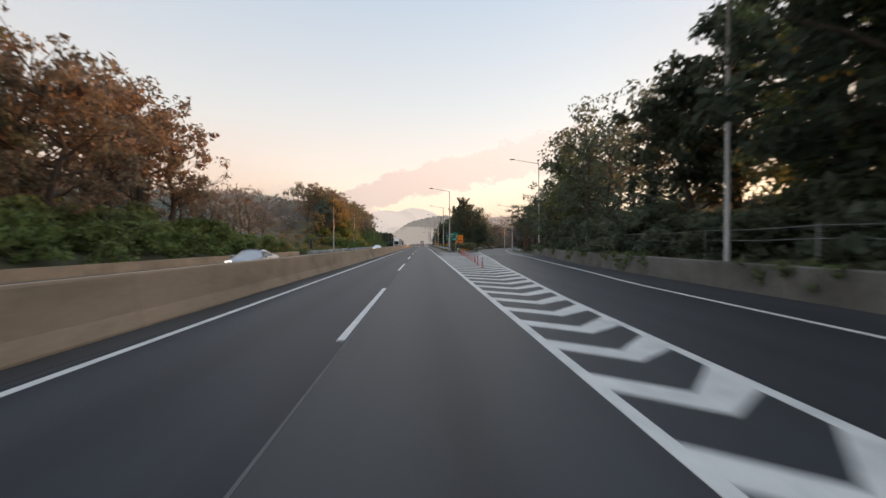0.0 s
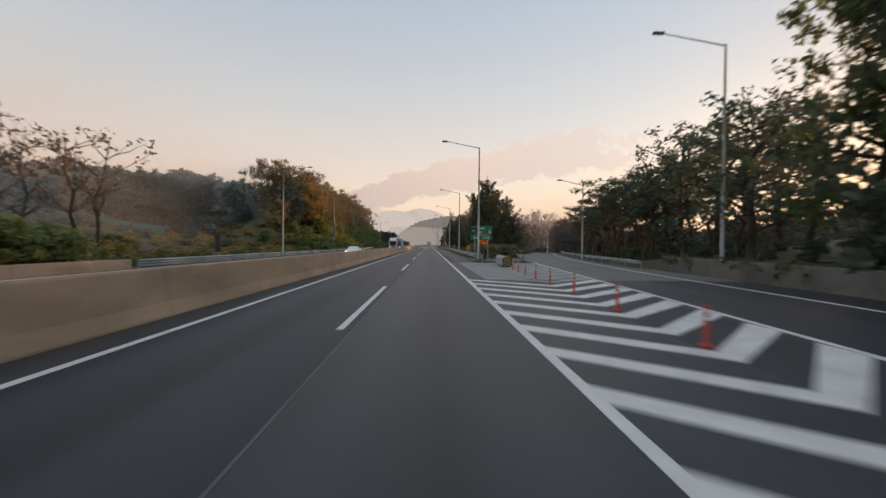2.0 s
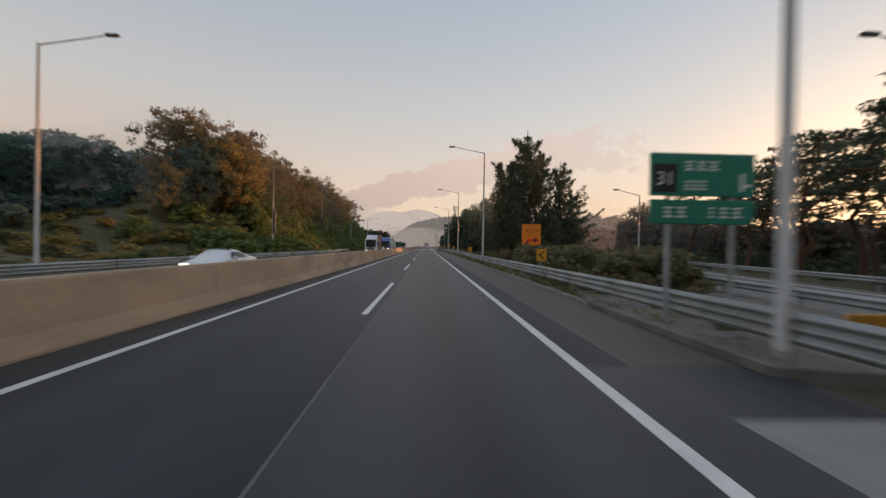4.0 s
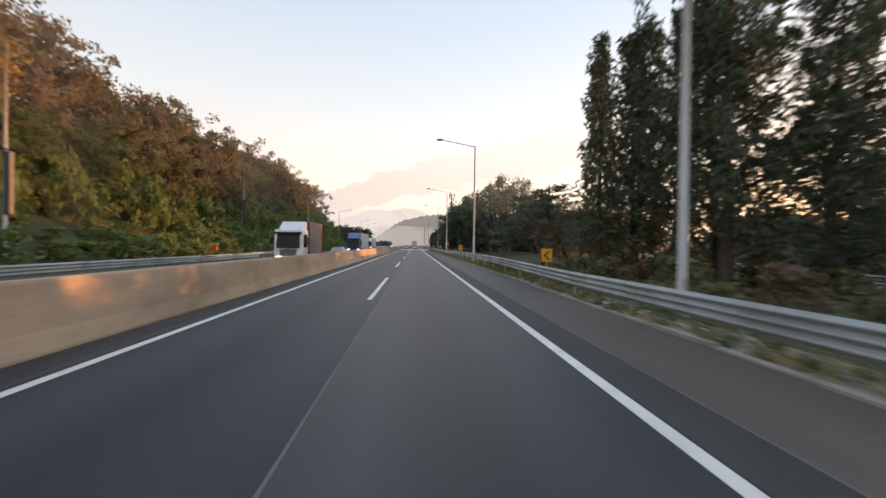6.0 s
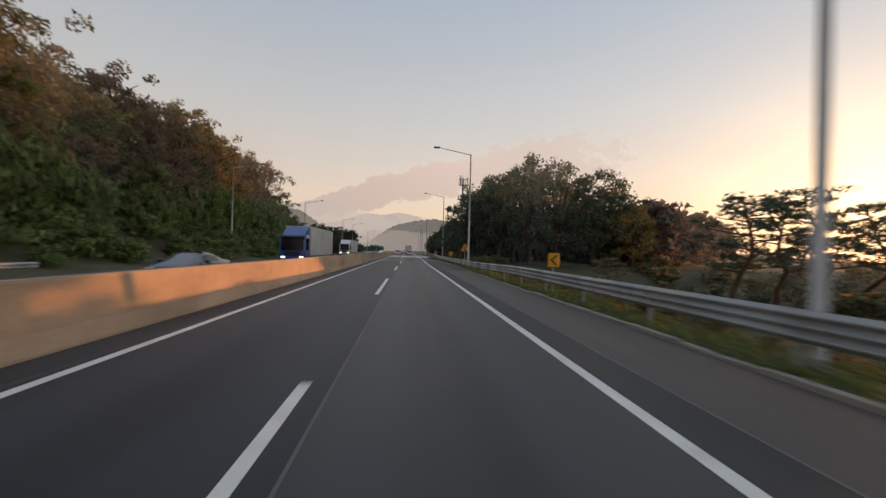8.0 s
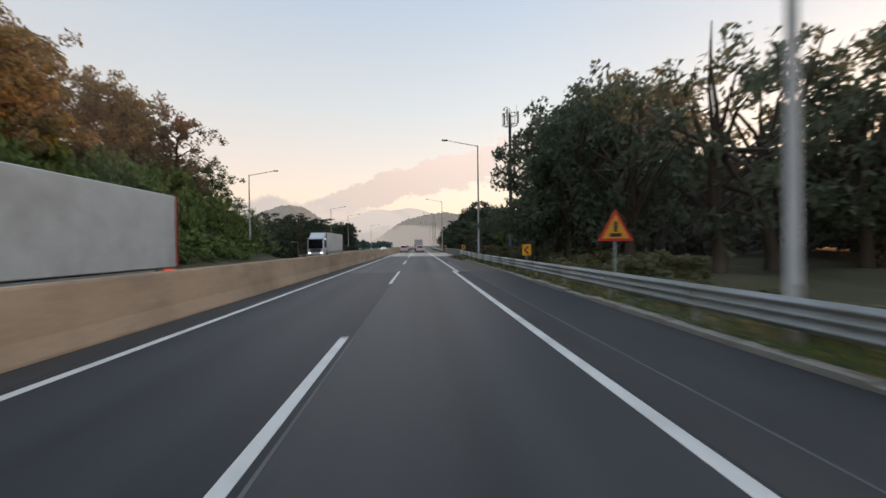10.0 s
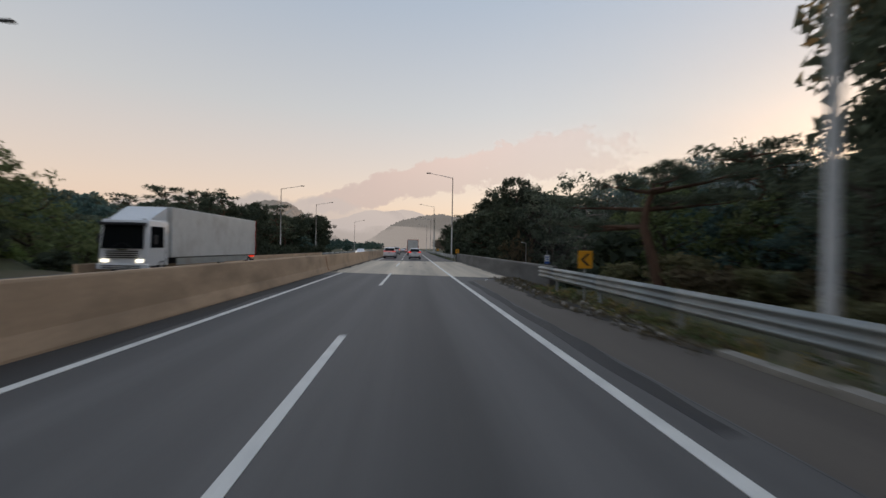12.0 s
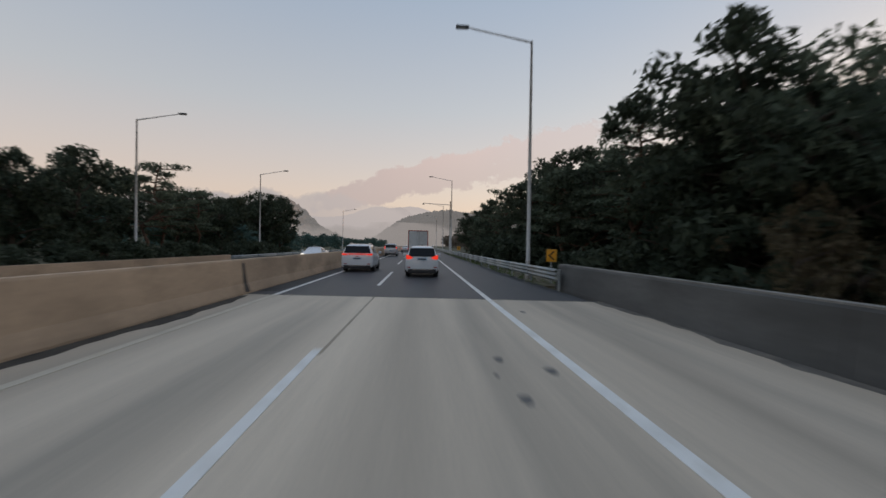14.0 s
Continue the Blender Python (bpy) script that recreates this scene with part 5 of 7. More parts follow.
# ---- far hills and the bank of smoke ----
def ridge(name, label, y, x0, x1, top, seed, material, depth=120, step=2.0, tree=3.0):
    """A wooded ridge of tree crowns: top is its height as a function of x."""
    g = random.Random(seed)
    xs = list(np.arange(x0, x1 + step, step))
    m = len(xs)
    V, rows = [], 9
    for r in range(rows):
        u = r / (rows - 1)
        k = math.sin(u * math.pi / 2) ** 0.8
        for i, x in enumerate(xs):
            h = max(1.0, top(x)) * k
            bumps = tree * (abs(math.sin(x / tree * 0.47 + r * 1.9)) * 0.55 + g.uniform(0, 0.6)) * min(1, h / 8)
            V.append((x + g.uniform(-0.3, 0.3) * step, y - depth * (1 - u), h + bumps - (3 if r == 0 else 0)))
    V += [(x, y + depth, -3) for x in xs]
    F = [(r * m + i, r * m + i + 1, (r + 1) * m + i + 1, (r + 1) * m + i) for r in range(rows) for i in range(m - 1)]
    return tagged(part(name, (V, F), material), label, "hill", "", "structure")


def bump_of(*rows):
    """Heights from (middle, half width, height)."""
    return lambda x: sum(h * math.exp(-((x - c) / w) ** 2) for c, w, h in rows)


# Each ridge carries its haze as a glow of its own.
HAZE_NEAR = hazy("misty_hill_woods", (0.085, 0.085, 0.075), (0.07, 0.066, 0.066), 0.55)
HAZE_FAR = hazy("far_hazed_hills", (0.08, 0.08, 0.08), (0.122, 0.111, 0.113), 0.95)
HAZE_LAST = hazy("palest_hazed_hills", (0.1, 0.1, 0.1), (0.135, 0.122, 0.122), 0.95)
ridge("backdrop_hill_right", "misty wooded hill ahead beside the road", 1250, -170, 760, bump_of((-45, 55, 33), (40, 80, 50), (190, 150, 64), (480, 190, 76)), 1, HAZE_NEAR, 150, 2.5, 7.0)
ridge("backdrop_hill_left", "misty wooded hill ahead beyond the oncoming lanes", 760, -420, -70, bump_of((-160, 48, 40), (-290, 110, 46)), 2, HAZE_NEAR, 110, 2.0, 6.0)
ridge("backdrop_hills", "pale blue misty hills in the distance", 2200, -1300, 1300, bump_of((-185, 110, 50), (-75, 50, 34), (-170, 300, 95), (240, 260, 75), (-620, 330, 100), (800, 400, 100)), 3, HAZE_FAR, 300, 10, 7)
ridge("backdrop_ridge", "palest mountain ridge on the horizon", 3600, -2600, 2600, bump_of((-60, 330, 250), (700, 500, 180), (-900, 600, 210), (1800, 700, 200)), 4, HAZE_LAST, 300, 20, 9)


def smoke_material(name, low, high, most):
    m = bpy.data.materials.new(name)
    m.use_nodes = True
    t = m.node_tree
    t.nodes.remove(t.nodes["Principled BSDF"])
    tc = node(t, "ShaderNodeTexCoord")
    sep = node(t, "ShaderNodeSeparateXYZ")
    t.links.new(tc.outputs["UV"], sep.inputs[0])
    n = noise_node(t, tc.outputs["Object"], 0.0045, 7, (0.8, 1, 1.2))
    fine = noise_node(t, tc.outputs["Object"], 0.014, 6)
    def edge(socket, reach):
        a = node(t, "ShaderNodeMath")
        a.operation = "PINGPONG"
        a.inputs[1].default_value = 0.5
        t.links.new(socket, a.inputs[0])
        return ramp(t, a.outputs[0], 0.0, reach, 0, 1)
    add = node(t, "ShaderNodeMath")
    add.operation = "ADD"
    t.links.new(ramp(t, n, 0.3, 0.7, -0.45, 0.55), add.inputs[0])
    t.links.new(ramp(t, fine, 0.3, 0.7, -0.22, 0.22), add.inputs[1])
    body = node(t, "ShaderNodeMath")
    body.operation = "ADD"
    t.links.new(mul(t, edge(sep.outputs[0], 0.12), edge(sep.outputs[1], 0.3)), body.inputs[0])
    t.links.new(add.outputs[0], body.inputs[1])
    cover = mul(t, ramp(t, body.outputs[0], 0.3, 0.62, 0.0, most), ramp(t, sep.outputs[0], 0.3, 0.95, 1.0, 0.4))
    # Painted glow: greyer at the bottom and left, warmer at the top and right.
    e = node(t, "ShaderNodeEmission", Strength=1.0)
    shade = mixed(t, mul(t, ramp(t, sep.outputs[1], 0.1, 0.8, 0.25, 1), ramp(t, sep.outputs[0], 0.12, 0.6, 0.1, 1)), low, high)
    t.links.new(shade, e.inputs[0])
    tr = node(t, "ShaderNodeBsdfTransparent")
    mix = node(t, "ShaderNodeMixShader")
    t.links.new(cover, mix.inputs[0])
    t.links.new(tr.outputs[0], mix.inputs[1])
    t.links.new(e.outputs[0], mix.inputs[2])
    t.links.new(mix.outputs[0], t.nodes["Material Output"].inputs[0])
    return m


def smoke(name, label, y, rows, material):
    """A flat upright sheet of cloud or haze: rows of (x, low, high) along it."""
    V = [p for x, lo, hi in rows for p in ((x, y, lo), (x, y, hi))]
    F = [(2 * i, 2 * i + 2, 2 * i + 3, 2 * i + 1) for i in range(len(rows) - 1)]
    me = mesh_of(name, V, F, material)
    uv = me.uv_layers.new(name="UVMap")
    k = len(rows) - 1
    for loop in me.loops:
        i = loop.vertex_index
        uv.data[loop.index].uv = ((i // 2) / k, i % 2)
    ob = part(name, me, material)
    ob.visible_shadow = False
    return tagged(ob, label, "cloud", "", "structure")


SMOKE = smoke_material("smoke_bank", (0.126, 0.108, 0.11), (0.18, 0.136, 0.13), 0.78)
# Haze before the hills, drawn as flat sheets that glow by themselves.
MIST = smoke_material("valley_haze_glow", (0.103, 0.098, 0.104), (0.14, 0.126, 0.126), 0.9)
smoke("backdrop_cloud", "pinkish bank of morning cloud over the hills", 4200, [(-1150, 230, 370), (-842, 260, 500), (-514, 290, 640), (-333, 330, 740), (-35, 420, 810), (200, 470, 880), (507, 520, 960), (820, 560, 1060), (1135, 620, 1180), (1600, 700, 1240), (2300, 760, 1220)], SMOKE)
smoke("backdrop_mist", "flat glowing sheet of pale haze before the hills", 1600, [(-1100, -60, 170), (-500, -60, 190), (-250, -60, 180), (100, -60, 130), (500, -60, 120)], MIST)

LOW_MIST = smoke_material("low_haze_glow", (0.08, 0.075, 0.077), (0.098, 0.09, 0.09), 0.7)
smoke("backdrop_low_mist", "flat glowing sheet of grey haze at the foot of the hill", 1085, [(-330, -60, 34), (-200, -60, 40), (-60, -60, 46), (120, -60, 40), (420, -60, 34)], LOW_MIST)
smoke("backdrop_low_mist", "flat glowing sheet of grey haze at the foot of the hill", 640, [(-420, -30, 14), (-250, -30, 18), (-120, -30, 26), (-60, -30, 24), (-20, -30, 16)], LOW_MIST)


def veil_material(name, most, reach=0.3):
    """A thin haze sheet: it lets most light through and scatters the rest, thinning out at its edges."""
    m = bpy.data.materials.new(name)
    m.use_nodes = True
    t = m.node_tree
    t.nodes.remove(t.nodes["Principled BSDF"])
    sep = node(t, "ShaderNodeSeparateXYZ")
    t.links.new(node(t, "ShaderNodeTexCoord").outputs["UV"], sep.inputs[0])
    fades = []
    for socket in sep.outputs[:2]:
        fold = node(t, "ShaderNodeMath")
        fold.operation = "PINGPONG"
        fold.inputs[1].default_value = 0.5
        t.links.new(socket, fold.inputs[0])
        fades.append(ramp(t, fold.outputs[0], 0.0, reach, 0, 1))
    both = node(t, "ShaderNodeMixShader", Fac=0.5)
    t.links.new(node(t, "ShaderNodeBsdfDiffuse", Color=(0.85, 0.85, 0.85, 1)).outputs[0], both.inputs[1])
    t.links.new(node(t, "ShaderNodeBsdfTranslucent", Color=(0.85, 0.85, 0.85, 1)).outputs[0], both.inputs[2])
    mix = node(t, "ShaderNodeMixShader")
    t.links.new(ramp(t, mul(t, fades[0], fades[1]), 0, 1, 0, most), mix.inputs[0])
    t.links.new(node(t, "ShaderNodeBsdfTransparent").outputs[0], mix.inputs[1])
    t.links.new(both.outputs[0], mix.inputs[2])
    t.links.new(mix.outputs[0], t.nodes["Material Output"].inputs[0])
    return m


# Flat upright sheets, added to lighten dark woods with a veil of haze.
VEIL = veil_material("ground_haze_sheet", 0.16)
HILL_VEIL = veil_material("hillside_haze_sheet", 0.24, 0.2)
NEAR_VEIL = veil_material("roadside_haze_sheet", 0.09, 0.15)
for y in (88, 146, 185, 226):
    smoke("haze_sheet", "flat haze sheet added before the wooded hillside", y, [(-190, -26, 34), (-120, -26, 32), (-60, -26, 30), (-21, -26, 26)], HILL_VEIL)
smoke("haze_sheet", "flat haze sheet added before the wooded bank", 36, [(-110, -24, 30), (-60, -24, 30), (-21, -24, 28)], NEAR_VEIL)
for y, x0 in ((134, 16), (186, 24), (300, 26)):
    smoke("haze_sheet", "flat haze sheet added over the valley beside the road", y, [(x0, -26, 26), (60, -26, 28), (120, -26, 30), (200, -26, 30)], VEIL)
smoke("haze_sheet", "flat haze sheet added over the trees below the bridge", 266, [(8, -20, 26), (50, -20, 28), (90, -20, 28)], VEIL)
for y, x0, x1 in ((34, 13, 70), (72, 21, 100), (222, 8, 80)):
    smoke("haze_sheet", "flat haze sheet added among the roadside trees", y, [(x0, -20, 26), ((x0 + x1) / 2, -20, 28), (x1, -20, 28)], NEAR_VEIL)


# ---- street lamps and poles ----
def lamp_meshes(height, arm, rise):
    pole = tube([(0, 0, 0), (0, 0, height * 0.5), (0, 0, height)], [0.11, 0.09, 0.055], 12)
    base = joined(box(-0.22, 0.22, -0.22, 0.22, -0.3, 0.03), tube([(0, 0, 0.03), (0, 0, 0.35)], [0.15, 0.12], 12))
    beam = tube([(0.0, 0, height - 0.08), (-arm * 0.5, 0, height - 0.04 + rise * 0.5), (-arm, 0, height + rise)], [0.05, 0.04, 0.035], 8)
    return pole, base, beam


def street_lamp(x, y, height, arm, turn, label, rise=0.55):
    """turn 0: the arm reaches to -x; 180: to +x."""
    lamp = thing("street_lamp", pose(x, y, gz(x, y), 0, 0, turn), label, "street lamp", "street lamps")
    pole, base, beam = lamp_meshes(height, arm, rise)
    part("pole", pole, POLE, lamp, "", True)
    part("base", base, KERB, lamp, "concrete base")
    part("arm", beam, POLE, lamp, "", True)
    head = part("lamp_head", soft_box(-arm - 0.55, -arm + 0.12, -0.13, 0.13, height + rise - 0.06, height + rise + 0.08, 0.04), DARK_STEEL, lamp, "flat dark lamp head")
    part("lens", box(-arm - 0.48, -arm - 0.05, -0.09, 0.09, height + rise - 0.075, height + rise - 0.055), LENS, head)
    part("hatch", box(-0.05, 0.05, -0.125, -0.095, 0.7, 1.1), POLE, lamp)
    return lamp


TALL = "tall grey steel street lamp with one arm over the lanes"
for x, y, top in ((5.3, 84.0, 12.1), (6.1, 124.6, 12.3), (5.75, 157.85, 12.0), (5.85, 196, 12.1), (6.35, 235.4, 12.6), (5.45, 292, 12.4), (5.2, 343, 13.0), (6.0, 384, 12.4), (6.0, 430, 12.4)):
    street_lamp(x, y, top - gz(x, y), 3.4, 0, TALL)
street_lamp(12.3, 17.2, 13.5, 3.4, 0, "tall grey steel street lamp above the ramp wall")
street_lamp(17.8, 64.5, 14.0 - gz(17.8, 64.5), 3.9, 0, "tall grey steel street lamp above the ramp wall")
street_lamp(19.9, 93.5, 9.8, 2.8, 0, "grey steel street lamp beside the ramp")
street_lamp(24.6, 126, 8.2, 2.6, 0, "grey steel street lamp beside the ramp")
for x, y in ((-21, 101), (-24, 210), (-24.6, 251.7), (-24.6, 308), (-24.6, 336), (-24.6, 405)):
    street_lamp(x, y, 12.2 - gz(x, y), 3.6, 180, "grey steel street lamp beyond the oncoming lanes")


def panel_pole(x, y, height):
    p = thing("utility_pole", pose(x, y, gz(x, y)), "slim steel pole carrying a dark equipment box", "pole", "equipment poles")
    part("pole", tube([(0, 0, -0.3), (0, 0, height)], [0.1, 0.07], 10), POLE, p, "", True)
    part("equipment_box", soft_box(0.02, 0.34, -0.14, 0.14, height * 0.21, height * 0.21 + 3.4, 0.03), DARK_STEEL, p, "dark equipment box")
    part("clamp", tube([(0, 0, height * 0.5), (0, 0, height * 0.5 + 0.12)], 0.12, 10), DARK_STEEL, p)


panel_pole(-22.3, 139, 12.5 - gz(-22.3, 139))
panel_pole(-24.6, 176.3, 12.5 - gz(-24.6, 176.3))
marker = thing("roadside_cabinet", pose(-21.8, 84, gz(-21.8, 84)), "narrow grey roadside marker box on a post", "cabinet")
part("body", soft_box(-0.26, 0.26, -0.16, 0.16, 0.9, 2.7, 0.05), DARK_STEEL, marker)
part("post", tube([(0, 0, -0.3), (0, 0, 0.95)], 0.06, 8), POLE, marker)
cabinet = thing("equipment_cabinet", pose(-22, 162, gz(-22, 162)), "orange and white roadside equipment cabinet at the hillside", "cabinet")
part("body", soft_box(-0.35, 0.35, -0.25, 0.25, -0.2, 1.25, 0.03), SIGN_ORANGE, cabinet)
part("roof", soft_box(-0.42, 0.42, -0.32, 0.32, 1.25, 1.36, 0.03, 1), SIGN_WHITE, cabinet, "white cap")
part("door", soft_box(-0.28, 0.28, -0.275, -0.25, 0.1, 1.15, 0.012, 1), SIGN_ORANGE, cabinet)
part("latch", box(0.18, 0.23, -0.295, -0.275, 0.55, 0.75), STEEL, cabinet)


def mast(x, y, height):
    m = thing("telecom_mast", pose(x, y, gz(x, y)), "tall steel telecom mast with a ring of antennas", "mast")
    part("pole", tube([(0, 0, -0.3), (0, 0, height * 0.6), (0, 0, height)], [0.24, 0.19, 0.14], 14), DARK_STEEL, m, "", True)
    for z in (height - 0.1, height - 1.3):
        ring = [(0.85 * math.cos(a), 0.85 * math.sin(a), z) for a in [2 * math.pi * k / 16 for k in range(17)]]
        part("platform_ring", tube(ring, 0.035, 6, False), DARK_STEEL, m)
    for k in range(6):
        a = 2 * math.pi * k / 6
        c, s = math.cos(a), math.sin(a)
        part("bracket", tube([(0.1 * c, 0.1 * s, height - 1.3), (0.85 * c, 0.85 * s, height - 1.3)], 0.03, 6), DARK_STEEL, m)
        part("rail_upright", tube([(0.85 * c, 0.85 * s, height - 1.35), (0.85 * c, 0.85 * s, height + 0.1)], 0.025, 6), DARK_STEEL, m)
        if k % 2 == 0:
            part("antenna", box(0.95 * c - 0.1, 0.95 * c + 0.1, 0.95 * s - 0.08, 0.95 * s + 0.08, height - 1.1, height + 0.25), POLE, m, "pale panel antenna")
    part("camera_arm", tube([(0, 0, height), (0, 0, height + 0.5), (-0.3, 0, height + 0.75), (-0.65, 0, height + 0.65)], 0.04, 8), DARK_STEEL, m)
    part("camera_dome", soft_box(-0.78, -0.52, -0.13, 0.13, height + 0.32, height + 0.6, 0.1), SIGN_WHITE, m, "white camera dome")
    part("lightning_rod", tube([(0.8, 0, height), (0.8, 0, height + 0.95)], 0.015, 5), DARK_STEEL, m)


mast(10.3, 237, 16.6 - gz(10, 237))
camera_pole = thing("camera_gantry", pose(6.6, 366, 0), "steel pole with a long straight arm over the lanes", "gantry")
part("pole", tube([(0, 0, -0.3), (0, 0, 11.8)], [0.16, 0.1], 12), POLE, camera_pole, "", True)
part("arm", tube([(0, 0, 11.0), (-6.2, 0, 11.3)], [0.08, 0.05], 8), POLE, camera_pole, "", True)
part("camera_box", soft_box(-6.3, -5.9, -0.2, 0.2, 10.95, 11.25, 0.04), DARK_STEEL, camera_pole)


def service_lamp(x, y, top, reach, label):
    """A slim post with a short bent arm; reach is negative where the arm points to -x."""
    lamp = thing("bridge_lamp", pose(x, y, gz(x, y)), label, "lamp post", "service lamps beside the bridge")
    h = top - gz(x, y)
    part("pole", tube([(0, 0, -0.3), (0, 0, h)], [0.07, 0.05], 10), POLE, lamp, "", True)
    part("arm", tube([(0, 0, h - 0.1), (reach * 0.5, 0, h + 0.04), (reach, 0, h + 0.06)], 0.03, 8), POLE, lamp, "", True)
    part("lamp_head", soft_box(min(reach, reach * 1.6), max(reach, reach * 1.6), -0.07, 0.07, h + 0.02, h + 0.1, 0.025), SIGN_WHITE, lamp)


service_lamp(12.0, 274.3, 2.5, -0.35, "low grey service lamp post beside the bridge")
service_lamp(-22.4, 268, 2.6, -0.8, "low grey service lamp post beyond the oncoming lanes")


# ---- road signs ----
def chevron_sign(x, y, z=1.35, w=0.5, h=0.6):
    s = thing("arrow_sign", pose(x, y, 0), "yellow curve marker with a black arrow", "road sign", "curve arrow signs")
    part("post", tube([(0, 0.05, -0.25), (0, 0.05, z + h * 0.45)], 0.035, 8), STEEL, s)
    part("panel", soft_box(-w / 2, w / 2, -0.015, 0.015, z - h / 2, z + h / 2, 0.012, 1), SIGN_YELLOW, s)
    a, t = w * 0.22, w * 0.2
    arrow = [(-a - t / 2, 0), (a - t / 2, -h * 0.34), (a + t / 2, -h * 0.34), (-a + t / 2, 0), (a + t / 2, h * 0.34), (a - t / 2, h * 0.34)]
    V = [(px, -0.02, z + pz) for px, pz in arrow] + [(px, -0.016, z + pz) for px, pz in arrow]
    F = [(0, 1, 2, 3), (0, 3, 4, 5)] + [(i, i + 6, (i + 1) % 6 + 6, (i + 1) % 6) for i in range(6)]
    part("arrow", (V, F), SIGN_BLACK, s, "black arrow")
    part("frame", joined(box(-w / 2, w / 2, 0.016, 0.03, z + 0.1, z + 0.14), box(-w / 2, w / 2, 0.016, 0.03, z - 0.14, z - 0.1)), STEEL, s)


for x, y, z in ((5.55, 98.5, 1.4), (5.62, 133.5, 1.38), (5.65, 169.3, 1.5), (5.62, 212, 1.4), (5.47, 242.9, 1.45), (6.15, 290.3, 1.35), (6.0, 337, 1.35)):
    chevron_sign(x, y, z)


def bars(parent, rows, material, y=-0.02):
    for x0, x1, z0, z1 in rows:
        part("text_bar", box(x0, x1, y - 0.006, y, z0, z1), material, parent)


def text_part(words, size, x, y, z, material, parent):
    cu = bpy.data.curves.new("text", "FONT")
    cu.body, cu.size, cu.extrude, cu.align_x, cu.align_y = words, size, 0.003, "CENTER", "CENTER"
    tmp = bpy.data.objects.new("text", cu)
    scene.collection.objects.link(tmp)
    me = bpy.data.meshes.new_from_object(tmp.evaluated_get(bpy.context.evaluated_depsgraph_get()))
    bpy.data.objects.remove(tmp)
    me.materials.clear()
    me.materials.append(material)
    ob = part("text", me, material, parent)
    ob.matrix_basis = pose(x, y, z, 90, 0, 0)
    return ob


exit_sign = thing("exit_sign", pose(6.0, 87, 0.4), "green expressway exit sign on two posts", "road sign")
for x in (-0.75, 0.75):
    part("post", tube([(x, 0.08, -0.8), (x, 0.08, 3.4)], 0.06, 10), STEEL, exit_sign)
upper = part("upper_panel", soft_box(-1.22, 1.22, -0.02, 0.03, 2.58, 3.55, 0.02, 1), SIGN_GREEN, exit_sign)
lower = part("lower_panel", soft_box(-1.22, 1.2, -0.02, 0.03, 1.95, 2.5, 0.02, 1), SIGN_GREEN, exit_sign)
badge = part("badge", soft_box(-1.16, -0.6, -0.035, -0.02, 2.66, 3.3, 0.01, 1), SIGN_BLACK, upper, "black exit number badge")
text_part("31", 0.42, -0.88, -0.04, 2.95, SIGN_WHITE, upper)
for x, z, w in ((-0.42, 3.26, 0.2), (-0.14, 3.26, 0.2), (0.14, 3.26, 0.2), (-0.42, 2.82, 0.13), (-0.24, 2.82, 0.13), (-0.06, 2.82, 0.13)):
    bars(upper, ((x, x + w, z + 0.07, z + 0.11), (x, x + w * 0.8, z - 0.02, z + 0.02), (x, x + w, z - 0.1, z - 0.06), (x + w * 0.4, x + w * 0.55, z - 0.06, z + 0.07)), SIGN_WHITE)
bars(upper, ((0.86, 0.94, 2.7, 3.1), (0.94, 1.08, 2.8, 2.87)), SIGN_WHITE)
for x, w in ((-0.9, 0.22), (-0.6, 0.22), (0.15, 0.1), (0.4, 0.18), (0.7, 0.2)):
    bars(lower, ((x, x + w, 2.3, 2.34), (x, x + w * 0.8, 2.2, 2.24), (x, x + w, 2.1, 2.14), (x + w * 0.4, x + w * 0.6, 2.14, 2.3)), SIGN_WHITE)

led_sign = thing("led_arrow_sign", pose(10.55, 120.6, gz(10.55, 120.6)), "orange board with a curved arrow of red lights", "road sign")
for x in (-0.7, 0.7):
    part("post", tube([(x, 0.1, -0.3), (x, 0.1, 4.1)], 0.06, 10), DARK_STEEL, led_sign)
board = part("board", soft_box(-0.97, 0.97, -0.04, 0.06, 1.95, 4.25, 0.02, 1), SIGN_ORANGE, led_sign)
part("warning_lamp", soft_box(-0.2, 0.2, -0.1, 0.1, 4.25, 4.5, 0.05), DARK_STEEL, led_sign)
bulb = mesh_of("bulb", *tube([(0, -0.06, 0), (0, -0.04, 0)], 0.045, 8), LED_RED)
curve = [(-0.62, 2.1), (-0.6, 2.34), (-0.5, 2.54), (-0.3, 2.66), (0.0, 2.7), (0.3, 2.7)]
V = [(x, -0.046, z) for x, z in curve] + [(x + (0.2 if i < 2 else 0.1 if i < 4 else 0), -0.046, z - (0 if i < 2 else 0.16)) for i, (x, z) in enumerate(curve)]
part("arrow_stem", (V, [(i, i + 1, i + 7, i + 6) for i in range(5)]), SIGN_BLACK, board, "dark curved arrow")
part("arrow_head", ([(0.3, -0.046, 2.92), (0.3, -0.046, 2.34), (0.78, -0.046, 2.62)], [(0, 1, 2)]), SIGN_BLACK, board, "dark arrow head")
dots = [(-0.62 + 0.02 * k, 2.14 + 0.13 * k) for k in range(4)] + [(-0.46, 2.6), (-0.33, 2.67)] + [(-0.2 + 0.13 * k, 2.72) for k in range(4)] + [(-0.42, 2.14), (-0.4, 2.28), (-0.3, 2.44)] + [(-0.16 + 0.13 * k, 2.53) for k in range(4)]
dots += [(0.34, 2.88), (0.47, 2.8), (0.6, 2.72), (0.72, 2.62), (0.6, 2.52), (0.47, 2.44), (0.34, 2.37)]
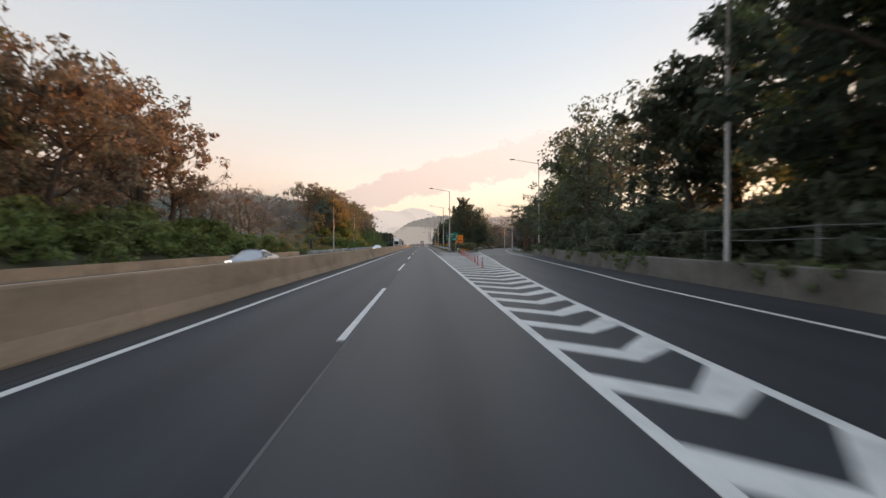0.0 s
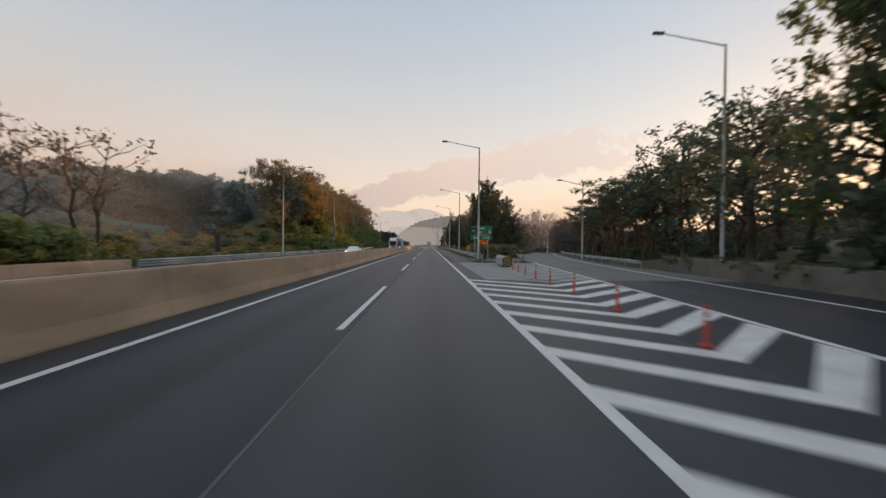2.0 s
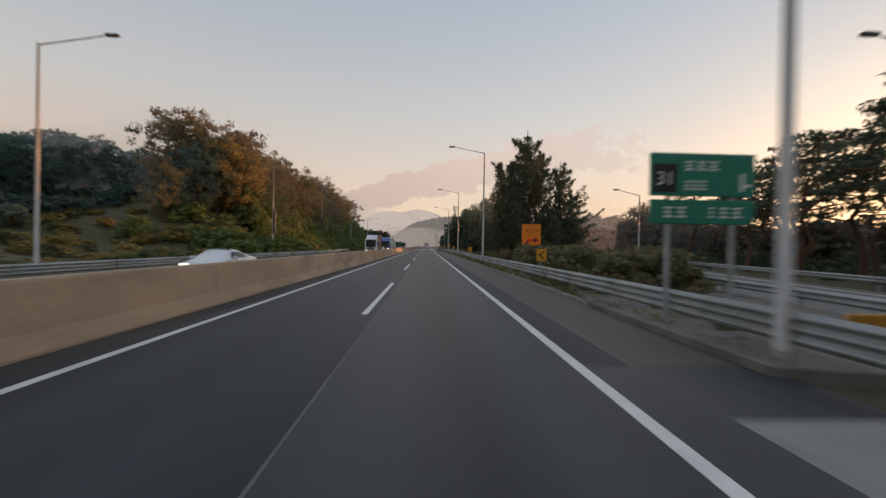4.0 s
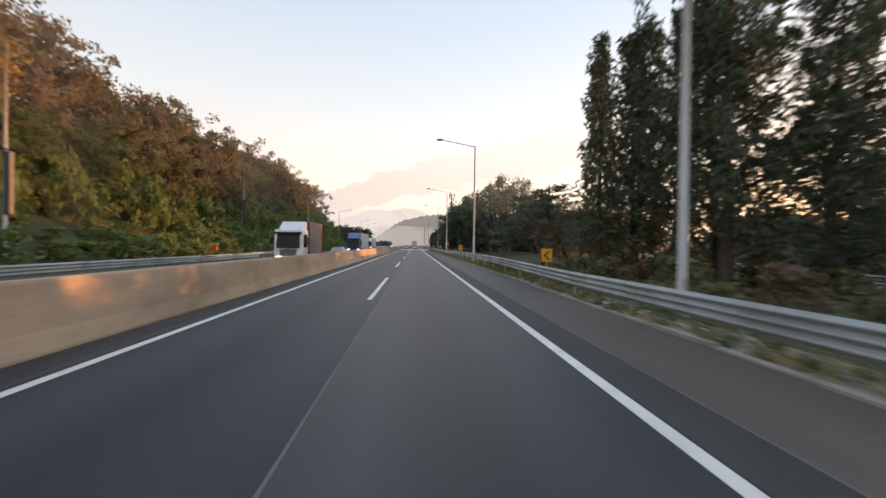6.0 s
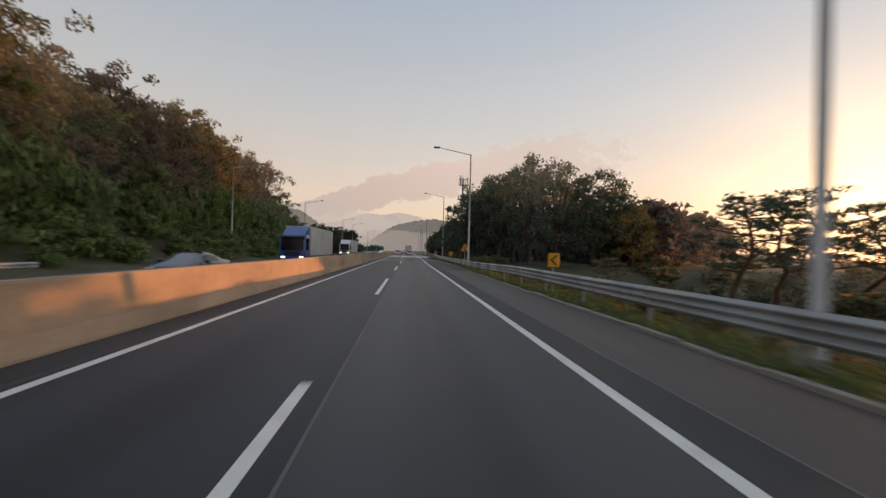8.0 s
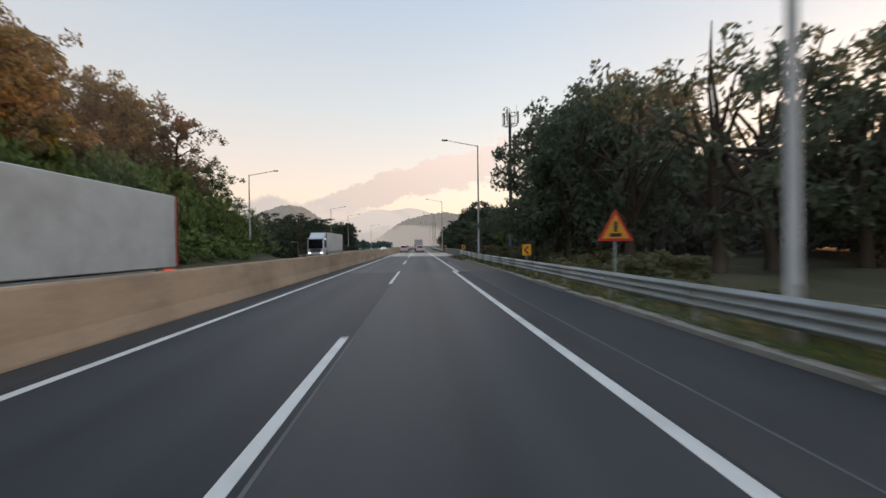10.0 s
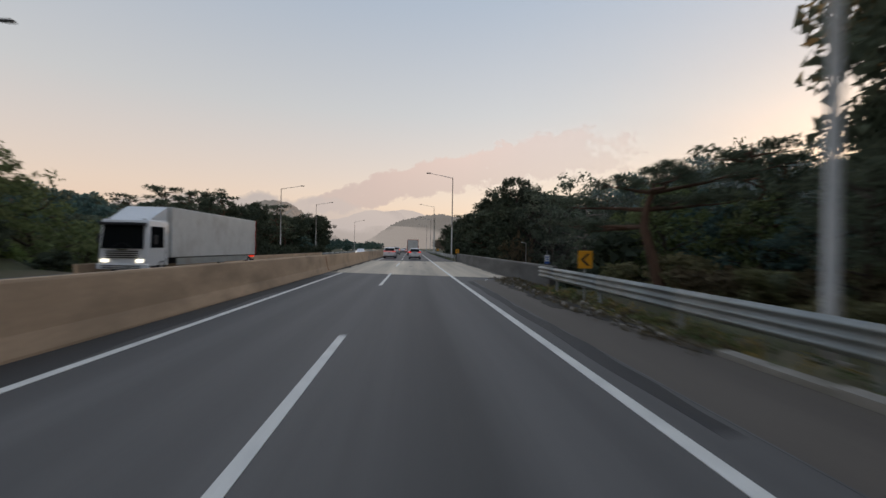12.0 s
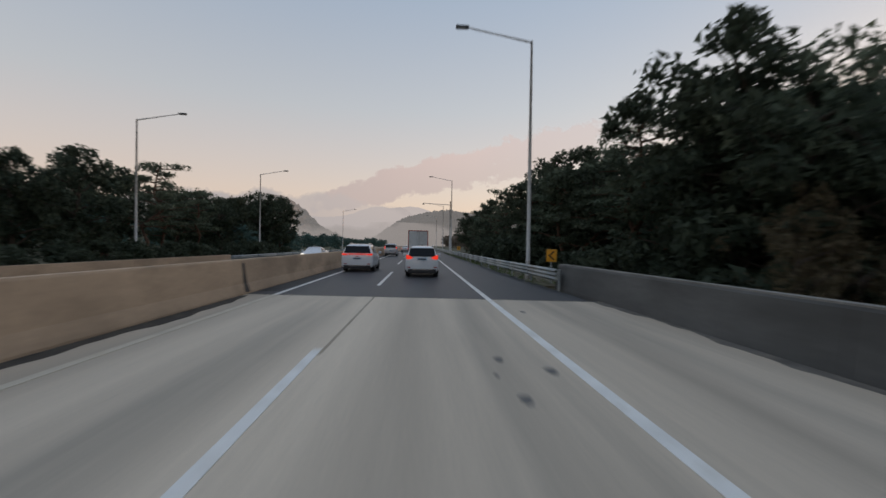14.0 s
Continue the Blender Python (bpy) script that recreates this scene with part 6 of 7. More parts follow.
for x, z in dots:
    ob = part("bulb", bulb, LED_RED, board)
    ob.location = (x, 0, z)
for x in (-0.45, 0.05, 0.5):
    bars(board, ((x - 0.14, x + 0.14, 3.7, 3.74), (x - 0.14, x + 0.1, 3.56, 3.6), (x - 0.14, x + 0.14, 3.42, 3.46), (x + 0.1, x + 0.14, 3.46, 3.7)), SIGN_RED, -0.045)

warning = thing("warning_sign", pose(6.5, 203.5, 0), "triangular yellow warning sign with a red border", "road sign")
part("post", tube([(0, 0.06, -0.3), (0, 0.06, 2.6)], 0.045, 8), STEEL, warning)


def triangle(r, y0, y1, z):
    tri = [(r * math.sin(a), z + r * math.cos(a)) for a in (0, 2.0944, 4.18879)]
    return [(x, y0, h) for x, h in tri] + [(x, y1, h) for x, h in tri], [(0, 2, 1), (3, 4, 5), (0, 1, 4, 3), (1, 2, 5, 4), (2, 0, 3, 5)]


part("border", triangle(0.72, -0.01, 0.02, 2.15), SIGN_RED, warning, "red border")
part("panel", triangle(0.55, -0.018, 0.0, 2.15), SIGN_YELLOW, warning)
bars(warning, ((-0.06, 0.06, 2.1, 2.45), (-0.2, 0.2, 1.93, 2.05)), SIGN_BLACK, -0.019)
plate = thing("small_sign", pose(5.95, 248.4, 0), "small white and blue plate at the parapet's end", "road sign")
part("post", tube([(0, 0.03, 0.9), (0, 0.03, 1.75)], 0.02, 8), STEEL, plate)
part("panel", soft_box(-0.12, 0.12, -0.01, 0.01, 1.12, 1.52, 0.008, 1), SIGN_WHITE, plate)
bars(plate, ((-0.12, 0.12, 1.12, 1.22), (-0.08, 0.08, 1.3, 1.34), (-0.08, 0.08, 1.4, 1.44)), SIGN_BLUE, -0.012)

# ---- gore: delineators, crash cushion ----
first = None
for k, y in enumerate([30.8 + 4.08 * i for i in range(7)] + [59.0, 62.2, 65.2, 67.9, 70.4]):
    x = GORE_LEFT + 0.535 * (gore_right(y + 1.5) - GORE_LEFT)
    if first is None:
        first = thing("delineator_post", pose(x, y, 0), "flexible red plastic delineator post on the gore", "delineator", "delineator posts")
        part("foot", tube([(0, 0, 0), (0, 0, 0.03), (0, 0, 0.06)], [0.12, 0.11, 0.05], 14), POST_RED, first)
        part("tube", tube([(0, 0, 0.05), (0, 0, 0.74), (0, 0, 0.76)], [0.042, 0.04, 0.02], 12), POST_RED, first, "", True)
        for z in (0.48, 0.62):
            part("reflector_band", tube([(0, 0, z), (0, 0, z + 0.06)], 0.044, 12), SIGN_WHITE, first, "pale reflective band")
    else:
        copy_thing(first, pose(x, y, 0, 0, 0, 37 * k))

cushion = thing("crash_cushion", pose(6.45, 73.4, 0.006, 0, 0, -2.6), "low ribbed steel crash cushion with a striped arched nose", "crash cushion")
for k in range(4):
    y0 = 0.32 + 1.25 * k
    for side in (-1, 1):
        rib = [(side * (0.33 + 0.01 * (3 - k) + a), u + 0.12) for a, u in rail_profile(3, 0.52, 0.05)]
        V = [(x, y, z) for y in (y0, y0 + 1.3) for x, z in rib]
        n = len(rib)
        part("side_panel", (V, [(i, i + 1, n + i + 1, n + i) for i in range(n - 1)]), STEEL, cushion)
arch = [(0.37 * math.cos(a), 0.64 + 0.24 * math.sin(a)) for a in [math.pi * i / 12 for i in range(13)]]
n = len(arch)
for k in range(3):
    y0 = 0.3 + 1.68 * k
    V = [(x, y, z) for y in (y0, y0 + 1.66) for x, z in arch] + [(x, y, z - 0.03) for y in (y0, y0 + 1.66) for x, z in arch]
    F = [(i, i + 1, n + i + 1, n + i) for i in range(n - 1)] + [(2 * n + i, 3 * n + i, 3 * n + i + 1, 2 * n + i + 1) for i in range(n - 1)] + [(i, n * 2 + i, n * 2 + i + 1, i + 1) for i in range(n - 1)]
    part("cover", (V, F), COVER, cushion, "pale weathered rounded cover", True)
nose_out = [(-0.27, 0.03), (-0.30, 0.14), (-0.37, 0.22)] + arch[::-1] + [(0.37, 0.22), (0.30, 0.14), (0.27, 0.03)]
m_ = len(nose_out)
V = [(x, 0.3, z) for x, z in nose_out] + [(x * 0.98, 0.0, z) for x, z in nose_out]
part("nose", (V, [tuple(range(m_)), tuple(range(m_, 2 * m_))[::-1]] + [(i, (i + 1) % m_, m_ + (i + 1) % m_, m_ + i) for i in range(m_)]), SIGN_BLACK, cushion, "black and yellow striped nose")
for k in range(4):
    z = 0.06 + 0.185 * k
    h = 0.34 if k < 3 else 0.28
    V = [(-h, z), (0, z + 0.17), (h, z), (h, z + 0.085), (0, z + 0.255), (-h, z + 0.085)]
    V = [(x * (0.85 if k == 0 else 1), -0.006, min(zz, 0.86 - abs(x) * 0.35)) for x, zz in V] + [(x * (0.85 if k == 0 else 1), 0.01, min(zz, 0.86 - abs(x) * 0.35)) for x, zz in V]
    part("nose_stripe", (V, [(0, 1, 4, 5), (1, 2, 3, 4)]), CUSHION_YELLOW, cushion, "faded yellow stripe")
part("foot_plate", box(-0.27, 0.27, -0.05, 0.3, 0.0, 0.05), STEEL, cushion)
part("ground_rail", joined(box(-0.15, -0.08, 0.3, 5.3, 0, 0.06), box(0.08, 0.15, 0.3, 5.3, 0, 0.06)), DARK_STEEL, cushion)
board2 = thing("hazard_board", pose(8.3, 85.2, 0.14), "low striped hazard board on the gore island", "hazard board")
part("panel", soft_box(-0.75, 0.75, -0.02, 0.02, 0.15, 0.5, 0.015, 1), SIGN_YELLOW, board2)
for k in range(5):
    x = -0.62 + 0.3 * k
    part("stripe", ([(x - 0.1, -0.024, 0.17), (x + 0.03, -0.024, 0.17), (x + 0.13, -0.024, 0.48), (x, -0.024, 0.48)], [(0, 1, 2, 3)]), SIGN_BLACK, board2)
for x in (-0.5, 0.5):
    part("leg", box(x - 0.03, x + 0.03, 0.02, 0.06, 0, 0.4), STEEL, board2)
scatter(40, ["shrub", "dry_shrub"], 5.9, 9.4, 86, 95, 14, 0.5, 0.9, "weeds on the gore island", 1.2)

# wire fence above the ramp wall
fence = thing("wire_fence", pose(0, 0, 0), "slack steel wire fence on thin posts above the wall", "fence")
fence_x = lambda y: wall_line(y) + 1.3
for k in range(13):
    y = -22 + 6 * k
    z = gz(fence_x(y), y)
    part("post", tube([(fence_x(y), y, z - 0.2), (fence_x(y), y, 2.4)], 0.03, 6), STEEL, fence)
for z in (2.34, 1.9):
    pts = [(fence_x(-22 + 1.5 * i), -22 + 1.5 * i, z - 0.05 * math.sin(math.pi * ((i % 4) / 4))) for i in range(49)]
    part("wire", tube(pts, 0.012, 4, False), STEEL, fence)
far_fence = thing("field_fence", pose(-52, 103, gz(-52, 103), 0, 8.3, 0), "low blue-green mesh fence across the sloping field", "fence")
part("mesh_panel", box(-13, 13, -0.03, 0.03, 0.6, 1.7), surface("blue_green_mesh", (0.09, 0.26, 0.22), 0.7, amount=0.2), far_fence)
for k in range(7):
    part("post", tube([(-12 + 4 * k, 0.06, -1.2), (-12 + 4 * k, 0.06, 1.8)], 0.04, 6), STEEL, far_fence)

# ---- vehicles ----
WHEELS = {}


def wheel_meshes(r, w):
    if (r, w) not in WHEELS:
        n = 24
        ring = [(-w / 2, r * 0.66), (-w / 2, r * 0.93), (-w / 2 + 0.03, r), (w / 2 - 0.03, r), (w / 2, r * 0.93), (w / 2, r * 0.66)]
        V = [(x, q * math.cos(2 * math.pi * k / n), q * math.sin(2 * math.pi * k / n)) for k in range(n) for x, q in ring]
        m = len(ring)
        F = [(k * m + i, k * m + i + 1, ((k + 1) % n) * m + i + 1, ((k + 1) % n) * m + i) for k in range(n) for i in range(m - 1)]
        tyre = mesh_of("tyre", V, F, RUBBER, True)
        spokes = []
        for k in range(5):
            a = 2 * math.pi * k / 5
            c, s = math.cos(a), math.sin(a)
            spokes.append(([(sx * (w / 2 - 0.03), q * c - t * s, q * s + t * c) for sx in (-1, 1) for q in (0.04, r * 0.64) for t in (-0.04, 0.04)],
                           [(0, 1, 3, 2), (4, 6, 7, 5), (0, 4, 5, 1), (2, 3, 7, 6), (0, 2, 6, 4), (1, 5, 7, 3)]))
        barrel = tube([(-w / 2 + 0.05, 0, 0), (w / 2 - 0.05, 0, 0)], r * 0.66, 20)
        rim = mesh_of("rim", *joined(*spokes, tube([(-w / 2 + 0.02, 0, 0), (w / 2 - 0.02, 0, 0)], 0.06, 10)), ALLOY)
        WHEELS[(r, w)] = (tyre, rim, mesh_of("hub", *barrel, PLASTIC))
    return WHEELS[(r, w)]


def wheel(parent, x, y, r, w=0.22):
    tyre, rim, hub = wheel_meshes(r, w)
    ob = part("wheel", hub, None, parent)
    ob.location = (x, y, r)
    part("tyre", tyre, None, ob)
    part("rim", rim, None, ob)


def loft(stations):
    V, F = [], []
    for y, zb, belt, roof, hw, hr in stations:
        half = [(hw * 0.9, zb), (hw * 0.985, zb + 0.1), (hw, zb + 0.55 * (belt - zb)), (hw * 0.965, belt), (hr, roof - 0.08 * min(1, (roof - belt) * 3)), (hr * 0.8, roof - 0.015), (hr * 0.4, roof)]
        ring = half + [(-x, z) for x, z in half[::-1]]
        V += [(x, y, z) for x, z in ring]
    m = 14
    for i in range(len(stations) - 1):
        F += [(i * m + k, i * m + (k + 1) % m, (i + 1) * m + (k + 1) % m, (i + 1) * m + k) for k in range(m)]
    F += [tuple(range(m))[::-1], tuple(range((len(stations) - 1) * m, len(stations) * m))]
    return V, F


def side_window(stations, y0, y1, side, lo=0.12, hi=0.86, n=6):
    def at(y, u):
        ys = [s[0] for s in stations]
        belt, roof, hw, hr = [float(np.interp(y, ys, [s[k] for s in stations])) for k in (2, 3, 4, 5)]
        top = roof - 0.08 * min(1, (roof - belt) * 3)
        return (side * (hw * 0.965 + (hr - hw * 0.965) * u + 0.012), y, belt + (top - belt) * u)
    ys = [y0 + (y1 - y0) * i / n for i in range(n + 1)]
    V = [at(y, lo) for y in ys] + [at(y, hi) for y in ys]
    F = [(i, i + 1, n + 2 + i, n + 1 + i) for i in range(n)]
    return V, F if side > 0 else [f[::-1] for f in F]


def pane(low, high, half_low, half_high, bulge=0.012, n=8):
    """A slightly bowed pane across a car from (y, z) low to (y, z) high."""
    V = []
    for (y, z), h in ((low, half_low), (high, half_high)):
        V += [(h * (2 * i / n - 1), y + bulge * (abs(2 * i / n - 1) ** 2) * (1 if y < 0 else -1), z) for i in range(n + 1)]
    return V, [(i, i + 1, n + 2 + i, n + 1 + i) for i in range(n)]


SUV = [(-2.50, 0.46, 0.92, 0.95, 0.88, 0.80), (-2.47, 0.33, 1.08, 1.12, 0.97, 0.86), (-2.41, 0.29, 1.15, 1.24, 0.985, 0.84), (-2.22, 0.28, 1.17, 1.64, 0.99, 0.74),
       (-2.05, 0.28, 1.17, 1.72, 0.99, 0.73), (-1.2, 0.28, 1.15, 1.77, 0.995, 0.74), (0.0, 0.28, 1.12, 1.76, 0.995, 0.73), (0.55, 0.28, 1.10, 1.70, 0.99, 0.70),
       (1.3, 0.28, 1.07, 1.16, 0.985, 0.82), (2.0, 0.28, 1.0, 1.07, 0.97, 0.78), (2.4, 0.3, 0.86, 0.93, 0.91, 0.7), (2.5, 0.4, 0.68, 0.74, 0.82, 0.6)]
CROSSOVER = [(-2.08, 0.45, 0.86, 0.9, 0.80, 0.72), (-2.05, 0.33, 1.0, 1.05, 0.88, 0.78), (-1.98, 0.28, 1.06, 1.14, 0.9, 0.78), (-1.72, 0.27, 1.08, 1.5, 0.91, 0.66),
             (-1.45, 0.27, 1.07, 1.585, 0.91, 0.65), (-0.5, 0.26, 1.04, 1.62, 0.91, 0.66), (0.3, 0.26, 1.0, 1.57, 0.91, 0.64), (1.15, 0.26, 0.98, 1.08, 0.9, 0.74),
             (1.7, 0.27, 0.9, 0.97, 0.87, 0.7), (2.0, 0.3, 0.76, 0.82, 0.8, 0.6), (2.08, 0.4, 0.62, 0.66, 0.72, 0.5)]
VAN = [(-2.55, 0.46, 0.95, 0.98, 0.88, 0.82), (-2.52, 0.33, 1.1, 1.14, 0.95, 0.86), (-2.48, 0.29, 1.18, 1.3, 0.96, 0.84), (-2.38, 0.28, 1.2, 1.78, 0.96, 0.78), (-2.2, 0.28, 1.2, 1.88, 0.96, 0.78),
       (0.2, 0.28, 1.15, 1.92, 0.96, 0.78), (0.9, 0.28, 1.12, 1.8, 0.96, 0.75), (1.75, 0.28, 1.08, 1.18, 0.95, 0.8), (2.3, 0.3, 0.95, 1.02, 0.9, 0.7), (2.55, 0.4, 0.7, 0.76, 0.82, 0.6)]
SEDAN = [(-2.35, 0.45, 0.82, 0.86, 0.8, 0.7), (-2.3, 0.32, 0.95, 1.0, 0.88, 0.76), (-1.9, 0.27, 1.0, 1.06, 0.91, 0.74), (-1.45, 0.27, 1.0, 1.12, 0.92, 0.72), (-0.75, 0.26, 0.98, 1.4, 0.92, 0.6),
         (0.0, 0.26, 0.96, 1.46, 0.92, 0.6), (0.4, 0.26, 0.95, 1.42, 0.92, 0.6), (1.2, 0.26, 0.92, 1.0, 0.91, 0.72), (2.0, 0.28, 0.8, 0.86, 0.87, 0.66), (2.3, 0.34, 0.66, 0.7, 0.8, 0.55)]


def lamp_wedge(side, x, z, w, h, y, bite):
    """A tail lamp that narrows towards the middle of the car."""
    outline = [(x + w / 2, z + h / 2), (x + w * 0.1, z + h * 0.42), (x - w / 2, z - h * 0.02), (x - w * 0.42, z - h * bite), (x + w * 0.2, z - h * 0.5), (x + w / 2, z - h * 0.42)]
    n = len(outline)
    V = [(side * a, y - 0.03 + 0.5 * max(0, a - x) ** 2, c) for a, c in outline] + [(side * a, y + 0.14, c) for a, c in outline]
    return V, [tuple(range(n)), tuple(range(n, 2 * n))[::-1]] + [(i, n + i, n + (i + 1) % n, (i + 1) % n) for i in range(n)]


def car(name, m, label, stations, paint, rear_glass, tail, wheels, glass_span, category="car", rails=False, bar=False, front_lit=False, wedge=0.0, plate_z=0.84, skirt=0.5):
    ob = thing(name, m, label, category, "cars on the road")
    y_rear, y_front = stations[0][0], stations[-1][0]
    part("body", loft(stations), paint, ob, "", True)
    low, high, hl, hh = rear_glass
    glass = part("rear_window", pane(low, high, hl, hh), GLASS, ob, "dark tinted glass")
    part("wiper", tube([(0, low[0] - 0.02, low[1] + 0.02), (0.3, low[0] - 0.01, low[1] + 0.09)], 0.012, 5), PLASTIC, glass)
    for side in (-1, 1):
        part("side_window", side_window(stations, glass_span[0], glass_span[1], side), GLASS, ob, "dark tinted glass")
        x, z, w, h, y = tail
        lamp = part("tail_lamp", lamp_wedge(side, x, z, w, h, y, wedge) if wedge else soft_box(side * x - w / 2, side * x + w / 2, y - 0.03, y + 0.14, z - h / 2, z + h / 2, 0.03), TAIL, ob, "glowing red tail lamp")
        part("reflector", box(side * 0.72 - 0.09, side * 0.72 + 0.09, y_rear - 0.012, y_rear + 0.05, skirt + 0.05, skirt + 0.1), RED_LENS, ob, "red reflector")
        hw = stations[4][4]
        part("mirror", soft_box(side * (hw + 0.12) - 0.1, side * (hw + 0.12) + 0.1, glass_span[1] - 0.1, glass_span[1] + 0.05, stations[4][2] - 0.06, stations[4][2] + 0.12, 0.04), paint, ob)
        part("arch_trim", box(side * hw - 0.03, side * hw + 0.012, wheels[0] - 0.6, wheels[1] + 0.6, 0.24, 0.36), PLASTIC, ob)
        part("door_handle", soft_box(side * hw - 0.01, side * hw + 0.025, -0.5, -0.28, stations[4][2] - 0.12, stations[4][2] - 0.09, 0.01, 1), CHROME, ob)
        part("head_lamp", soft_box(side * 0.62 - 0.2, side * 0.62 + 0.2, y_front - 0.3, y_front - 0.07, 0.66, 0.78, 0.03), HEAD if front_lit else LENS, ob)
        if rails:
            top = stations[5][3]
            part("roof_rail", tube([(side * 0.62, -1.9 * abs(y_rear) / 2.5, top - 0.06), (side * 0.62, -1.5 * abs(y_rear) / 2.5, top + 0.03), (side * 0.62, 0.1, top + 0.03), (side * 0.62, 0.4, top - 0.06)], 0.02, 6), CHROME, ob, "roof rail")
        for y in wheels[:2]:
            wheel(ob, side * (hw - 0.115), y, wheels[2])
    if bar:
        part("light_bar", soft_box(-tail[0], tail[0], tail[4] - 0.035, tail[4] + 0.05, tail[1] + 0.0, tail[1] + 0.03, 0.01, 1), TAIL, ob, "glowing red light bar")
    part("bumper", soft_box(-stations[1][4] * 0.87, stations[1][4] * 0.87, y_rear - 0.008, y_rear + 0.2, 0.2, skirt, 0.04), PLASTIC, ob, "black lower bumper")
    part("bumper_trim", box(-0.55, 0.55, y_rear - 0.02, y_rear - 0.004, skirt - 0.06, skirt - 0.02), CHROME, ob)
    py = y_rear - 0.015
    plate_ob = part("number_plate", soft_box(-0.26, 0.26, py - 0.012, py + 0.03, plate_z - 0.06, plate_z + 0.06, 0.01, 1), PLATE, ob)
    part("plate_bar", box(-0.2, 0.2, py - 0.016, py - 0.012, plate_z - 0.025, plate_z + 0.025), SIGN_BLACK, plate_ob)
    part("badge", soft_box(-0.07, 0.07, py - 0.014, py + 0.02, 0.955, 0.99, 0.01, 1), CHROME, ob)
    part("antenna", box(-0.02, 0.02, stations[5][0], stations[5][0] + 0.15, stations[5][3] - 0.01, stations[5][3] + 0.06), PLASTIC, ob)
    part("windscreen", pane((stations[-4][0] - 0.02, stations[-4][3] + 0.03), (stations[-5][0] + 0.06, stations[-5][3] - 0.06), stations[-4][5] * 0.95, stations[-5][5] * 0.95), GLASS, ob, "windscreen")
    return ob


car("suv", pose(-4.1, 299.6, 0), "white three-row sport utility car with lit tail lamps", SUV, WHITE_PAINT, ((-2.47, 1.2), (-2.275, 1.63), 0.84, 0.70), (0.78, 1.12, 0.34, 0.11, -2.5), (-1.45, 1.5, 0.37), (-1.95, 0.9), "car", True, True, False, 0.35, 0.86, 0.44)
car("crossover", pose(-0.04, 295.4, 0) @ Matrix.Diagonal((1, 1, 1.06, 1)), "silvery white compact crossover with lit red tail lamps", CROSSOVER, WHITE_PAINT, ((-2.075, 1.07), (-1.80, 1.5), 0.74, 0.64), (0.69, 1.03, 0.36, 0.23, -2.06), (-1.25, 1.3, 0.34), (-1.55, 0.75), "car", True, False, False, 0.3, 0.94, 0.44)
car("minivan", pose(-4.6, 337, 0), "silver minivan driving ahead in the fast lane", VAN, SILVER_PAINT, ((-2.5, 1.28), (-2.41, 1.74), 0.78, 0.72), (0.86, 1.25, 0.13, 0.45, -2.5), (-1.5, 1.6, 0.34), (-2.1, 1.4), "van")
car("sedan", pose(-3.7, 372, 0), "red-lit silver sedan far ahead in the fast lane", SEDAN, SILVER_PAINT, ((-1.4, 1.12), (-0.85, 1.37), 0.62, 0.54), (0.68, 0.86, 0.3, 0.1, -2.33), (-1.4, 1.4, 0.32), (-1.0, 0.75))
car("hatchback", pose(-3.7, 395, 0), "white hatchback far ahead in the fast lane", CROSSOVER, WHITE_PAINT, ((-2.075, 1.07), (-1.80, 1.5), 0.74, 0.64), (0.70, 1.0, 0.32, 0.16, -2.06), (-1.25, 1.3, 0.34), (-1.55, 0.75))
car("sedan", pose(-11, 28.5, 0, 0, 0, 180), "silver sedan coming along the oncoming carriageway", SEDAN, SILVER_PAINT, ((-1.4, 1.12), (-0.85, 1.37), 0.62, 0.54), (0.68, 0.86, 0.3, 0.1, -2.33), (-1.4, 1.4, 0.32), (-1.0, 0.75), "car", False, False, True)
car("sedan", pose(-10.6, 99.5, 0, 0, 0, 180), "pale sedan with its headlamps on in the oncoming lanes", SEDAN, WHITE_PAINT, ((-1.4, 1.12), (-0.85, 1.37), 0.62, 0.54), (0.68, 0.86, 0.3, 0.1, -2.33), (-1.4, 1.4, 0.32), (-1.0, 0.75), "car", False, False, True)
car("sedan", pose(-10.6, 172.5, 0, 0, 0, 180), "dark grey sedan on the oncoming carriageway", SEDAN, DARK_PAINT, ((-1.4, 1.12), (-0.85, 1.37), 0.62, 0.54), (0.68, 0.86, 0.3, 0.1, -2.33), (-1.4, 1.4, 0.32), (-1.0, 0.75))
car("sedan", pose(-10.6, 313, 0, 0, 0, 180), "white sedan on the oncoming carriageway", SEDAN, WHITE_PAINT, ((-1.4, 1.12), (-0.85, 1.37), 0.62, 0.54), (0.68, 0.86, 0.3, 0.1, -2.33), (-1.4, 1.4, 0.32), (-1.0, 0.75), "car", False, False, True)


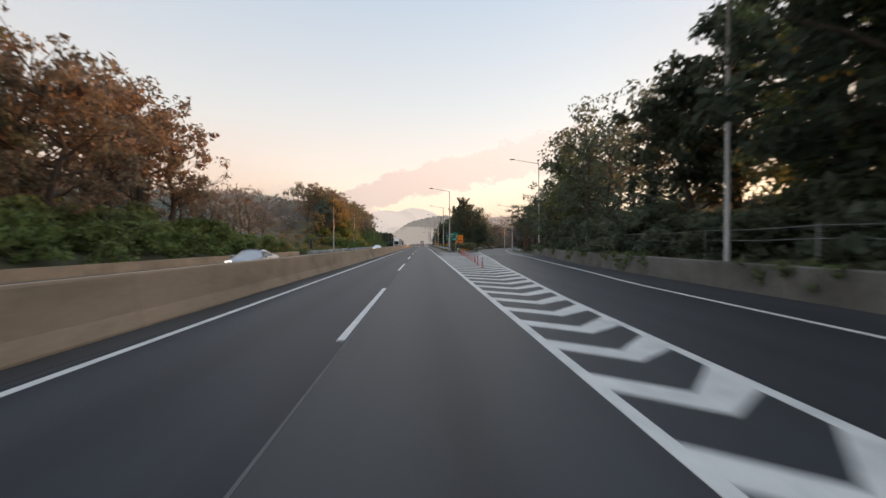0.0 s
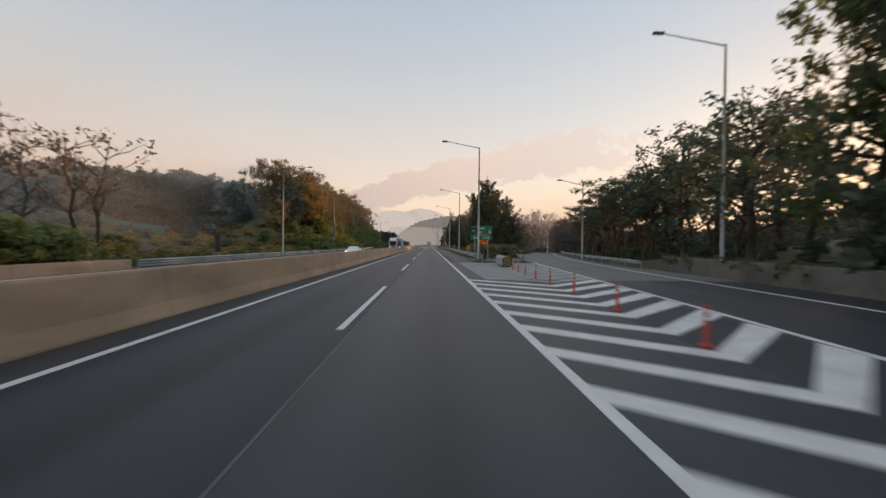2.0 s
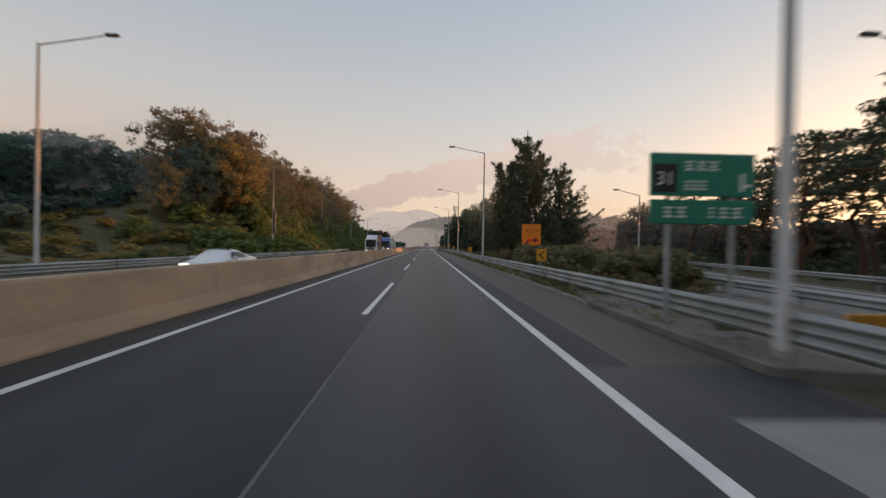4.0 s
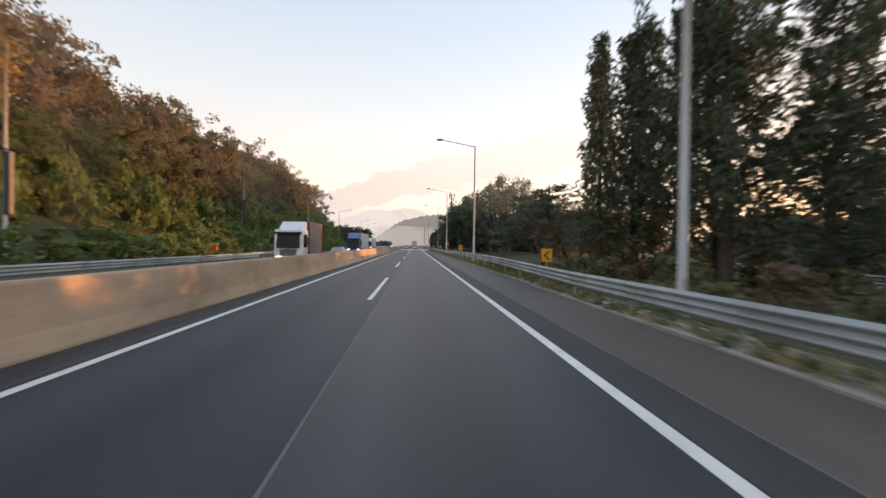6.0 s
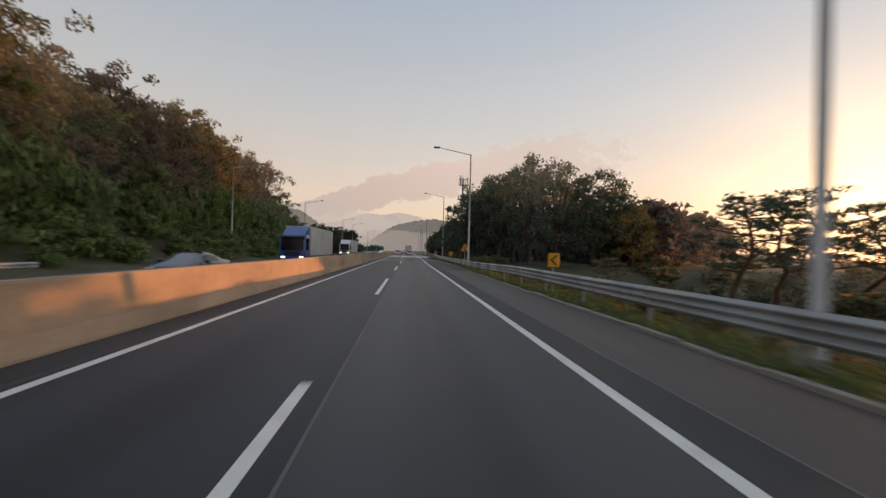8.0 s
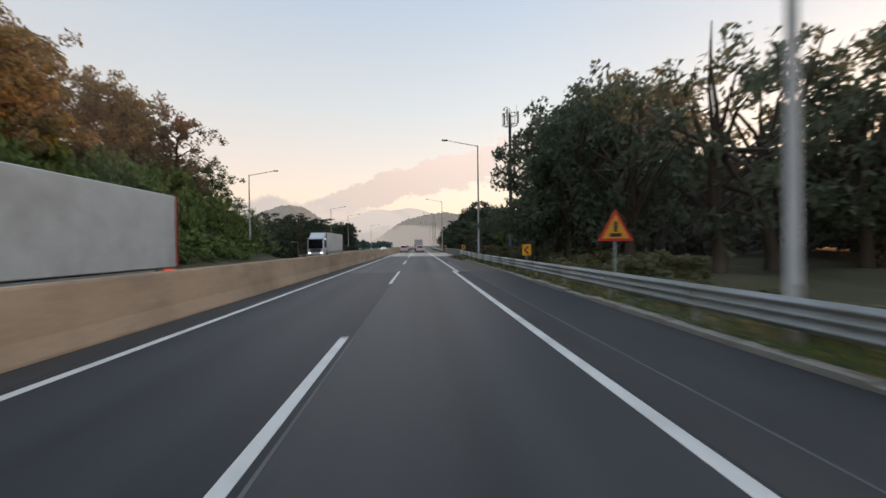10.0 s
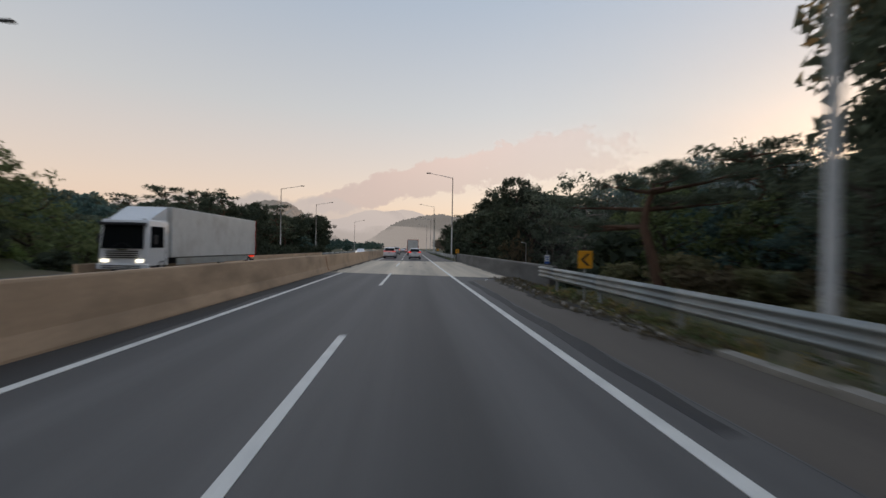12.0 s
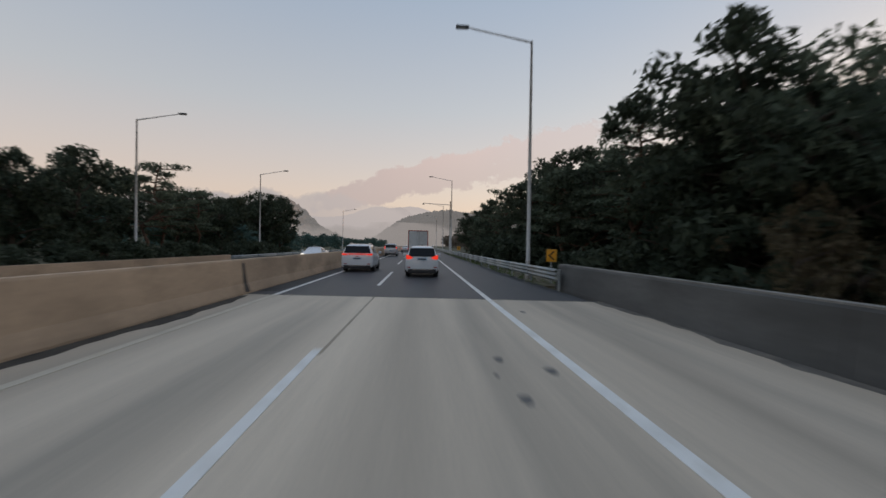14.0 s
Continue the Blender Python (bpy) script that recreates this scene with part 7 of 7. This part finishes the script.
def truck(m, label, length, height, cab_paint, box_material, width=2.4, cab=2.0, roof_fairing=True):
    """A cab-over truck with a box body; its front is at +y."""
    t = thing("box_truck", m, label, "truck", "trucks on the road")
    h = width / 2
    y0, y1 = -length / 2, length / 2 - cab - 0.25
    body = part("cargo_box", soft_box(-h, h, y0, y1, 0.95, height, 0.03, 1), box_material, t)
    for side in (-1, 1):
        door = part("rear_door", soft_box(side * h / 2 - h / 2 + 0.05, side * h / 2 + h / 2 - 0.05, y0 - 0.03, y0 + 0.01, 1.05, height - 0.1, 0.012, 1), box_material, t, "tall rear door")
        part("lock_rod", tube([(side * 0.14, y0 - 0.05, 1.0), (side * 0.14, y0 - 0.05, height - 0.12)], 0.02, 6), STEEL, door)
        part("hinge", joined(*[box(side * (h - 0.08) - 0.04, side * (h - 0.08) + 0.04, y0 - 0.045, y0 - 0.02, z, z + 0.1) for z in (1.2, height * 0.6, height - 0.4)]), STEEL, door)
        part("tail_lamp", soft_box(side * (h - 0.3) - 0.2, side * (h - 0.3) + 0.2, y0 - 0.02, y0 + 0.08, 0.72, 0.86, 0.02, 1), TAIL, t, "red tail lamp")
        part("edge_frame", box(side * h - 0.04, side * h + 0.04, y0 - 0.045, y0 + 0.05, 0.9, height + 0.02), RED_LENS, t)
        part("side_skirt", box(side * (h - 0.06) - 0.02, side * (h - 0.06) + 0.02, y0 + 1.4, y1 - 0.6, 0.5, 0.9), STEEL, t)
        for y in (y0 + 1.3, y1 + 0.9):
            wheel(t, side * (h - 0.17), y, 0.42, 0.28)
        part("mirror", soft_box(side * (h + 0.18) - 0.06, side * (h + 0.18) + 0.06, length / 2 - 0.5, length / 2 - 0.3, 1.7, 2.2, 0.03, 1), PLASTIC, t)
        part("head_lamp", soft_box(side * (h - 0.38) - 0.2, side * (h - 0.38) + 0.2, length / 2 - 0.06, length / 2 + 0.02, 0.72, 0.9, 0.03, 1), HEAD, t)
    part("top_frame", box(-h, h, y0 - 0.045, y0 + 0.04, height - 0.08, height + 0.02), RED_LENS, t, "dark red door frame")
    part("chassis", box(-0.45, 0.45, y0, length / 2 - 0.3, 0.55, 0.95), DARK_STEEL, t)
    part("underrun_bar", box(-h + 0.1, h - 0.1, y0 - 0.02, y0 + 0.08, 0.42, 0.56), DARK_STEEL, t)
    yc = length / 2
    ch = min(height - 0.25, 3.0 if height > 3.7 else 2.75)
    bm = soft_box(-h + 0.03, h - 0.03, yc - cab, yc, 0.5, ch, 0.1, 3)
    for v in bm.verts:
        if v.co.y > yc - cab / 2 and v.co.z > 1.5:
            v.co.y -= 0.16 * (v.co.z - 1.5)
    part("cab", bm, cab_paint, t, "cab", True)
    part("windscreen", ([(-h + 0.2, yc + 0.005, 1.45), (h - 0.2, yc + 0.005, 1.45), (h - 0.25, yc - 0.135, ch - 0.3), (-h + 0.25, yc - 0.135, ch - 0.3)], [(0, 1, 2, 3)]), GLASS, t, "dark windscreen")
    for side in (-1, 1):
        part("side_window", box(side * (h - 0.03) - 0.006, side * (h - 0.03) + 0.006, yc - cab * 0.75, yc - 0.35, 1.5, ch - 0.35), GLASS, t)
    part("grille", joined(*[box(-h + 0.45, h - 0.45, yc, yc + 0.02, z, z + 0.06) for z in (0.95, 1.06, 1.17, 1.28)]), PLASTIC, t)
    part("bumper", soft_box(-h, h, yc - 0.25, yc + 0.06, 0.36, 0.66, 0.05), cab_paint, t)
    part("bumper_grille", joined(*[box(-h + 0.3, h - 0.3, yc + 0.055, yc + 0.075, z, z + 0.05) for z in (0.42, 0.52)]), PLASTIC, t)
    part("sun_visor", soft_box(-h + 0.12, h - 0.12, yc - 0.2, yc + 0.12, ch - 0.32, ch - 0.18, 0.04), PLASTIC, t, "dark sun visor")
    part("badge", box(-0.25, 0.25, yc + 0.0, yc + 0.02, 1.36, 1.42), CHROME, t)
    for side in (-1, 1):
        part("wiper", tube([(side * 0.55, yc + 0.02, 1.47), (side * 0.1, yc - 0.02, 1.75)], 0.012, 5), PLASTIC, t)
        part("step", box(side * (h - 0.05) - 0.04, side * (h - 0.05) + 0.04, yc - 1.2, yc - 0.5, 0.42, 0.5), PLASTIC, t)
        part("marker_lamp", box(side * (h - 0.35) - 0.06, side * (h - 0.35) + 0.06, yc - 0.38, yc - 0.28, ch, ch + 0.05), LENS, t)
        part("door_line", box(side * (h - 0.03) - 0.004, side * (h - 0.03) + 0.004, yc - cab * 0.85, yc - cab * 0.85 + 0.03, 0.7, ch - 0.3), PLASTIC, t)
    if roof_fairing and height > ch + 0.15:
        V = [(-h + 0.2, yc - 0.5, ch), (h - 0.2, yc - 0.5, ch), (h - 0.15, yc - cab, height - 0.05), (-h + 0.15, yc - cab, height - 0.05), (-h + 0.15, yc - cab, ch), (h - 0.15, yc - cab, ch)]
        part("roof_fairing", (V, [(0, 1, 2, 3), (0, 3, 4), (1, 5, 2), (2, 5, 4, 3)]), cab_paint, t)
    return t


truck(pose(-0.4, 327, 0), "white box truck with two tall rear doors", 8.4, 3.55, WHITE_PAINT, BOX_WHITE)
truck(pose(-9.0, 147.3, 0, 0, 0, 180), "small white cabbed truck with a tall dark cargo box", 6.0, 3.4, WHITE_PAINT, BOX_DARK, 2.0, 1.7)
truck(pose(-11.6, 200.5, 0, 0, 0, 180), "blue cabbed lorry with a long pale cargo box", 14.5, 3.9, BLUE_PAINT, BOX_WHITE, 2.5)
truck(pose(-15.4, 259.6, 0, 0, 0, 180), "long white lorry with a dark windscreen in the oncoming lanes", 15, 3.85, WHITE_PAINT, BOX_WHITE, 2.5)
